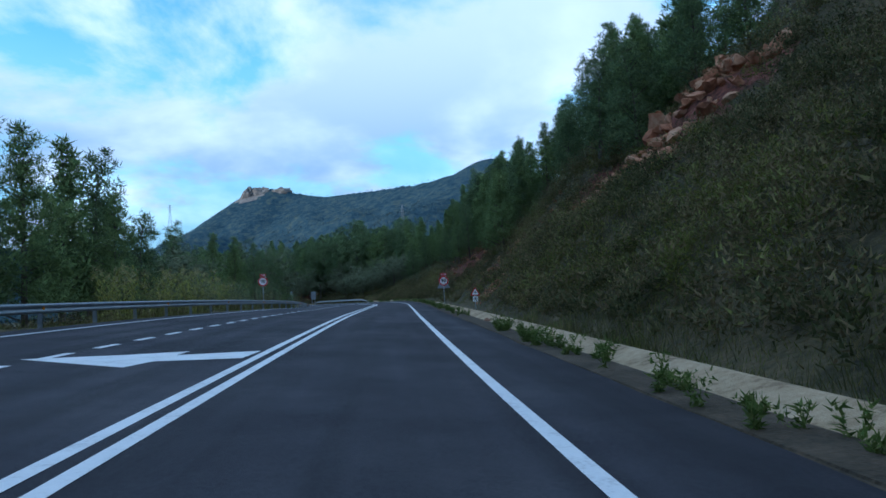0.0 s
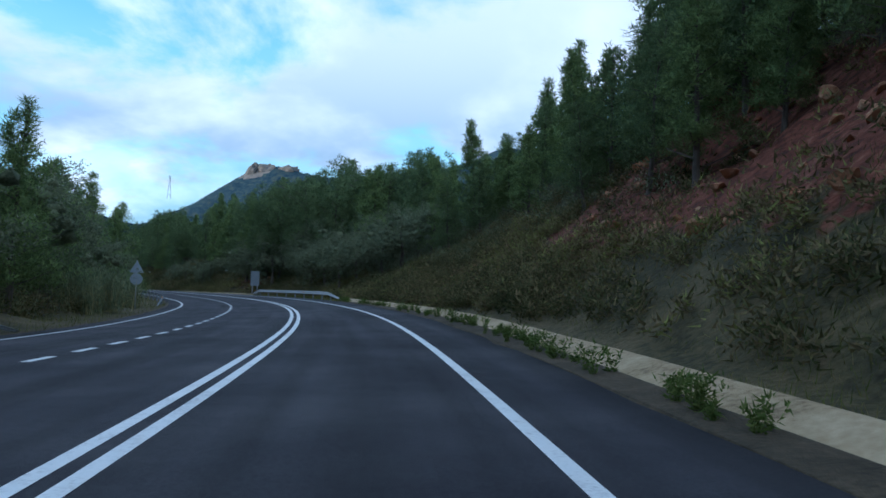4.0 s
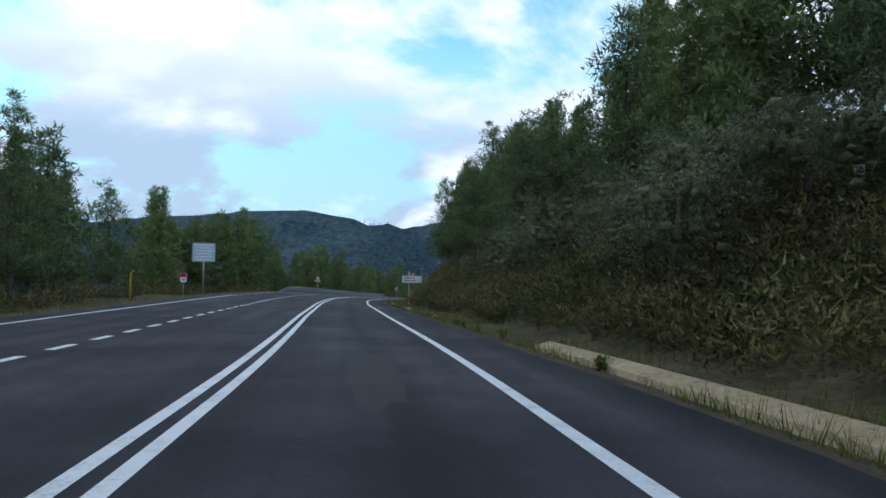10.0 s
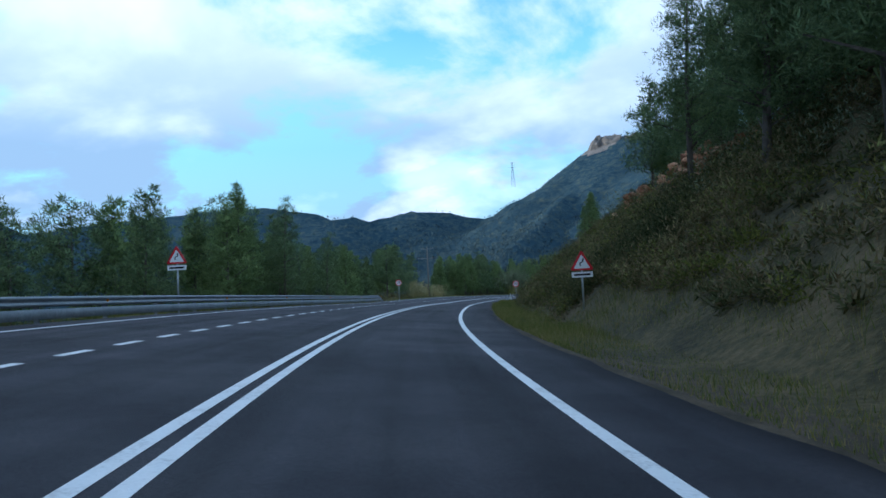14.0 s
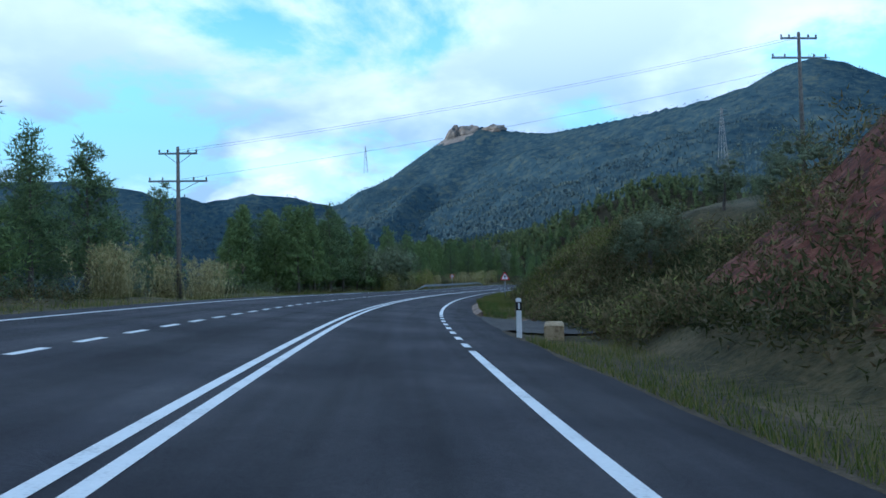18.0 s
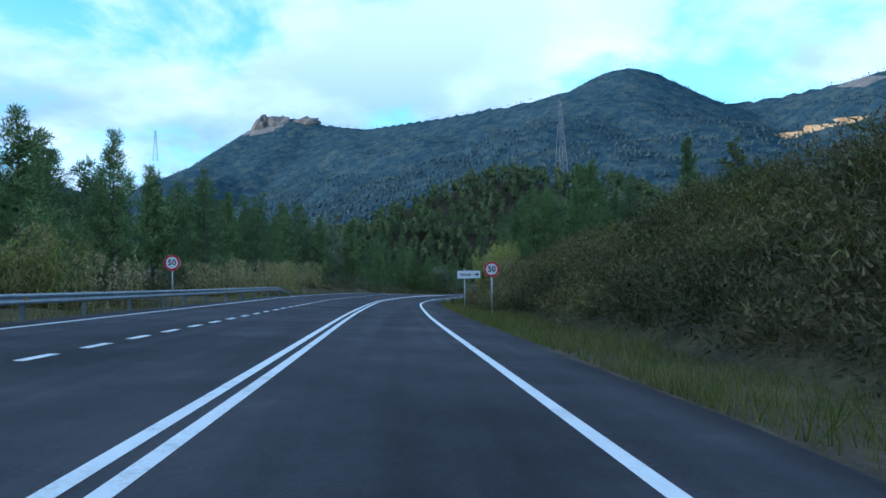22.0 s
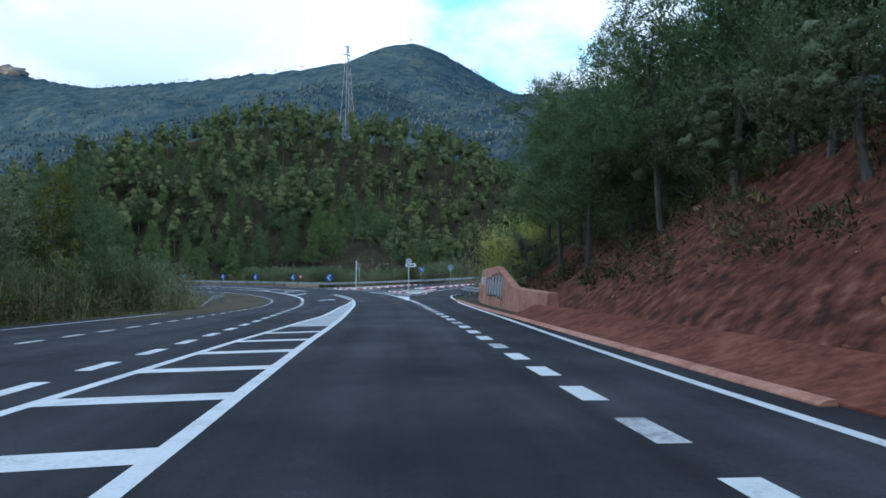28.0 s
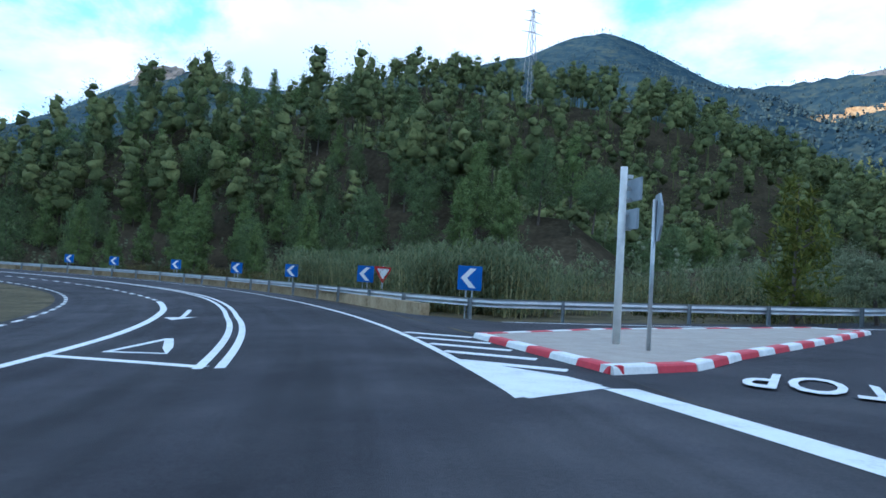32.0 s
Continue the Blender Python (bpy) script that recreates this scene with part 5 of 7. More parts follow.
def chevron(s, d, size, turn):
    ob = at_road_empty("chevron_sign", s, d, turn)
    tagged(ob, "square blue curve marker with a white chevron", "road sign", "chevrons round the bend")
    for q in (-0.12, 0.12):
        part("leg", boxed(q - 0.03, q + 0.03, 0.02, 0.08, -0.6, 1.45), M_STEEL, ob)
    c = 1.47
    part("sign_plate", boxed(-size / 2, size / 2, -0.015, 0.02, c - size / 2, c + size / 2), M_SBLUE, ob)
    k = size
    face_child("chevron_mark", plate([(-.38 * k, 0), (.0 * k, .40 * k), (.26 * k, .40 * k), (-.12 * k, 0), (.26 * k, -.40 * k), (.0 * k, -.40 * k)][::-1], -0.020, -0.015), M_SWHITE, ob, c)
    return ob


def at_road_empty(name, s, d, turn):
    p = rd(s, d, 0)
    return empty_at(name, pose(*p, 0, 0, turn))


for s, d, size, turn in ((702.2, 8.6, 0.94, -2), (712.0, 7.5, 0.86, 4), (723.2, 7.4, 0.86, 10), (732.0, 7.4, 0.86, 14), (741.8, 7.4, 0.86, 18), (751.8, 7.4, 0.86, 24), (758.7, 7.4, 0.86, 28)):
    chevron(s, d, size, turn)
ob = at_road_empty("give_way_sign", 709.8, 7.6, 6)
tagged(ob, "red and white give way triangle among the cane", "road sign")
sign_pole(ob, 1.9, 0.035)
face_child("sign_plate", plate([(x, -q) for x, q in tri(0.95, 0.04)][::-1], -0.012, 0.02), M_SRED, ob, 1.45)
face_child("white_field", plate([(x, -q) for x, q in tri(0.62, 0.03)][::-1], -0.017, -0.012), M_SWHITE, ob, 1.49)
# large boards seen from behind, and other roadside things


def board_back(s, d, label):
    ob, drop = stand("road_sign_back", s, d, 0, 0, label)
    for q in (-0.36, 0.36):
        part("leg", boxed(q - 0.04, q + 0.04, -0.04, 0.04, -0.4, 1.5 + drop), M_STEEL, ob)
    bd = part("sign_board", boxed(-0.6, 0.6, -0.02, 0.03, 1.25 + drop, 3.3 + drop, 0.012), M_SIGNBACK, ob)
    for q in (1.45, 2.3, 3.1):
        part("rib", boxed(-0.58, 0.58, -0.06, -0.02, q + drop - 0.03, q + drop + 0.03), M_SIGNBACK, bd)
    part("edge_frame", boxed(-0.62, -0.59, -0.05, 0.035, 1.23 + drop, 3.32 + drop), M_STEELD, bd)
    part("edge_frame", boxed(0.59, 0.62, -0.05, 0.035, 1.23 + drop, 3.32 + drop), M_STEELD, bd)


board_back(176.4, 6.6, "grey back of a tall sign on legs behind guardrail")
board_back(180.4, -9.1, "grey back of a tall sign on legs beside pines")
ob, drop = stand("road_sign_back", 129.5, -10.2, 0, 0, "dark backs of a triangular and a round sign on one pole")
sign_pole(ob, 3.4 + drop)
face_child("rear_plate", plate(tri(1.0, 0.05), -0.02, 0.01), M_SIGNBACK, ob, 2.95 + drop)
face_child("rear_plate", plate(disc(0.42), -0.02, 0.01), M_SIGNBACK, ob, 2.05 + drop)
ob, drop = stand("information_board", 250.2, -9.6, 0, 6, "pale blue-white information board with rows of print", "sign")
sign_pole(ob, 4.1 + drop, 0.06)
face_child("sign_board", plate(rounded(1.75, 1.5, 0.03), -0.02, 0.02), M_SIGNBACK, ob, 3.3 + drop)
face_child("print_field", plate(rounded(1.68, 1.43, 0.03), -0.024, -0.02), plain("pale_blue_face", (0.42, 0.55, 0.66), 0.5, var=0.05), ob, 3.3 + drop)
bars(ob, 3.3 + drop, 1.68, 1.4, 6, M_SWHITE, -0.027)
ob, drop = stand("kilometre_marker", 243.1, -9.4, 0, 0, "small red and white kilometre plate on a post", "marker")
sign_pole(ob, 1.5 + drop, 0.03)
face_child("sign_plate", plate(rounded(0.42, 0.62, 0.03), -0.012, 0.012), M_SWHITE, ob, 1.25 + drop)
face_child("red_field", plate(rounded(0.38, 0.26, 0.02), -0.016, -0.012), M_SRED, ob, 1.41 + drop)
bars(ob, 1.10 + drop, 0.3, 0.2, 1, M_SBLACK, -0.016)
ob, drop = stand("marker_post", 234.0, -10.2, 0, 0, "yellow pipeline marker post with a bent top", "marker")
part("post", tube([(0, 0, -0.3), (0, 0, 1.55), (0.06, 0, 1.7), (0.14, 0, 1.72)], [0.055, 0.055, 0.055, 0.06], 10), M_SYELLOW, ob, smooth=True)
ob, drop = stand("delineator_post", 384.9, 5.2, 0, 0, "white delineator post with dark band and reflector", "marker")
part("post", boxed(-0.07, 0.07, -0.045, 0.045, -0.3, 1.05 + drop, 0.02), M_SWHITE, ob)
part("dark_band", boxed(-0.075, 0.075, -0.05, 0.05, 0.72 + drop, 0.95 + drop), M_SBLACK, ob)
part("reflector", boxed(-0.02, 0.02, -0.058, -0.05, 0.76 + drop, 0.92 + drop), M_SWHITE, ob)
for s, d in ((255.1, 12.4), (207.4, 13.2)):
    ob, drop = stand("notice_plate", s, d, 0, 10, "small white notice plate on a stake up the slope", "sign")
    part("stake", boxed(-0.03, 0.03, 0.0, 0.05, -0.4, 1.1), M_WOODPOLE, ob)
    face_child("sign_plate", plate(rounded(0.36, 0.36, 0.02), -0.012, 0.0), M_SWHITE, ob, 1.05)
    bars(ob, 1.05, 0.3, 0.28, 3, M_SBLACK)

# utility pole
ob, drop = stand("utility_pole", 411.7, -14.3, 0, 8, "tall timber power pole with two crossarms and insulators", "utility pole")
part("pole", tube([(0, 0, -0.5), (0, 0, 5), (0, 0, 10.2)], [0.17, 0.14, 0.10], 10), M_WOODPOLE, ob, smooth=True)
for z, w in ((9.75, 1.25), (7.9, 1.9)):
    arm = part("crossarm", boxed(-w, w, -0.06, 0.06, z - 0.06, z + 0.06, 0.01), M_STEELD, ob)
    for q in (-1, -0.55, 0.55, 1):
        part("insulator", tube([(q * w * 0.96, 0, z + 0.05), (q * w * 0.96, 0, z + 0.16), (q * w * 0.96, 0, z + 0.27)], [0.03, 0.07, 0.03], 8), M_WOODPOLE, arm)
    part("brace", tube([(-w * .7, 0.05, z - 0.03), (0, 0.05, z - 0.7), (w * .7, 0.05, z - 0.03)], [0.02, 0.02, 0.02], 6), M_STEELD, ob)

# second pole up the slope, and the wires over the road
left_top = land(411.7, -14.3)
ob, drop = stand("utility_pole", 413.5, 27.0, 0, 8, "grey power pole with crossarms among slope pines", "utility pole")
part("pole", tube([(0, 0, -0.5), (0, 0, 5), (0, 0, 10.6)], [0.17, 0.14, 0.10], 10), M_WOODPOLE, ob, smooth=True)
for z, w in ((10.2, 1.25), (8.9, 1.9)):
    arm = part("crossarm", boxed(-w, w, -0.06, 0.06, z - 0.06, z + 0.06, 0.01), M_STEELD, ob)
    for q in (-1, -0.55, 0.55, 1):
        part("insulator", tube([(q * w * 0.96, 0, z + 0.05), (q * w * 0.96, 0, z + 0.16), (q * w * 0.96, 0, z + 0.27)], [0.03, 0.07, 0.03], 8), M_WOODPOLE, arm)
right_top = land(413.5, 27.0)
cable_way = np.array(at_road(412, 0).to_3x3().col[1])
for k, z in ((-1.1, 9.9), (1.1, 9.9), (1.7, 8.1)):
    a, b = left_top + cable_way * k * 0.3 + np.array((0, 0, z)), right_top + cable_way * k * 0.3 + np.array((0, 0, z + 0.4))
    pts = [a + (b - a) * q - np.array((0, 0, 1.0)) * 4 * q * (1 - q) * 0.5 for q in np.linspace(0, 1, 15)]
    wire = part("power_cable", tube(pts, [0.008] * 15, 5), M_SBLACK, None)
    tagged(wire, "thin black power cable hanging across the road", "cable", "cables between the poles")
# ---------------------------------------------------------------- far land: valley, wooded hill, mountains
axis_s = np.arange(-75, 820, 4.0)
ax_x, ax_y, ax_tx, ax_ty = axis(axis_s)


def to_road(x, y):
    """Station and offset of world places."""
    x, y = np.asarray(x, float), np.asarray(y, float)
    s, d = np.empty(x.size), np.empty(x.size)
    fx, fy = x.ravel(), y.ravel()
    for a in range(0, x.size, 4000):
        q = (fx[a:a + 4000, None] - ax_x) ** 2 + (fy[a:a + 4000, None] - ax_y) ** 2
        i = q.argmin(1)
        dx, dy = fx[a:a + 4000] - ax_x[i], fy[a:a + 4000] - ax_y[i]
        s[a:a + 4000] = axis_s[i]
        side = np.sign(dx * ax_ty[i] - dy * ax_tx[i])
        d[a:a + 4000] = side * np.sqrt(q.min(1))
    return s.reshape(x.shape), d.reshape(x.shape)


# crest of the mountains: x, y, height
CREST = np.array([(-2100, 1250, 165), (-1800, 1400, 195), (-1500, 1560, 222), (-1250, 1560, 212), (-1050, 1560, 172), (-1000, 1632, 166), (-918, 1677, 188), (-759, 1694, 152), (-654, 1727, 184), (-560, 1744, 213), (-497, 1749, 245), (-476, 1749, 298), (-417, 1734, 300), (-351, 1715, 282), (-270, 1652, 259), (-150, 1533, 250), (-40, 1396, 238), (25, 1378, 249), (70, 1369, 269), (112, 1361, 282), (148, 1355, 269), (190, 1347, 236), (235, 1333, 224), (300, 1300, 226), (352, 1259, 230), (415, 1205, 240), (470, 1150, 234), (520, 1080, 220), (600, 950, 201), (680, 780, 176), (740, 500, 146), (760, 100, 116)], float)
# spurs that come down from the crest into the valley
SPURS = [np.array(v, float) for v in ([(-478, 1730, 275), (-485, 1560, 185), (-480, 1380, 105), (-460, 1200, 50)], [(-395, 1715, 245), (-335, 1520, 160), (-280, 1330, 85)], [(-150, 1540, 225), (-135, 1340, 165), (-95, 1180, 108), (-60, 1080, 58)],
                                      [(30, 1370, 225), (15, 1270, 180), (55, 1170, 122)], [(112, 1355, 262), (130, 1250, 192), (190, 1160, 134), (230, 1050, 80)], [(300, 1290, 205), (285, 1180, 150), (330, 1060, 95)], [(415, 1195, 215), (400, 1080, 140), (420, 960, 80)])]
# unseen range added behind, to the south-west, to keep low sun off the valley
SHADE_RANGE = np.array([(330, -1150, 280), (120, -930, 300), (-100, -600, 290), (-300, -330, 305), (-520, -60, 290), (-720, 215, 275), (-830, 330, 240), (-930, 470, 235), (-1000, 640, 165)], float)


def crest_height(x, y, line, wide, power):
    best = np.full(x.shape, -1e9)
    for (x0, y0, h0), (x1, y1, h1) in zip(line, line[1:]):
        q = ((x - x0) * (x1 - x0) + (y - y0) * (y1 - y0)) / ((x1 - x0) ** 2 + (y1 - y0) ** 2)
        q = np.clip(q, 0, 1)
        dist = np.hypot(x - x0 - q * (x1 - x0), y - y0 - q * (y1 - y0))
        best = np.maximum(best, (h0 + q * (h1 - h0) + 12) * np.maximum(1 - dist / wide, 0) ** power - 12)
    return best


def hill(x, y):
    u, v = (x + 100) / 112, (y - 838) / 92
    r = np.sqrt(u * u + v * v)
    return 55 * np.exp(-(r ** 2.6)) + 5 * wob(x, y, 40, 3) * np.exp(-r * r)


def far_height(x, y):
    s, d = to_road(x, y)
    base = -9 + 3 * wob(x, y, 120, 1)
    mt = crest_height(x, y, CREST, 620, 1.5)
    for line in SPURS:
        mt = np.maximum(mt, crest_height(x, y, line, 230, 1.25))
    rise = np.clip((mt + 12) / 120, 0, 1)
    mt = mt + rise * (15 * wob(x, y, 110, 2) + 11 * np.abs(wob(x, y, 62, 5)) + 5 * wob(x, y, 30, 9)) * np.clip((235 - mt) / 60, 0.12, 1)
    spur = 30 * np.exp(-(((x + 60) / 170) ** 2 + ((y - 1120) / 90) ** 2)) + 28 * np.exp(-(((x - 330) / 150) ** 2 + ((y - 960) / 130) ** 2)) + 24 * np.exp(-(((x + 330) / 150) ** 2 + ((y - 900) / 120) ** 2))
    z = np.maximum(base, mt) + spur
    z = np.maximum(z, crest_height(x, y, SHADE_RANGE, 330, 1.0))
    z = z + hill(x, y)
    edge = land(s, np.clip(d, -62, 66))[..., 2]
    near = np.clip((np.abs(d) - 60) / 100, 0, 1)
    near = near * near * (3 - 2 * near)
    z = (edge - 2.0 - 14 * smooth01((64 - np.abs(d)) / 16)) * (1 - near) + z * near
    front = smooth01((d - 20) / 40)
    lowland = np.where((s > 690) & (d > 0), -4.9 - 0.4 * smooth01((d - 8) / 6) + front * np.maximum(hill(x, y) + 1, 0), z)
    return np.where((s > 690) & (d > 0) & (d < 60), lowland * (1 - smooth01((d - 30) / 30)) + np.maximum(lowland, z) * smooth01((d - 30) / 30), z)


fx = np.concatenate([np.linspace(-2500, -700, 46)[:-1], np.linspace(-700, 420, 76), np.linspace(420, 1500, 28)[1:]])
fy = np.concatenate([np.linspace(-1000, -100, 22)[:-1], np.linspace(-100, 620, 40)[:-1], np.linspace(620, 1020, 45), np.linspace(1020, 1560, 40)[1:], np.linspace(1560, 1840, 22)[1:], np.linspace(1840, 2700, 12)[1:]])
FX, FY = np.meshgrid(fx, fy)
FZ = far_height(FX, FY)
fq = grid(len(fy), len(fx))
zc = FZ.ravel()[fq].mean(1)
cx, cy = FX.ravel()[fq].mean(1), FY.ravel()[fq].mean(1)
cliff = ((np.hypot(cx + 470, cy - 1735) < 44) & (zc > 240)) | ((zc > 205) & (cx > 330) & (wob(cx, cy, 38, 4) > -0.1) & (cy < 1260)) 
far = new("far_land", mesh_from("far_land", np.stack([FX, FY, FZ], -1).reshape(-1, 3), fq, [M_FLOOR_HAZED, M_CLIFF, M_LITTER], True, np.where((cy < 960) & (cy > 600) & (cx > -360) & (cx < 340), 2, cliff.astype(int))))
tagged(far, "wooded valley floor, hill and limestone mountains in the distance", "mountain", kind="structure")
# pale rock faces standing proud of the crest
for n, (x, y, w, h, turn) in enumerate([(-474, 1735, 40, 58, 40), (-445, 1732, 56, 40, 0), (-392, 1728, 50, 26, -10), (395, 1200, 60, 34, -35), (432, 1168, 60, 36, -40), (465, 1125, 60, 34, -45), (500, 1085, 60, 24, -50)]):
    rng = random.Random(n)
    bmr = bmesh.new()
    bmesh.ops.create_icosphere(bmr, subdivisions=3, radius=1)
    for v in bmr.verts:
        k = noise.noise(v.co * 1.7 + Vector((n * 5, 0, 0))) * 0.35 + noise.noise(v.co * 5 + Vector((n, 3, 0))) * 0.2
        v.co = Vector((v.co.x * w / 2, v.co.y * 16, v.co.z * h / 2)) * (1 + k)
    z0 = float(far_height(np.array([x]), np.array([y]))[0])
    cl = part("rock_cliff", bmr, M_CLIFF, None)
    cl.matrix_world = pose(x, y, z0 - h * 0.22, 0, 0, turn)
    tagged(cl, "pale limestone rock face on the mountain crest", "cliff", "rock faces on the crest")

# ochre cuttings of an old quarry on the slope
for n, (x, y, w, h) in enumerate([(200, 1120, 34, 10), (228, 1112, 22, 8), (262, 1110, 30, 9), (214, 1096, 16, 7)]):
    bmr = bmesh.new()
    bmesh.ops.create_cube(bmr, size=1)
    bmesh.ops.subdivide_edges(bmr, edges=bmr.edges[:], cuts=5, use_grid_fill=True)
    for v in bmr.verts:
        k = noise.noise(v.co * 3.1 + Vector((n * 7, 1, 0))) * 0.3
        v.co = Vector((v.co.x * w * (1 + k), v.co.y * 9 * (1 + k) + v.co.z * 3, v.co.z * h * (1 + 0.6 * k)))
    z0 = float(far_height(np.array([x]), np.array([y]))[0])
    cut = part("quarry_face", bmr, M_QUARRY, None)
    cut.matrix_world = pose(x, y, z0 + h * 0.1, 0, 0, -25)
    tagged(cut, "ochre earth face of an old quarry among pines", "quarry face", "quarry faces on the mountain")

# ---------------------------------------------------------------- foliage


def leaves(centres, radii, k, length, width, rng, squash=0.8, spiky=0.35, shell=0.55, upright=0.3):
    """k leaf triangles round every centre, lying mostly along the clump's surface; spiky turns them outwards."""
    c = np.repeat(np.asarray(centres, float), k, 0)
    r = np.repeat(np.broadcast_to(np.asarray(radii, float), (len(centres),)), k)
    m = len(c)
    v = rng.normal(size=(m, 3)); v /= np.linalg.norm(v, axis=1)[:, None]
    rad = r * (shell + (1 - shell) * rng.random(m))
    p = c + v * rad[:, None] * np.array((1, 1, squash))
    face = v + rng.normal(size=(m, 3)) * 0.35
    tang = np.cross(face, rng.normal(size=(m, 3))); tang /= np.linalg.norm(tang, axis=1)[:, None] + 1e-9
    way = tang + v * spiky + np.array((0, 0, upright))
    way /= np.linalg.norm(way, axis=1)[:, None]
    side = np.cross(way, face); side /= np.linalg.norm(side, axis=1)[:, None] + 1e-9
    ln, wd_ = length * (0.6 + 0.8 * rng.random(m)), width * (0.7 + 0.6 * rng.random(m))
    a, b, t = p - side * wd_[:, None] / 2, p + side * wd_[:, None] / 2, p + way * ln[:, None]
    verts = np.stack([a, b, t], 1).reshape(-1, 3)
    return verts, np.arange(3 * m).reshape(-1, 3)


def crown_leaves(centres, radii, hubs, *rest):
    """Leaves that face outwards from their crown's hub, so that a crown takes the light as one rounded mass."""
    v, f = leaves(centres, radii, *rest)
    k = rest[0]
    t = v.reshape(-1, 3, 3)
    mid = t.mean(1)
    away = mid - np.repeat(np.broadcast_to(np.asarray(hubs, float), (len(centres), 3)), k, 0)
    near = mid - np.repeat(np.asarray(centres, float), k, 0)
    away /= np.linalg.norm(away, axis=1)[:, None] + 1e-9
    near /= np.linalg.norm(near, axis=1)[:, None] + 1e-9
    n = 0.55 * away + 0.45 * near
    n /= np.linalg.norm(n, axis=1)[:, None] + 1e-9
    back = (np.cross(t[:, 1] - t[:, 0], t[:, 2] - t[:, 0]) * n).sum(1) < 0
    t[back] = t[back][:, ::-1]
    return t.reshape(-1, 3), f, np.repeat(n, 3, 0)


def ico(level):
    """Unit directions and faces of an icosphere, facing outwards."""
    bm = bmesh.new()
    bmesh.ops.create_icosphere(bm, subdivisions=level, radius=1.0)
    bm.verts.ensure_lookup_table()
    v, f = np.array([tuple(q.co) for q in bm.verts]), np.array([[q.index for q in g.verts] for g in bm.faces])
    bm.free()
    return v, f


OCTA = (np.array([(1, 0, 0), (-1, 0, 0), (0, 1, 0), (0, -1, 0), (0, 0, 1), (0, 0, -1)], float), np.array([(0, 2, 4), (2, 1, 4), (1, 3, 4), (3, 0, 4), (2, 0, 5), (1, 2, 5), (3, 1, 5), (0, 3, 5)]))
PUFF = (OCTA, ico(1), ico(2))


def puffs(centres, radii, hubs, rng, level=1, squash=0.85, rough=0.22, lean=0.4):
    """A knobbly solid mass of foliage round every centre, to stand behind the loose leaves."""
    d, f = PUFF[level]
    c = np.asarray(centres, float)
    n, m = len(c), len(d)
    r = np.broadcast_to(np.asarray(radii, float), (n,))
    q = rng.normal(size=(n, 4)); q /= np.linalg.norm(q, axis=1)[:, None]
    w, x, y, z = q.T
    turn = np.stack([1 - 2 * (y * y + z * z), 2 * (x * y - z * w), 2 * (x * z + y * w), 2 * (x * y + z * w), 1 - 2 * (x * x + z * z), 2 * (y * z - x * w), 2 * (x * z - y * w), 2 * (y * z + x * w), 1 - 2 * (x * x + y * y)], 1).reshape(n, 3, 3)
    way = np.einsum("nij,mj->nmi", turn, d)
    size = r[:, None] * np.clip(1 + rough * rng.normal(size=(n, m)), 0.5, 1.6)
    v = c[:, None] + way * size[..., None] * np.array((1, 1, squash))
    away = c - np.broadcast_to(np.asarray(hubs, float), (n, 3))
    away = away / (np.linalg.norm(away, axis=1)[:, None] + 1e-9)
    nrm = way * (1 - lean) + away[:, None] * lean + 0.12 * rng.normal(size=v.shape)
    nrm /= np.linalg.norm(nrm, axis=2)[..., None] + 1e-9
    return v.reshape(-1, 3), (f[None] + (np.arange(n) * m)[:, None, None]).reshape(-1, 3), nrm.reshape(-1, 3)


def crown_mesh(name, pieces, mat):
    v, f = joined([p[:2] for p in pieces])
    me = mesh_from(name, v, f, mat)
    me.polygons.foreach_set("use_smooth", np.ones(len(me.polygons), bool))
    me.normals_split_custom_set_from_vertices(np.concatenate([p[2] for p in pieces]).tolist())
    return me


def joined(pieces):
    vs, fs, n = [], [], 0
    for v, f in pieces:
        vs.append(v); fs.append(f + n); n += len(v)
    return np.concatenate(vs), np.concatenate(fs)


def limb_into(bm, points, radii):
    lb = tube(points, radii, 3, False)
    tmp = bpy.data.meshes.new("limb"); lb.to_mesh(tmp); lb.free(); bm.from_mesh(tmp); bpy.data.meshes.remove(tmp)


coarse = {}


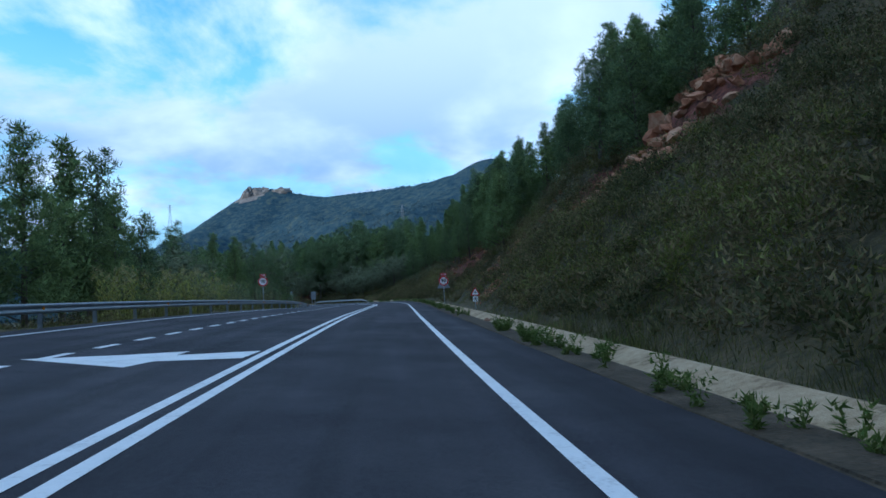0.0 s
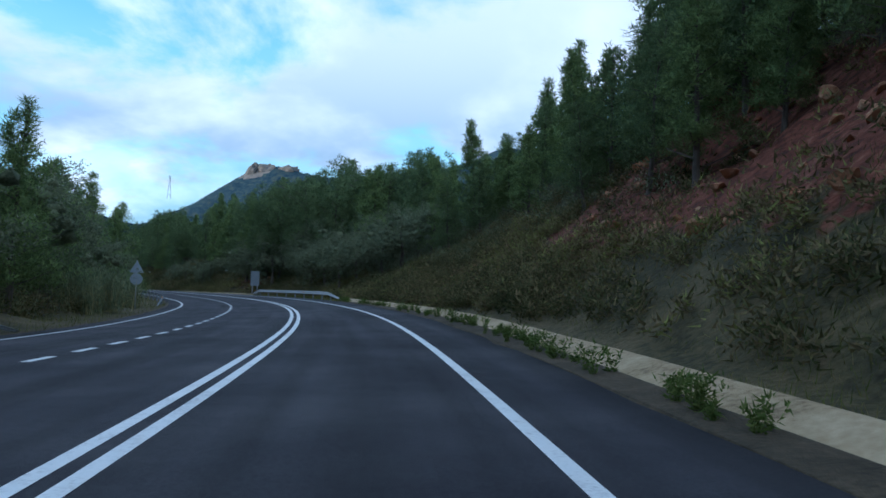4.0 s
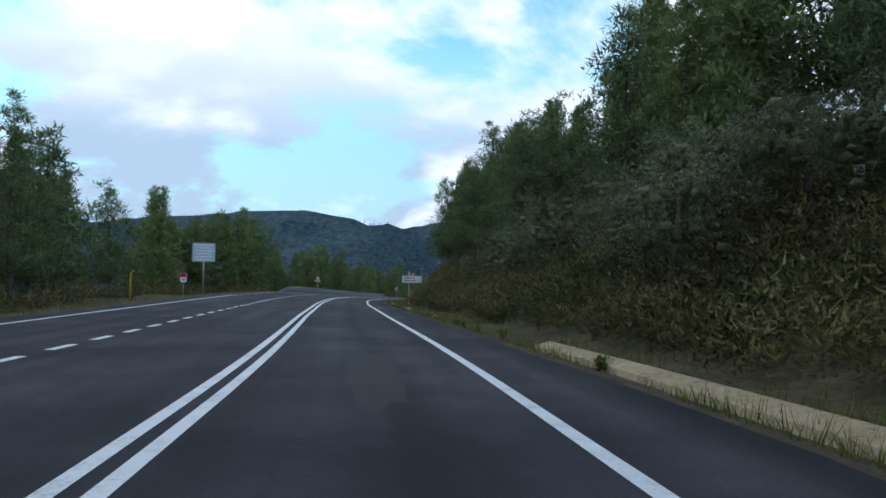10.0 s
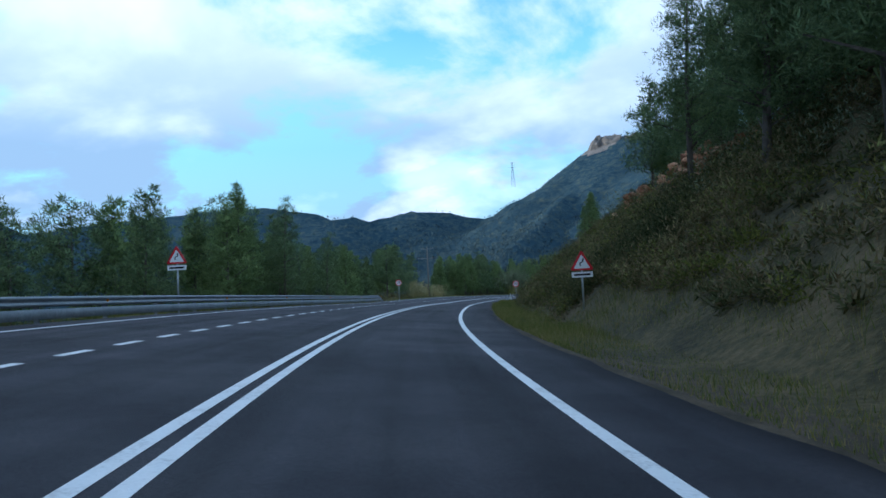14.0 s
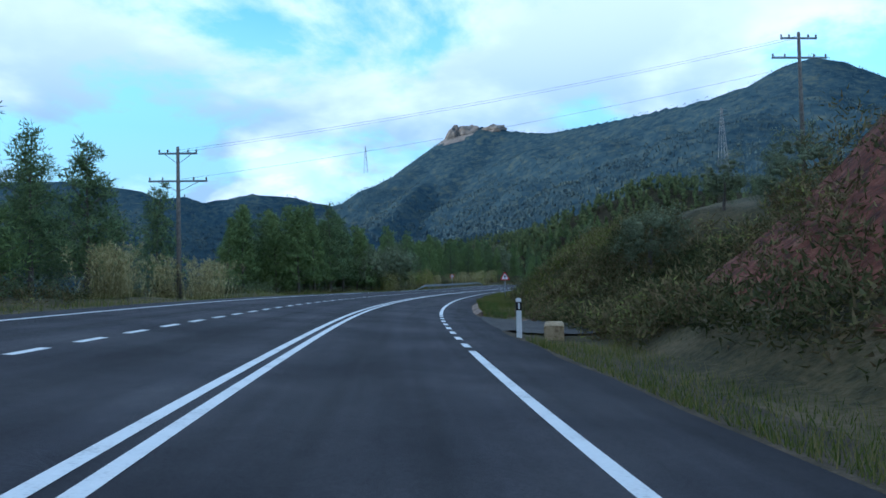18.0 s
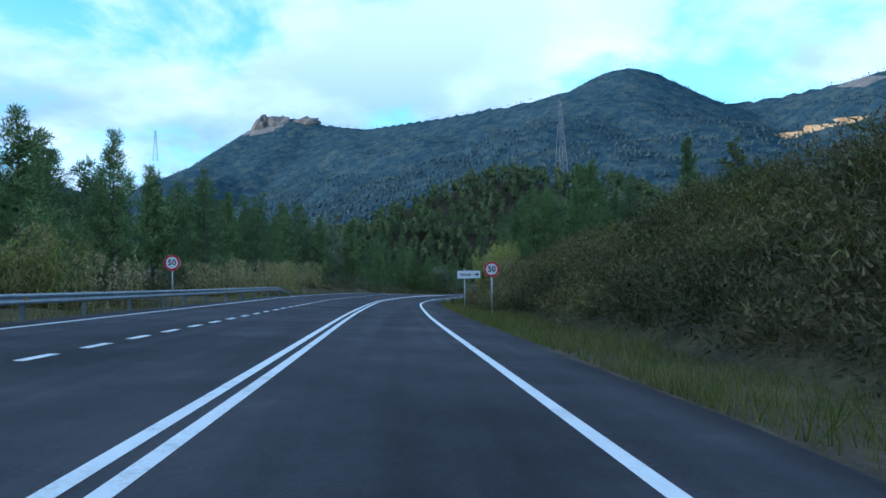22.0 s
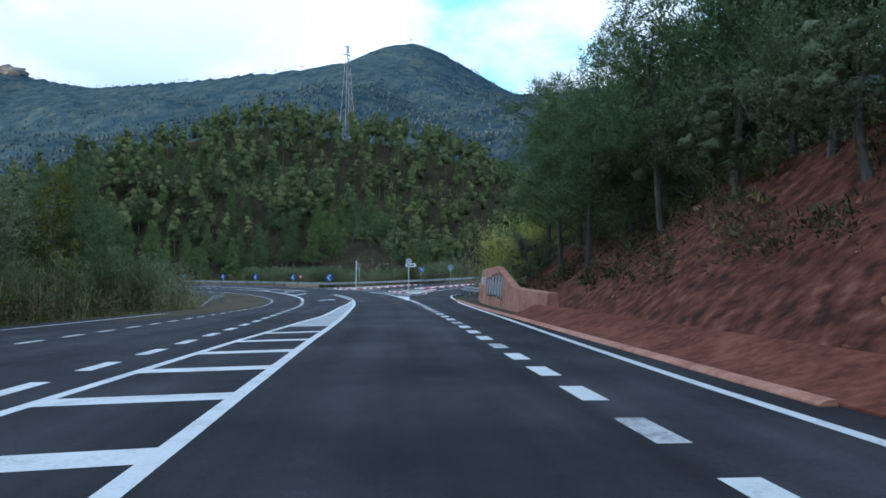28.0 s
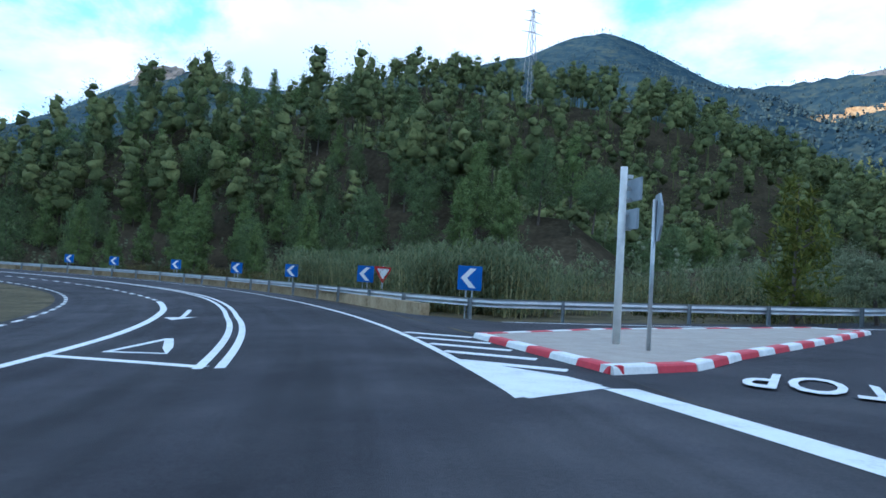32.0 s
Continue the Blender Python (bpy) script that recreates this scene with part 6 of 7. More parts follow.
def make_pine(name, height, spread, seed, mat, lobes=11, leaf=34, bare=0.25, broad=0.5):
    """A Mediterranean pine: bent trunk, long limbs, each ending in an uneven lobe of needle tufts."""
    rng, rr = np.random.default_rng(seed), random.Random(seed)
    tree = new(name)
    lean = (rr.uniform(-.07, .07), rr.uniform(-.07, .07))
    stem = [(lean[0] * z * (1 + .35 * math.sin(0.6 * z + seed)), lean[1] * z * (1 + .3 * math.cos(0.5 * z + seed)), z) for z in np.linspace(-0.4, height * 0.9, 9)]
    bm = tube(stem, (0.014 * height + 0.02) * np.linspace(1, 0.12, 9) ** 1.25, 7)
    centres, radii, hubs = [], [], []
    for k in range(lobes * 7):
        q = 1 - ((k + rr.random()) / (lobes * 7)) ** 0.66
        z = height * (bare + (0.95 - bare) * q)
        i = min(8, int((z + 0.4) / (height * 0.9 + 0.4) * 8))
        sx, sy = stem[i][0], stem[i][1]
        a = rr.uniform(0, 2 * math.pi)
        wide = (math.sin(math.pi * (0.20 + 0.72 * q)) ** 0.8) * broad + ((1.0 - q) ** 0.85) * (1 - broad) + 0.03
        wide *= 0.86 + 0.26 * math.sin(2 * a + 9 * q + seed) * math.cos(17 * q + seed)
        reach = spread * wide * math.sqrt(rr.uniform(0.12, 1.0))
        tip = (sx + reach * math.cos(a), sy + reach * math.sin(a), z + reach * 0.2)
        if k % 5 == 0:
            limb_into(bm, [(sx, sy, z - reach * 0.3), ((sx + tip[0]) / 2, (sy + tip[1]) / 2, z - reach * 0.05), tip], [0.05, 0.035, 0.015])
        centres.append(tip); radii.append(spread * rr.uniform(0.17, 0.30) * (1.1 - 0.5 * q)); hubs.append((sx, sy, z * 0.75 + height * 0.06))
    part("trunk", bm, M_BARK, tree)
    heart = [tuple(Vector(h).lerp(Vector(c), 0.45)) for c, h in zip(centres, hubs)]
    R_ = np.array(radii)
    pieces = [crown_leaves(heart, R_ * 0.9, hubs, 10, 0.26, 0.09, rng, 0.9, 0.4, 0.1, 0.3), crown_leaves(centres, R_ * 1.05, hubs, int(leaf * 3.1), 0.24, 0.045, rng, 0.85, 0.9, 0.12, 0.7)]
    crown = part("crown", crown_mesh("crown", pieces, mat), None, tree)
    pieces = [crown_leaves(heart, R_ * 0.9, hubs, 5, 0.34, 0.16, rng, 0.9, 0.4, 0.1, 0.3), crown_leaves(centres, R_ * 1.05, hubs, int(leaf * 1.45), 0.34, 0.085, rng, 0.85, 0.8, 0.2, 0.6)]
    coarse[crown.data.name] = crown_mesh("crown_far", pieces, mat)
    return tree


def make_oak(height, spread, seed, mat, clumps=60, leaf=40):
    rng, rr = np.random.default_rng(seed), random.Random(seed)
    tree = new("holm_oak")
    stem = [(0.12 * math.sin(z * 1.3 + seed), 0.1 * math.cos(z + seed), z) for z in np.linspace(-0.4, height * 0.6, 6)]
    bm = tube(stem, np.linspace(0.2, 0.07, 6), 7)
    centres, radii = [], []
    for k in range(clumps):
        v = np.array((rr.gauss(0, 1), rr.gauss(0, 1), rr.gauss(0.05, 0.9))); v /= np.linalg.norm(v)
        q = rr.uniform(0.5, 1.05) * (1 + 0.18 * math.sin(3 * math.atan2(v[1], v[0]) + seed))
        centres.append((v[0] * spread * q, v[1] * spread * q, height * 0.50 + v[2] * height * 0.44 * q)); radii.append(spread * rr.uniform(0.16, 0.30))
    part("trunk", bm, M_BARK, tree)
    hub = (0, 0, height * 0.42)
    pieces = [puffs(np.array(centres) * 0.7 + np.array((0, 0, height * 0.15)), np.array(radii) * 0.35, hub, rng, 1, 0.85, 0.25, 0.3), crown_leaves(centres, np.array(radii) * 1.1, hub, int(leaf * 2.6), 0.125, 0.066, rng, 0.85, 0.4, 0.2, 0.1)]
    part("crown", crown_mesh("crown", pieces, mat), None, tree)
    return tree


models = {}
for n in range(4):
    models["pine%d" % n] = make_pine("pine_tree", (9.5, 11.0, 8.5, 10.0)[n], (2.1, 2.3, 2.5, 2.0)[n], 11 + n, M_PINE, (17, 18, 16, 17)[n], 27, (0.12, 0.14, 0.08, 0.12)[n], 0.08)
for n in range(3):
    models["dark%d" % n] = make_pine("tall_pine", (12.0, 13.0, 10.5)[n], (2.8, 3.1, 2.9)[n], 31 + n, M_PINED, (19, 20, 18)[n], 28, (0.14, 0.16, 0.12)[n], 0.25)
for n in range(2):
    models["flat%d" % n] = make_pine("broad_pine", (11.0, 9.5)[n], (3.3, 3.5)[n], 51 + n, M_PINED, (16, 15)[n], 38, 0.30, 0.8)
for n in range(3):
    models["oak%d" % n] = make_oak((6.5, 7.5, 5.0)[n], (3.0, 3.4, 2.4)[n], 71 + n, M_OAK, (60, 68, 48)[n], 44)
models["light0"] = make_pine("young_pine", 6.0, 1.6, 91, M_BRIGHT, 6, 22, 0.08, 0.35)
LABELS = {"pine": ("slender green Aleppo pine with open needle tufts", "pine"), "dark": ("tall dark pine with a dense crown", "pine"), "flat": ("pine with a broad open crown and bare lower trunk", "pine"),
          "oak": ("dense rounded holm oak with grey-green leaves", "oak"), "light": ("young yellow-green pine beside the road", "pine")}
MODEL_H = {"pine0": 9.5, "pine1": 11, "pine2": 8.5, "pine3": 10, "dark0": 12, "dark1": 13, "dark2": 10.5, "flat0": 11, "flat1": 9.5, "oak0": 6.5, "oak1": 7.5, "oak2": 5, "light0": 6}
planted = []
used = set()


def plant(kind, s, d, h, turn=0.0, group="", world=None):
    """Plants a copy of a model scaled to height h."""
    k = h / MODEL_H[kind]
    p = land(s, d) if world is None else np.array(world)
    m = pose(*(p - np.array((0, 0, 0.1))), 0, 0, turn) @ Matrix.Diagonal((k * 1.05, k * 1.05, k, 1))
    if kind not in used:
        used.add(kind)
        ob = models[kind]
        ob.matrix_basis = m
    else:
        src = models[kind]
        back = world is not None or abs(d) > 16.0
        ob = new(src.name)
        for c in src.children:
            q = new(c.name.split(".")[0], coarse.get(c.data.name, c.data) if back else c.data)
            q.parent = ob
        ob.matrix_basis = m
    lab, cat = LABELS[kind.rstrip("0123456789")]
    tagged(ob, lab, cat, group or "trees along the road")
    planted.append((p[0], p[1], h))
    return ob


def wood(s0, s1, d0, d1, count, kinds, h0, h1, gap, seed, tall_out=0.0):
    rr = random.Random(seed)
    mine = []
    for _ in range(count * 14):
        if len(mine) >= count:
            break
        s, d = rr.uniform(s0, s1), rr.uniform(d0, d1)
        if any((s - a) ** 2 + (d - b) ** 2 < gap * gap for a, b in mine):
            continue
        mine.append((s, d))
        plant(rr.choice(kinds), s, d, rr.uniform(h0, h1) * (1.35 if d < 0 else 1.1), rr.uniform(0, 360))


PI, DK, FL, OK = ["pine0", "pine1", "pine2", "pine3"], ["dark0", "dark1", "dark2"], ["flat0", "flat1"], ["oak0", "oak1", "oak2"]
# right-hand slope
wood(34, 62, 19, 27, 12, DK + PI, 8, 11, 3.0, 1)
wood(42, 84, 23, 36, 14, DK + PI, 8, 11, 3.4, 102)
wood(60, 112, 15.5, 27, 29, DK + PI, 6.5, 10, 2.8, 2)
wood(62, 112, 13.0, 19, 18, DK + PI, 5.5, 8, 2.6, 201)
wood(-25, 34, 27, 40, 12, DK + PI, 8, 10, 3.6, 3)
wood(100, 150, 14.5, 27, 30, PI + DK, 7, 10.5, 2.8, 4)
wood(138, 152, 12.5, 18, 6, OK, 4.5, 6.5, 2.6, 41)
wood(150, 196, 11.0, 17, 20, OK, 5.0, 7.5, 3.0, 5)
wood(150, 176, 15, 27, 12, FL + DK + PI, 10, 12.5, 3.4, 6)
plant("flat0", 187, 12.4, 13.5, 60)
plant("dark1", 191, 13.6, 13.0, 200)
for s, d, h, k in ((184, 13.2, 16.0, "flat1"), (180, 14.6, 16.5, "dark0"), (195, 13.0, 14.5, "pine1"), (176, 14.0, 15.5, "flat0"), (188, 15.5, 16.0, "pine2")):
    plant(k, s, d, h, 41 * s)
wood(174, 200, 14.5, 27, 13, FL + DK, 11, 14.5, 3.6, 61)
wood(194, 236, 14.3, 27, 20, PI + DK, 10, 13, 3.2, 7)
wood(236, 270, 12.5, 27, 17, PI + DK, 8, 11.5, 3.2, 8)
wood(270, 302, 12.6, 20, 16, DK + ["oak1"], 9, 13, 2.6, 9)
wood(266, 302, 19, 27, 9, DK, 10, 13, 3.2, 91)
wood(300, 316, 15.2, 24, 10, DK, 10, 13, 2.6, 10)
wood(316, 324, 18, 27, 3, DK + PI, 5.5, 8, 3.5, 101)
wood(322, 365, 18, 27, 4, PI, 4, 6.5, 4, 11)
wood(360, 372, 13, 19, 3, PI, 4.5, 6.0, 3, 12)
wood(392, 402, 13, 20, 4, ["oak0", "oak2"], 2.4, 3.6, 3, 13)
wood(455, 520, 14, 26, 12, PI + ["light0", "oak2", "oak1", "oak0"], 3.0, 4.4, 4, 14)
wood(528, 548, 12.5, 20, 8, PI, 6.2, 8.0, 3.0, 15)
wood(548, 558, 13, 22, 4, PI + ["light0"], 4, 5.5, 3.2, 151)
wood(558, 600, 14, 27, 14, DK + PI + ["oak1"], 5.5, 7.5, 3.4, 16)
wood(600, 632, 12.5, 22, 15, DK + ["oak1"], 6.5, 9, 2.6, 17)
plant("dark2", 633, 12.2, 9.5, 40)
for s, d, h, k in ((631, 10.6, 10.5, "flat0"), (626, 10.4, 10.5, "dark1"), (636, 11.2, 11.0, "pine1"), (621, 11.6, 9.5, "flat1"), (616, 11.8, 5.2, "oak1"), (610, 11.4, 4.6, "oak0"), (604, 11.6, 4.8, "oak2"), (599, 11.2, 4.4, "oak1"), (634.5, 9.6, 3.4, "oak2")):
    plant(k, s, d, h, 53 * s)
plant("dark0", 629, 13.5, 10, 140)
wood(632, 644, 14, 26, 6, PI + ["oak0"], 5, 7, 3.0, 18)
wood(326, 344, 18.2, 25, 8, DK, 6.5, 9, 2.6, 401)
wood(238, 262, 12.5, 19, 8, DK + FL, 8, 10, 2.8, 402)
wood(204, 232, 9.6, 13.5, 9, OK, 2.8, 4.2, 2.2, 701)
plant("pine1", 547, 13.4, 8.8, 10)
plant("flat1", 553, 13.2, 8.4, 80)
plant("dark1", 551, 15.0, 9.0, 200)
wood(598, 630, 12.2, 17, 9, DK + FL, 9, 11.5, 2.8, 403)
# left-hand side
plant("dark1", 84, -14.5, 9.5, 15)
plant("flat0", 90, -13.8, 8.5, 75)
plant("pine1", 78, -16, 9.0, 130)
for s, d, h, k in ((30, -15.5, 11.5, "pine0"), (38, -17.5, 12.5, "pine3"), (40, -15.2, 9.0, "pine1"), (24, -19, 12.5, "dark0"), (21, -14.5, 13.5, "dark1"), (26, -16.2, 12.0, "pine1"), (44, -18.6, 13, "dark0"), (48, -16.6, 8.5, "dark2"), (52, -21, 11, "pine2"), (56, -17, 7.5, "oak1"), (34, -22, 11, "dark2"), (62, -19, 9.5, "dark1")):
    plant(k, s, d, h, 37 * s)
wood(58, 96, -27, -16, 10, PI + DK + ["oak0"], 5.0, 7.5, 4.0, 21)
wood(96, 140, -24, -12, 20, PI + ["oak0", "oak1", "dark2"], 5.5, 8.5, 3.2, 22)
wood(140, 170, -26, -12.5, 14, DK + PI, 8, 10.5, 3.2, 23)
wood(170, 187, -26, -12.5, 9, DK + PI, 7.8, 9.6, 3.0, 231)
wood(187, 216, -26, -12.5, 16, DK + PI, 9.8, 12.5, 3.0, 232)
wood(216, 262, -27, -14, 17, DK + PI, 7.0, 9.2, 3.4, 24)
wood(258, 276, -27, -17, 5, PI + ["oak1"], 4, 5.5, 3.4, 25)
wood(277, 299, -25, -14.0, 22, PI + DK + FL, 7.5, 9, 2.8, 251)
wood(300, 326, -27, -16, 7, PI + DK, 6.5, 8, 3.2, 252)
wood(326, 352, -27, -14.5, 17, DK + FL + PI, 6.8, 8.8, 2.8, 26)
wood(350, 366, -27, -15, 7, DK + PI, 6, 7, 3.2, 261)
wood(366, 400, -27, -15, 10, FL + DK + PI, 5.5, 7.5, 3.4, 27)
wood(400, 470, -27, -19, 12, PI + DK + ["oak0"], 6.0, 9.0, 3.6, 28)
wood(438, 468, -23.5, -15.5, 20, DK + PI, 7.5, 9.2, 2.4, 281)
plant("oak1", 477, -14.5, 5.6, 30)
wood(461, 479, -19, -13.2, 11, DK + ["oak1"], 5.4, 6.4, 2.3, 282)
plant("oak0", 480, -17.5, 5.0, 130)
wood(470, 530, -25, -14.5, 22, PI + DK, 6.5, 8.6, 2.8, 29)
wood(528, 560, -26, -15.2, 24, PI + DK, 6.2, 8.4, 2.4, 30)
wood(556, 600, -27, -15, 12, PI + DK + ["oak2"], 6.5, 9.5, 3.2, 31)
wood(600, 632, -27, -15, 8, PI + DK + ["light0"], 6, 9, 3.6, 311)
wood(630, 657, -27, -14.5, 16, PI + DK, 4.5, 6.8, 2.8, 32)
# beyond the junction
plant("light0", 699.5, 21.4, 6.6, 20)
for n, (s, d, h) in enumerate([(699, 25, 3.6), (703, 30, 4.0), (706, 35, 4.2), (709, 29, 3.2), (716, 17.5, 3.4), (712, 21, 2.6)]):
    plant(OK[n % 3], s, d, h, 50 * n)


def far_tree(x, y, kind, h, turn, group):
    z = float(far_height(np.array([x]), np.array([y]))[0])
    plant(kind, 0, 0, h, turn, group, (x, y, z))


rr = random.Random(77)
spots = []
while len(spots) < 150:
    x, y = rr.uniform(-215, 20), rr.uniform(722, 815)
    s_, d_ = to_road(np.array([x]), np.array([y]))
    if not 20 < float(d_[0]) < 75 or any((x - a) ** 2 + (y - b) ** 2 < 26 for a, b in spots):
        continue
    spots.append((x, y))
    far_tree(x, y, rr.choice(PI + DK + DK + FL), rr.uniform(8.0, 11.5), rr.uniform(0, 360), "pines on the hill")


def scatter_far(name, boxes, lobes, mat, label, seed, clear=26, level=1):
    """Woods too many to count: crowns of loose leaf tufts on trunks, all in one mesh."""
    rng = np.random.default_rng(seed)
    pieces = []
    for x0, x1, y0, y1, count, h0, h1, k, lf in boxes:
        x, y = rng.uniform(x0, x1, count), rng.uniform(y0, y1, count)
        s, d = to_road(x, y)
        ok = np.abs(d) > clear
        x, y = x[ok], y[ok]
        z = far_height(x, y)
        h = rng.uniform(h0, h1, len(x))
        if not len(x):
            continue
        h = h * np.clip(1.2 - z / 260, 0.38, 1)
        for n_ in range(lobes):
            t = 0.40 + 0.54 * (n_ + 0.5) / lobes
            c = np.stack([x + rng.normal(size=len(x)) * h * 0.10 * (1.1 - t), y + rng.normal(size=len(x)) * h * 0.10 * (1.1 - t), z + h * t], 1)
            rad, hub = h * 0.24 * math.sqrt(1 - ((t - 0.52) / 0.52) ** 2), np.stack([x, y, z + h * 0.45], 1)
            pieces.append(puffs(c, rad * (0.40 if k else 0.85), hub, rng, level, 0.85, 0.3, 0.5))
            if k:
                pieces.append(crown_leaves(c, rad * 1.05, hub, k, lf, lf * 0.5, rng, 0.9, 0.4, 0.4, 0.3))
        w = h * 0.014
        base = np.stack([np.stack([x - w, y, z - 0.3], 1), np.stack([x + w, y, z - 0.3], 1), np.stack([x, y, z + h * 0.6], 1)], 1).reshape(-1, 3)
        pieces.append((base, np.arange(len(base)).reshape(-1, 3), np.tile((0.0, -1.0, 0.0), (len(base), 1))))
    ob = new(name, crown_mesh(name, pieces, mat))
    tagged(ob, label, "forest", kind="stuff")
    return ob


scatter_far("hill_forest", [(-230, 40, 735, 860, 1250, 9.5, 14, 46, 0.44), (-260, 90, 850, 980, 560, 7, 10, 9, 0.7), (-340, -200, 740, 960, 400, 7, 10, 9, 0.7), (30, 330, 720, 980, 1300, 7, 10.5, 12, 0.7), (20, 120, 640, 760, 190, 7, 10, 10, 0.45)], 5, M_HILL, "green pine forest covering the hill", 5, 34)
scatter_far("mountain_forest", [(-900, 650, 980, 1480, 12500, 5, 9, 0, 2.0), (-850, 0, 1480, 1800, 4500, 5, 9, 0, 2.0), (-700, 450, 940, 1180, 3600, 6, 10, 0, 1.8), (-1700, -700, 1100, 1600, 1400, 9, 14, 0, 3.0), (-460, -190, 540, 1000, 700, 7, 10, 3, 0.9)], 2, M_FAR_HAZED, "distant pine woods on the mountain slopes", 6, 60, 0)
scatter_far("hill_foot_shrubs", [(-215, 70, 690, 770, 1500, 1.2, 3.2, 8, 0.22)], 3, M_OAK, "shrubs and saplings at the foot of the wooded hill", 8, 17)


CLEAR = ((295, 307, 7, 9.4, 1.0), (37, 47, 6, 10.0, 0.85), (84, 107, 11, 20, 0.8), (53, 61, 8, 13.5, 0.85), (24, 48, 15.0, 22, 0.95), (372, 388, 9.4, 15, 0.8), (112, 134, 9.5, 13, 0.4), (186, 199, 10, 12.8, 0.5), (306, 338, 15.5, 18.5, 0.7), (264, 280, 8.5, 12.5, 0.35), (436.5, 455, 8.6, 12.6, 1.0), (44, 56, 6, 9.5, 0.55), (566, 634, 7, 12.5, 0.3), (56, 76, 5.5, 9.2, 0.45))


def bushes(name, spec, mat, label, seed, category="shrubs"):
    """spec: rows of s0, s1, d0, d1, count, r0, r1, leaves each, leaf size."""
    rng = np.random.default_rng(seed)
    pieces = []
    for s0, s1, d0, d1, count, r0, r1, k, lf in spec:
        s, d = rng.uniform(s0, s1, count), rng.uniform(d0, d1, count)
        keep = (wob(s, d, 5.5, seed) + 0.35 * rng.normal(size=count) > -0.95)
        for c0, c1, c2, c3, share in CLEAR:
            keep &= ~((s > c0) & (s < c1) & (d > c2) & (d < c3) & (rng.random(count) < share))
        s, d = s[keep], d[keep]
        r = rng.uniform(r0, r1, len(s)) * (0.8 + 0.4 * rng.random(len(s))) * (1 + 0.35 * wob(s, d, 4.0, seed + 3))
        p = land(s, d)
        p[:, 2] += r * 0.45
        low = p - np.array((0, 0, 0.5)) * r[:, None]
        p2 = p + rng.normal(size=p.shape) * (r * 0.6)[:, None] * np.array((1, 1, 0.4))
        pieces.append(crown_leaves(p, r, low, int(k * 1.5), lf * 0.95, lf * 0.30, rng, 0.72, 0.8, 0.15, 0.5))
        pieces.append(crown_leaves(p2, r * 0.7, low, max(8, int(k * 0.7)), lf * 0.95, lf * 0.28, rng, 0.9, 0.8, 0.15, 0.6))
    ob = new(name, crown_mesh(name, pieces, mat))
    tagged(ob, label, category, kind="stuff")
    return ob


bushes("slope_scrub", [(28, 90, 22, 38, 700, 0.5, 1.2, 34, 0.22), (96, 150, 7.6, 14, 1300, 0.4, 1.0, 34, 0.20), (194, 240, 7.8, 15, 1300, 0.5, 1.15, 36, 0.20), (505, 532, 8.0, 15, 700, 0.5, 1.1, 36, 0.20), (456, 505, 8.4, 14, 700, 0.5, 1.1, 34, 0.20), (404, 434, 8.4, 14, 600, 0.4, 1.0, 34, 0.20), (-15, 62, 12.5, 23, 170, 0.9, 1.7, 130, 0.19), (230, 264, 7.8, 18, 1300, 0.4, 1.05, 36, 0.20), (296, 322, 8.6, 16, 900, 0.4, 1.0, 34, 0.19), (384, 404, 7.8, 15, 800, 0.35, 0.9, 36, 0.20), (356, 384, 8.0, 14, 500, 0.35, 0.9, 36, 0.20), (-20, 60, 8.0, 24, 3300, 0.35, 1.05, 36, 0.20), (60, 150, 7.8, 20, 2700, 0.30, 0.9, 34, 0.19), (150, 262, 8.2, 17, 2200, 0.3, 0.9, 34, 0.19), (262, 300, 9, 16, 560, 0.3, 0.8, 34, 0.20), (300, 372, 7.6, 19, 2000, 0.3, 0.95, 34, 0.19),
                       (372, 440, 8.4, 16, 700, 0.35, 0.85, 36, 0.20), (440, 530, 8.2, 16, 1800, 0.4, 1.0, 34, 0.19), (505, 540, 8.0, 16, 1400, 0.4, 1.0, 36, 0.20), (530, 566, 7.8, 16, 1300, 0.4, 1.0, 36, 0.20), (566, 640, 8.6, 17, 700, 0.3, 0.8, 36, 0.19)], M_SHRUB, "dark rosemary and mastic scrub covering the cut slopes", 21)
bushes("bright_shrubs", [(-15, 60, 8.6, 22, 430, 0.4, 1.1, 60, 0.15), (300, 345, 8, 17, 300, 0.4, 0.95, 46, 0.16), (404, 425, 8.5, 14, 90, 0.5, 1.1, 70, 0.16), (436, 520, 10, 15, 260, 0.5, 1.2, 70, 0.16), (270, 300, 8.5, 12.5, 60, 0.4, 0.9, 60, 0.16), (-10, 130, 9, 16, 110, 0.3, 0.8, 50, 0.15), (535, 560, 8, 12, 50, 0.5, 1.0, 70, 0.17)], M_BRIGHT, "yellow-green broom and bramble bushes on the bank", 22)
bushes("left_scrub", [(-40, 110, -20, -11.5, 520, 0.5, 1.1, 40, 0.22), (96, 300, -22, -11, 1100, 0.45, 1.1, 38, 0.22), (300, 470, -26, -13.5, 800, 0.4, 1.0, 36, 0.22), (470, 640, -22, -12, 1100, 0.45, 1.1, 40, 0.22)], M_SHRUB, "dark undergrowth below the roadside pines", 23)
bushes("junction_scrub", [(700, 770, 18, 46, 700, 0.5, 1.3, 40, 0.26), (640, 660, 13, 30, 160, 0.5, 1.2, 46, 0.24)], M_SHRUB, "scrub beyond the junction's guardrail", 24)


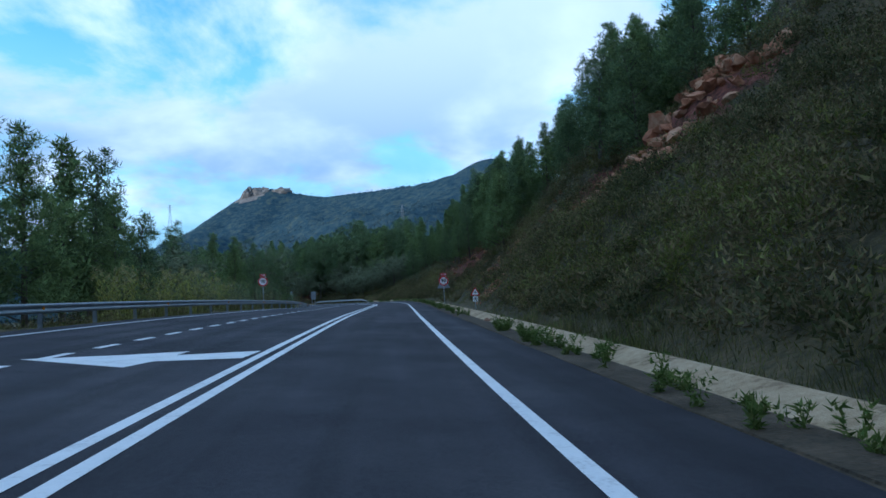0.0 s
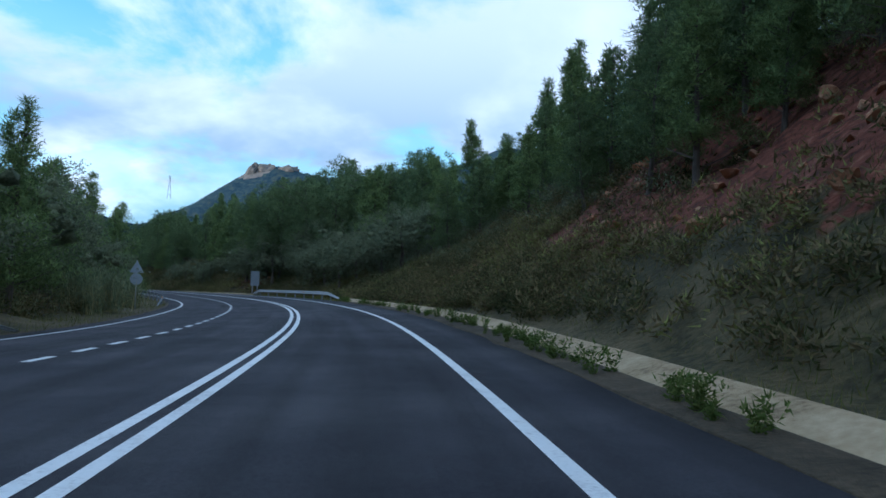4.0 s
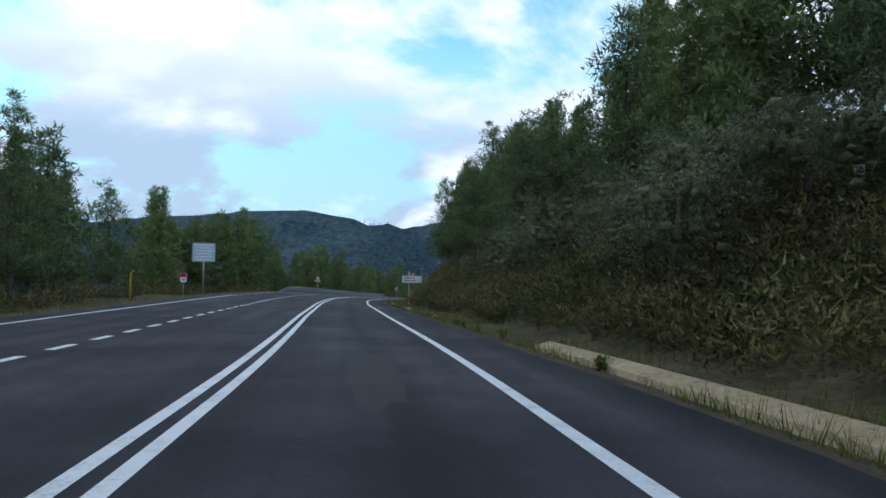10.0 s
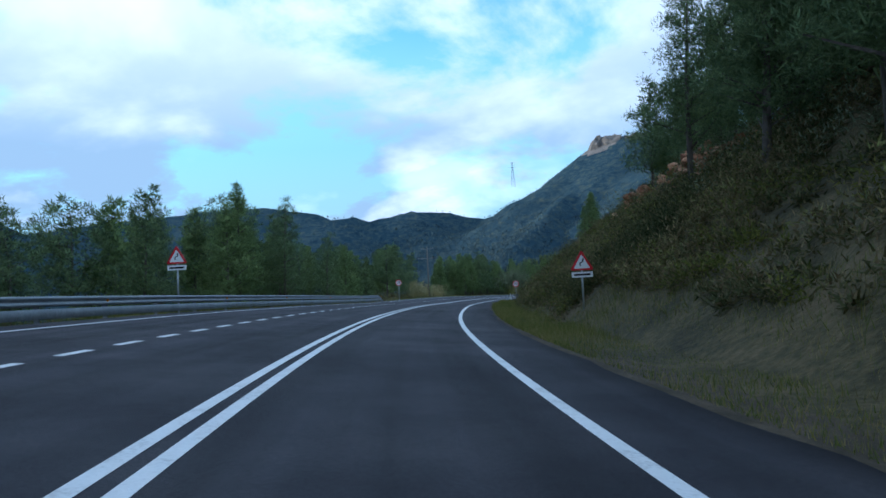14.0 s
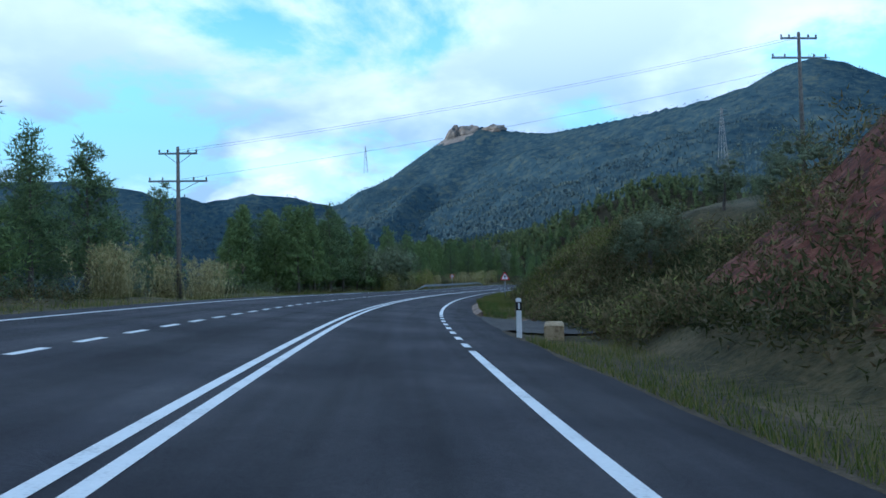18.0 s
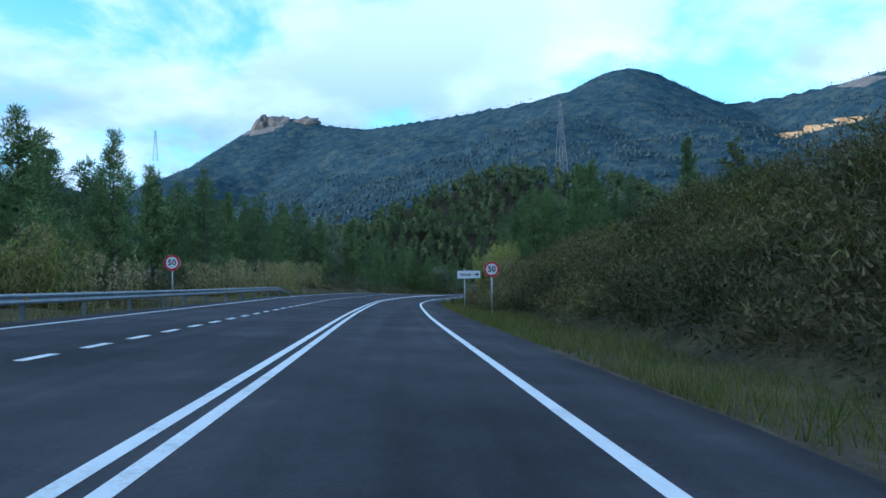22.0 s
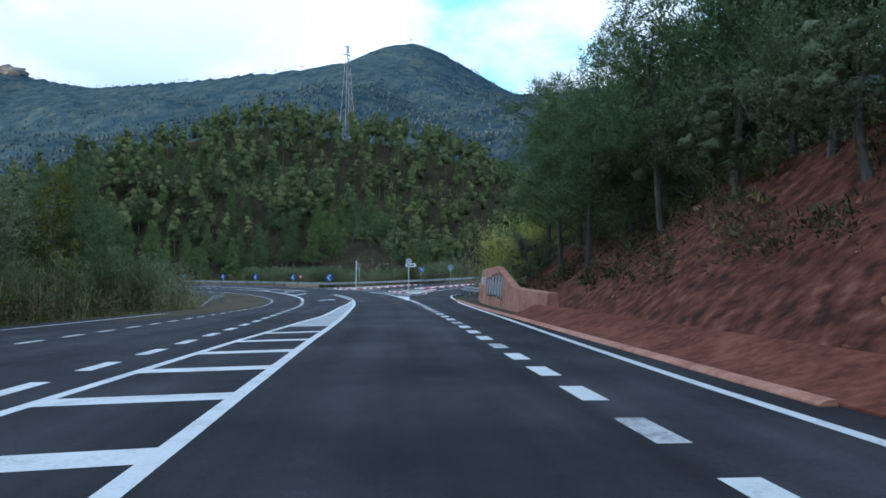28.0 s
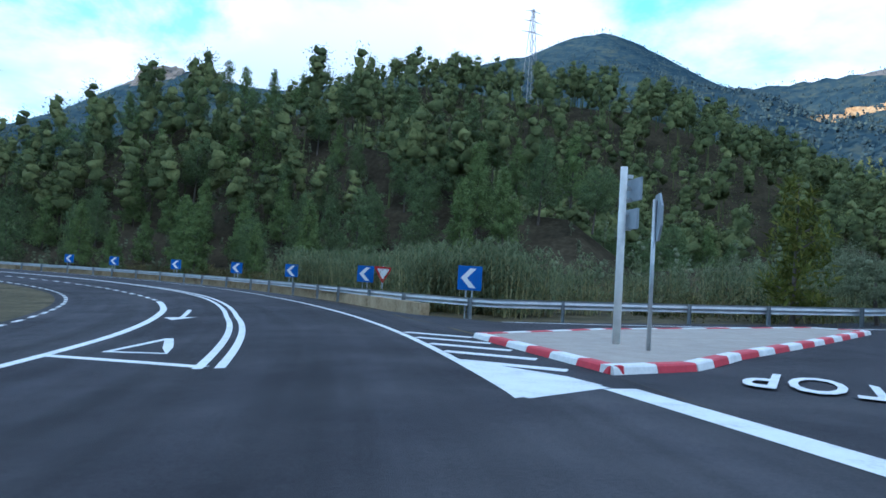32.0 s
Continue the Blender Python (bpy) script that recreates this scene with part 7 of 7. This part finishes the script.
bushes("understory", [(30, 96, 16, 28, 300, 0.7, 1.5, 54, 0.17), (96, 150, 12.5, 27, 420, 0.7, 1.6, 54, 0.17), (150, 306, 13, 28, 800, 0.8, 1.8, 54, 0.17), (556, 640, 12, 24, 280, 0.7, 1.5, 54, 0.17), (300, 372, 17, 28, 200, 0.6, 1.3, 54, 0.17), (520, 640, -20, -13, 420, 0.7, 1.5, 54, 0.17), (140, 300, -24, -13.5, 420, 0.7, 1.6, 54, 0.17), (396, 520, -26, -16, 620, 0.8, 1.8, 54, 0.17), (300, 396, -28, -15, 300, 0.7, 1.6, 54, 0.17)], M_OAK, "dense evergreen understory beneath the pines", 27)


def weeds(name, spec, label, seed):
    """Upright leafy weeds: each a fan of stems set with small leaves."""
    rng = np.random.default_rng(seed)
    pieces = []
    for s0, s1, q0, q1, count, h0, h1 in spec:
        s = rng.uniform(s0, s1, count)
        s, q = s[wob(s, 0 * s, 3.0, seed) > -0.15], None
        d = edge_right(s) + rng.uniform(q0, q1, len(s))
        p = land(s, d)
        h = rng.uniform(h0, h1, len(s))
        for _ in range(7):
            tilt = rng.normal(size=(len(s), 2)) * 0.28
            for k in range(9):
                t = (k + 0.5) / 9
                c = p + np.stack([tilt[:, 0] * h * t, tilt[:, 1] * h * t, h * t], 1)
                pieces.append(leaves(c, 0.035, 2, 0.085, 0.03, rng, 1.0, 0.9, 0.2, 0.7))
    v, f = joined(pieces)
    tagged(new(name, mesh_from(name, v, f, M_WEED)), label, "weeds", kind="stuff")


weeds("gutter_weeds", [(-30, 134, 0.15, 0.75, 430, 0.18, 0.5), (182, 262, 0.25, 0.8, 45, 0.12, 0.3), (398, 415, 0.5, 1.4, 40, 0.2, 0.5), (533, 590, 0.5, 1.2, 70, 0.2, 0.5)], "upright leafy weeds growing in the silted gutter", 25)


def grass(name, spec, mat, label, seed):
    rng = np.random.default_rng(seed)
    pieces = []
    for s0, s1, q0, q1, count, h0, h1 in spec:
        s = rng.uniform(s0, s1, count)
        q = rng.uniform(0, 1, count) ** 1.3
        d = (edge_right(s) + q0 + (q1 - q0) * q) if q1 > 0 else (edge_left(s) + q0 + (q1 - q0) * q)
        keep = wob(s, d, 2.4, seed) + 0.5 * rng.normal(size=count) > -0.35
        s, d = s[keep], d[keep]
        m = len(s)
        p = land(s, d); p[:, 2] -= 0.03
        h = rng.uniform(h0, h1, m) * (0.58 + 0.4 * wob(s, d, 3.1, seed + 1))
        a = rng.uniform(0, 2 * math.pi, m)
        w = 0.004 + 0.008 * rng.random(m)
        side = np.stack([np.cos(a), np.sin(a), 0 * a], 1) * w[:, None]
        tip = p + np.stack([rng.normal(size=m) * h * 0.3, rng.normal(size=m) * h * 0.3, h], 1)
        pieces.append((np.stack([p - side, p + side, tip], 1).reshape(-1, 3), np.arange(3 * m).reshape(-1, 3)))
    v, f = joined(pieces)
    ob = new(name, mesh_from(name, v, f, mat))
    tagged(ob, label, "grass", kind="stuff")


grass("right_grass", [(282, 306, 0.3, 5.0, 14000, 0.2, 0.5), (-10, 35, 2.4, 7.5, 17000, 0.3, 0.8), (-30, 134, 1.5, 5.0, 36400, 0.15, 0.5), (134, 190, 0.4, 3.6, 12600, 0.2, 0.5), (190, 300, 0.25, 2.6, 30799, 0.15, 0.45), (300, 384, 0.15, 2.6, 36400, 0.2, 0.55), (397, 420, 0.4, 3.5, 9800, 0.2, 0.6), (420, 531, 0.1, 3.4, 61599, 0.2, 0.65), (531, 600, 1.0, 3.0, 12600, 0.2, 0.5), (640, 700, 14, 30, 5600, 0.2, 0.6)], M_GRASS, "green and straw-coloured roadside grass", 31)
grass("slope_herbs", [(-15, 36, 2.0, 14, 26000, 0.25, 0.75), (-20, 130, 3.0, 22, 52000, 0.15, 0.5), (130, 300, 2.5, 10, 20000, 0.15, 0.5), (300, 372, 2, 13, 26000, 0.15, 0.5), (372, 440, 2.5, 10, 12000, 0.15, 0.45), (440, 531, 2.5, 10, 26000, 0.2, 0.5), (531, 640, 2.2, 9, 10000, 0.15, 0.4)], M_HERB, "dull green herbs and dry stalks between the bushes", 33)
grass("left_grass", [(-40, 110, -0.3, -4.5, 11000, 0.2, 0.6), (110, 300, -0.3, -4.0, 16000, 0.2, 0.5), (300, 470, -0.2, -6.0, 26000, 0.25, 0.7), (470, 650, -0.2, -4.0, 16000, 0.2, 0.55), (650, 720, -1.0, -6.0, 6000, 0.2, 0.5)], M_GRASS, "rough dry grass on the far verge", 32)


def make_reeds(seed, mat, tall, stalks, dry, k=9):
    """A clump of giant cane: stalks with arching strap leaves."""
    rng = np.random.default_rng(seed)
    clump = new("cane_clump")
    n = stalks
    base = rng.normal(size=(n, 2)) * 0.55
    h = tall * (0.65 + 0.4 * rng.random(n))
    lean = base * 0.35 + rng.normal(size=(n, 2)) * 0.25
    p = np.stack([base[:, 0], base[:, 1], 0 * h - 0.1], 1)
    t = np.stack([base[:, 0] + lean[:, 0], base[:, 1] + lean[:, 1], h], 1)
    a = rng.uniform(0, 6.3, n)
    w = np.stack([np.cos(a), np.sin(a), 0 * a], 1) * 0.022
    stems = (np.stack([p - w, p + w, t], 1).reshape(-1, 3), np.arange(3 * n).reshape(-1, 3))
    tagged(part("stem", mesh_from("stem", *stems, M_STRAW), None, clump), kind="stuff")
    q = np.tile(np.linspace(0.10, 0.97, k), n) + rng.normal(size=n * k) * 0.03
    i = np.repeat(np.arange(n), k)
    o = p[i] + (t[i] - p[i]) * q[:, None]
    a = rng.uniform(0, 6.3, n * k)
    ln = tall * 0.17 * (0.7 + 0.6 * rng.random(n * k))
    out = np.stack([np.cos(a), np.sin(a), 0 * a], 1)
    side = np.stack([-np.sin(a), np.cos(a), 0 * a], 1) * 0.032
    mid = o + out * (ln * 0.5)[:, None] + np.array((0, 0, 1)) * (ln * 0.38)[:, None]
    tip = o + out * ln[:, None] + np.array((0, 0, 1)) * (ln * (0.2 - 0.5 * rng.random(n * k)))[:, None]
    v = np.stack([o - side * .6, o + side * .6, mid + side, mid - side, tip], 1).reshape(-1, 3)
    b = np.arange(n * k)[:, None] * 5
    f = np.concatenate([b + np.array((0, 1, 2)), b + np.array((0, 2, 3)), b + np.array((3, 2, 4))])
    tagged(part("foliage", mesh_from("foliage", v, f, mat), None, clump), kind="stuff")
    if dry:
        m = n // 2
        pl = t[:m]
        vv, ff = leaves(pl + np.array((0, 0, 0.15)), 0.16, 14, 0.24, 0.05, rng, 1.8, 0.9, 0.2, 0.7)
        tagged(part("plume", mesh_from("plume", vv, ff, M_STRAW), None, clump), kind="stuff")
    return clump


reed = {"green": make_reeds(1, M_CANE, 3.0, 34, False), "tall": make_reeds(2, M_REED, 4.6, 40, False, 15), "dry": make_reeds(3, M_STRAW, 2.8, 40, True), "mixed": make_reeds(4, M_REED, 3.2, 34, True)}
REED_LABEL = {"green": "clump of green giant cane", "tall": "tall arching clump of yellow-green giant cane", "dry": "dry straw-coloured cane with plumes", "mixed": "green cane clump with pale plumes"}
first = set()


def reeds(kind, s0, s1, d0, d1, count, seed, k0=0.8, k1=1.15):
    rr = random.Random(seed)
    for _ in range(count):
        s, d, k = rr.uniform(s0, s1), rr.uniform(d0, d1), rr.uniform(k0, k1)
        m = pose(*land(s, d), 0, 0, rr.uniform(0, 360)) @ Matrix.Diagonal((k, k, k, 1))
        if kind not in first:
            first.add(kind)
            ob = reed[kind]
            ob.matrix_basis = m
        else:
            ob = new("cane_clump")
            for c in reed[kind].children:
                q = tagged(new(c.name.split(".")[0], c.data), kind="stuff")
                q.parent = ob
            ob.matrix_basis = m
        tagged(ob, REED_LABEL[kind], "cane", "cane clumps")


reeds("mixed", 34, 78, -14.5, -11.6, 8, 1, 0.7, 1.0)
reeds("green", 36, 80, -14.5, -11.0, 18, 13, 0.7, 1.05)
reeds("green", 104, 138, -13.5, -10.6, 16, 2, 0.7, 1.0)
reeds("dry", 398, 418, -15, -12, 8, 3, 0.7, 1.0)
reeds("dry", 466, 500, -13.5, -11, 6, 4, 0.6, 0.9)
reeds("dry", 504, 532, -14, -11.5, 7, 5, 0.75, 1.05)
reeds("mixed", 466, 500, -16, -11.5, 6, 6)
reeds("mixed", 529, 552, -14.4, -11.6, 6, 61, 0.7, 1.0)
reeds("dry", 531, 548, -13.4, -11.6, 3, 62, 0.7, 1.0)
reeds("green", 622, 634, -15.5, -12.8, 8, 7, 0.8, 1.1)
wood(604, 634, -20, -13.2, 11, ["light0", "oak1", "pine2"], 5.4, 6.6, 2.6, 72)
reeds("green", 638, 652, -15.2, -12.8, 14, 71, 0.9, 1.3)
reeds("tall", 535, 553, 8.4, 12.0, 18, 8, 0.7, 1.0)
reeds("dry", 530, 538, 10.5, 12.5, 2, 9, 0.7, 0.85)
reeds("tall", 642, 658, 13.6, 19.0, 40, 10, 0.95, 1.4)
reeds("green", 703, 730, 8.6, 13.0, 80, 11, 0.85, 1.1)
reeds("green", 700.5, 712, 15, 40, 46, 12, 0.7, 1.0)

# ---------------------------------------------------------------- rocks


def rock_mesh(seed):
    bm = bmesh.new()
    bmesh.ops.create_icosphere(bm, subdivisions=2, radius=0.5)
    rr = random.Random(seed)
    cuts = [(Vector((rr.gauss(0, 1), rr.gauss(0, 1), rr.gauss(0, 1))).normalized(), rr.uniform(0.12, 0.36)) for _ in range(13)]
    for v in bm.verts:
        for nrm, lim in cuts:
            q = v.co.dot(nrm)
            if q > lim:
                v.co -= nrm * (q - lim)
        v.co += Vector((rr.gauss(0, .012), rr.gauss(0, .012), rr.gauss(0, .012)))
    me = bpy.data.meshes.new("rock"); bm.to_mesh(me); bm.free()
    return me


def rocks(name, s0, s1, d0, d1, count, r0, r1, mat, label, seed, lift=0.1):
    """A rocky face: stones as parts of one outcrop."""
    rr = random.Random(seed)
    mesh = [rock_mesh(seed * 10 + k) for k in range(5)]
    for m in mesh:
        m.materials.append(mat)
    sm, dm = (s0 + s1) / 2, (d0 + d1) / 2
    o = land(sm, dm)
    top = empty_at(name, pose(*o))
    tagged(top, label, "rocks")
    for k in range(count):
        s, d = rr.uniform(s0, s1), rr.uniform(d0, d1)
        p = land(s, d)
        q = new("stone", rr.choice(mesh))
        q.parent = top
        r = rr.uniform(r0, r1)
        q.matrix_basis = pose(*(p - o + np.array((0, 0, r * lift))), rr.uniform(0, 360), rr.uniform(-30, 30), rr.uniform(0, 360)) @ Matrix.Diagonal((r, r * rr.uniform(.6, 1), r * rr.uniform(.5, .9), 1))


rocks("rock_outcrop", 437.5, 454, 9.3, 12.9, 230, 0.7, 1.9, M_ROCK, "broken pinkish limestone face beside the verge", 1, -0.05)
rocks("rock_outcrop", 306, 340, 15.6, 18.6, 190, 0.5, 1.35, M_ROCKO, "orange-brown rock band along the top of the slope", 2, 0.25)
rocks("rock_outcrop", 366, 380, 13.5, 17, 60, 0.6, 1.5, M_ROCKO, "weathered orange rock outcrop on the slope", 3, 0.25)
rocks("rock_outcrop", 25, 47, 15.0, 22, 190, 0.6, 2.0, M_ROCKO, "orange rock outcrop high on the slope", 4, 0.2)
rocks("rock_outcrop", 50, 84, 10.5, 17, 130, 0.35, 1.2, M_ROCKO, "scattered orange stones on the bare slope", 5)
rocks("rock_outcrop", 41.5, 46.8, 7.9, 10.0, 110, 0.12, 0.45, M_ROCKO, "heap of broken reddish stone fallen behind the sign", 11)
rocks("rock_outcrop", 84, 108, 10.5, 20, 150, 0.3, 1.1, M_ROCKO, "loose stones on a red earth scar", 6)
rocks("rock_outcrop", 112, 136, 9, 13, 50, 0.3, 0.8, M_ROCKO, "pale stones showing through the scrub", 7)
rocks("rock_outcrop", 186, 200, 10, 13, 40, 0.4, 1.0, M_ROCKO, "reddish rock patch under trees", 8)
rocks("rock_outcrop", 396, 412, 6.6, 8.5, 26, 0.25, 0.6, M_ROCK, "pale stones lying by the verge", 9)
rocks("rock_outcrop", 575, 632, 7.6, 12, 60, 0.15, 0.45, M_ROCKO, "small stones in the red earth cut", 10)
for n, (s, d, r) in enumerate([(21.5, 5.75, 0.55), (30.0, 5.9, 0.3), (64, 6.4, 0.3), (226, 5.9, 0.55), (228, 5.95, 0.6), (230, 5.9, 0.5), (524, 6.9, 0.4), (590, 6.8, 0.6), (594, 6.8, 0.5), (604, 6.9, 0.35), (190.5, 6.6, 0.5)]):
    me = rock_mesh(200 + n); me.materials.append(M_ROCKO if n % 2 else M_ROCK)
    st = new("boulder", me)
    st.matrix_world = pose(*(land(s, d) + np.array((0, 0, r * 0.15))), 20 * n, 10, 40 * n) @ Matrix.Diagonal((r, r * .8, r * .65, 1))
    tagged(st, "fallen stone lying beside the gutter", "stone", "fallen stones")

# ---------------------------------------------------------------- pylons on the mountain


def pylon(x, y, z_top, height, turn):
    ob = empty_at("power_pylon", pose(x, y, z_top - height, 0, 0, turn))
    tagged(ob, "distant steel lattice power pylon", "pylon")
    w = lambda z: 3.2 * (1 - z / height) + 0.5
    bm = bmesh.new()

    def bar(p, q, r=0.09):
        b = tube([p, q], [r, r], 4, False)
        tmp = bpy.data.meshes.new("bar"); b.to_mesh(tmp); b.free(); bm.from_mesh(tmp); bpy.data.meshes.remove(tmp)
    levels = np.linspace(0, height, 9)
    for a, b in ((-1, -1), (1, -1), (1, 1), (-1, 1)):
        bar((a * w(0), b * w(0), 0), (a * w(height), b * w(height), height), 0.17)
    for z0, z1 in zip(levels, levels[1:]):
        for a in (-1, 1):
            bar((a * w(z0), -w(z0), z0), (-a * w(z1), -w(z1), z1)); bar((a * w(z0), w(z0), z0), (-a * w(z1), w(z1), z1)); bar((w(z0), a * w(z0), z0), (w(z1), -a * w(z1), z1))
    part("lattice", bm, M_PYLON, ob)
    for z, r in ((height * 0.78, 6.5), (height * 0.88, 5.5), (height * 0.97, 4.5)):
        part("crossarm", tube([(-r, 0, z), (0, 0, z + 0.5), (r, 0, z)], [0.12, 0.3, 0.12], 5), M_PYLON, ob)


pylon(-52, 985, 140, 58, 20)
pylon(-607, 1560, 242, 50, 30)
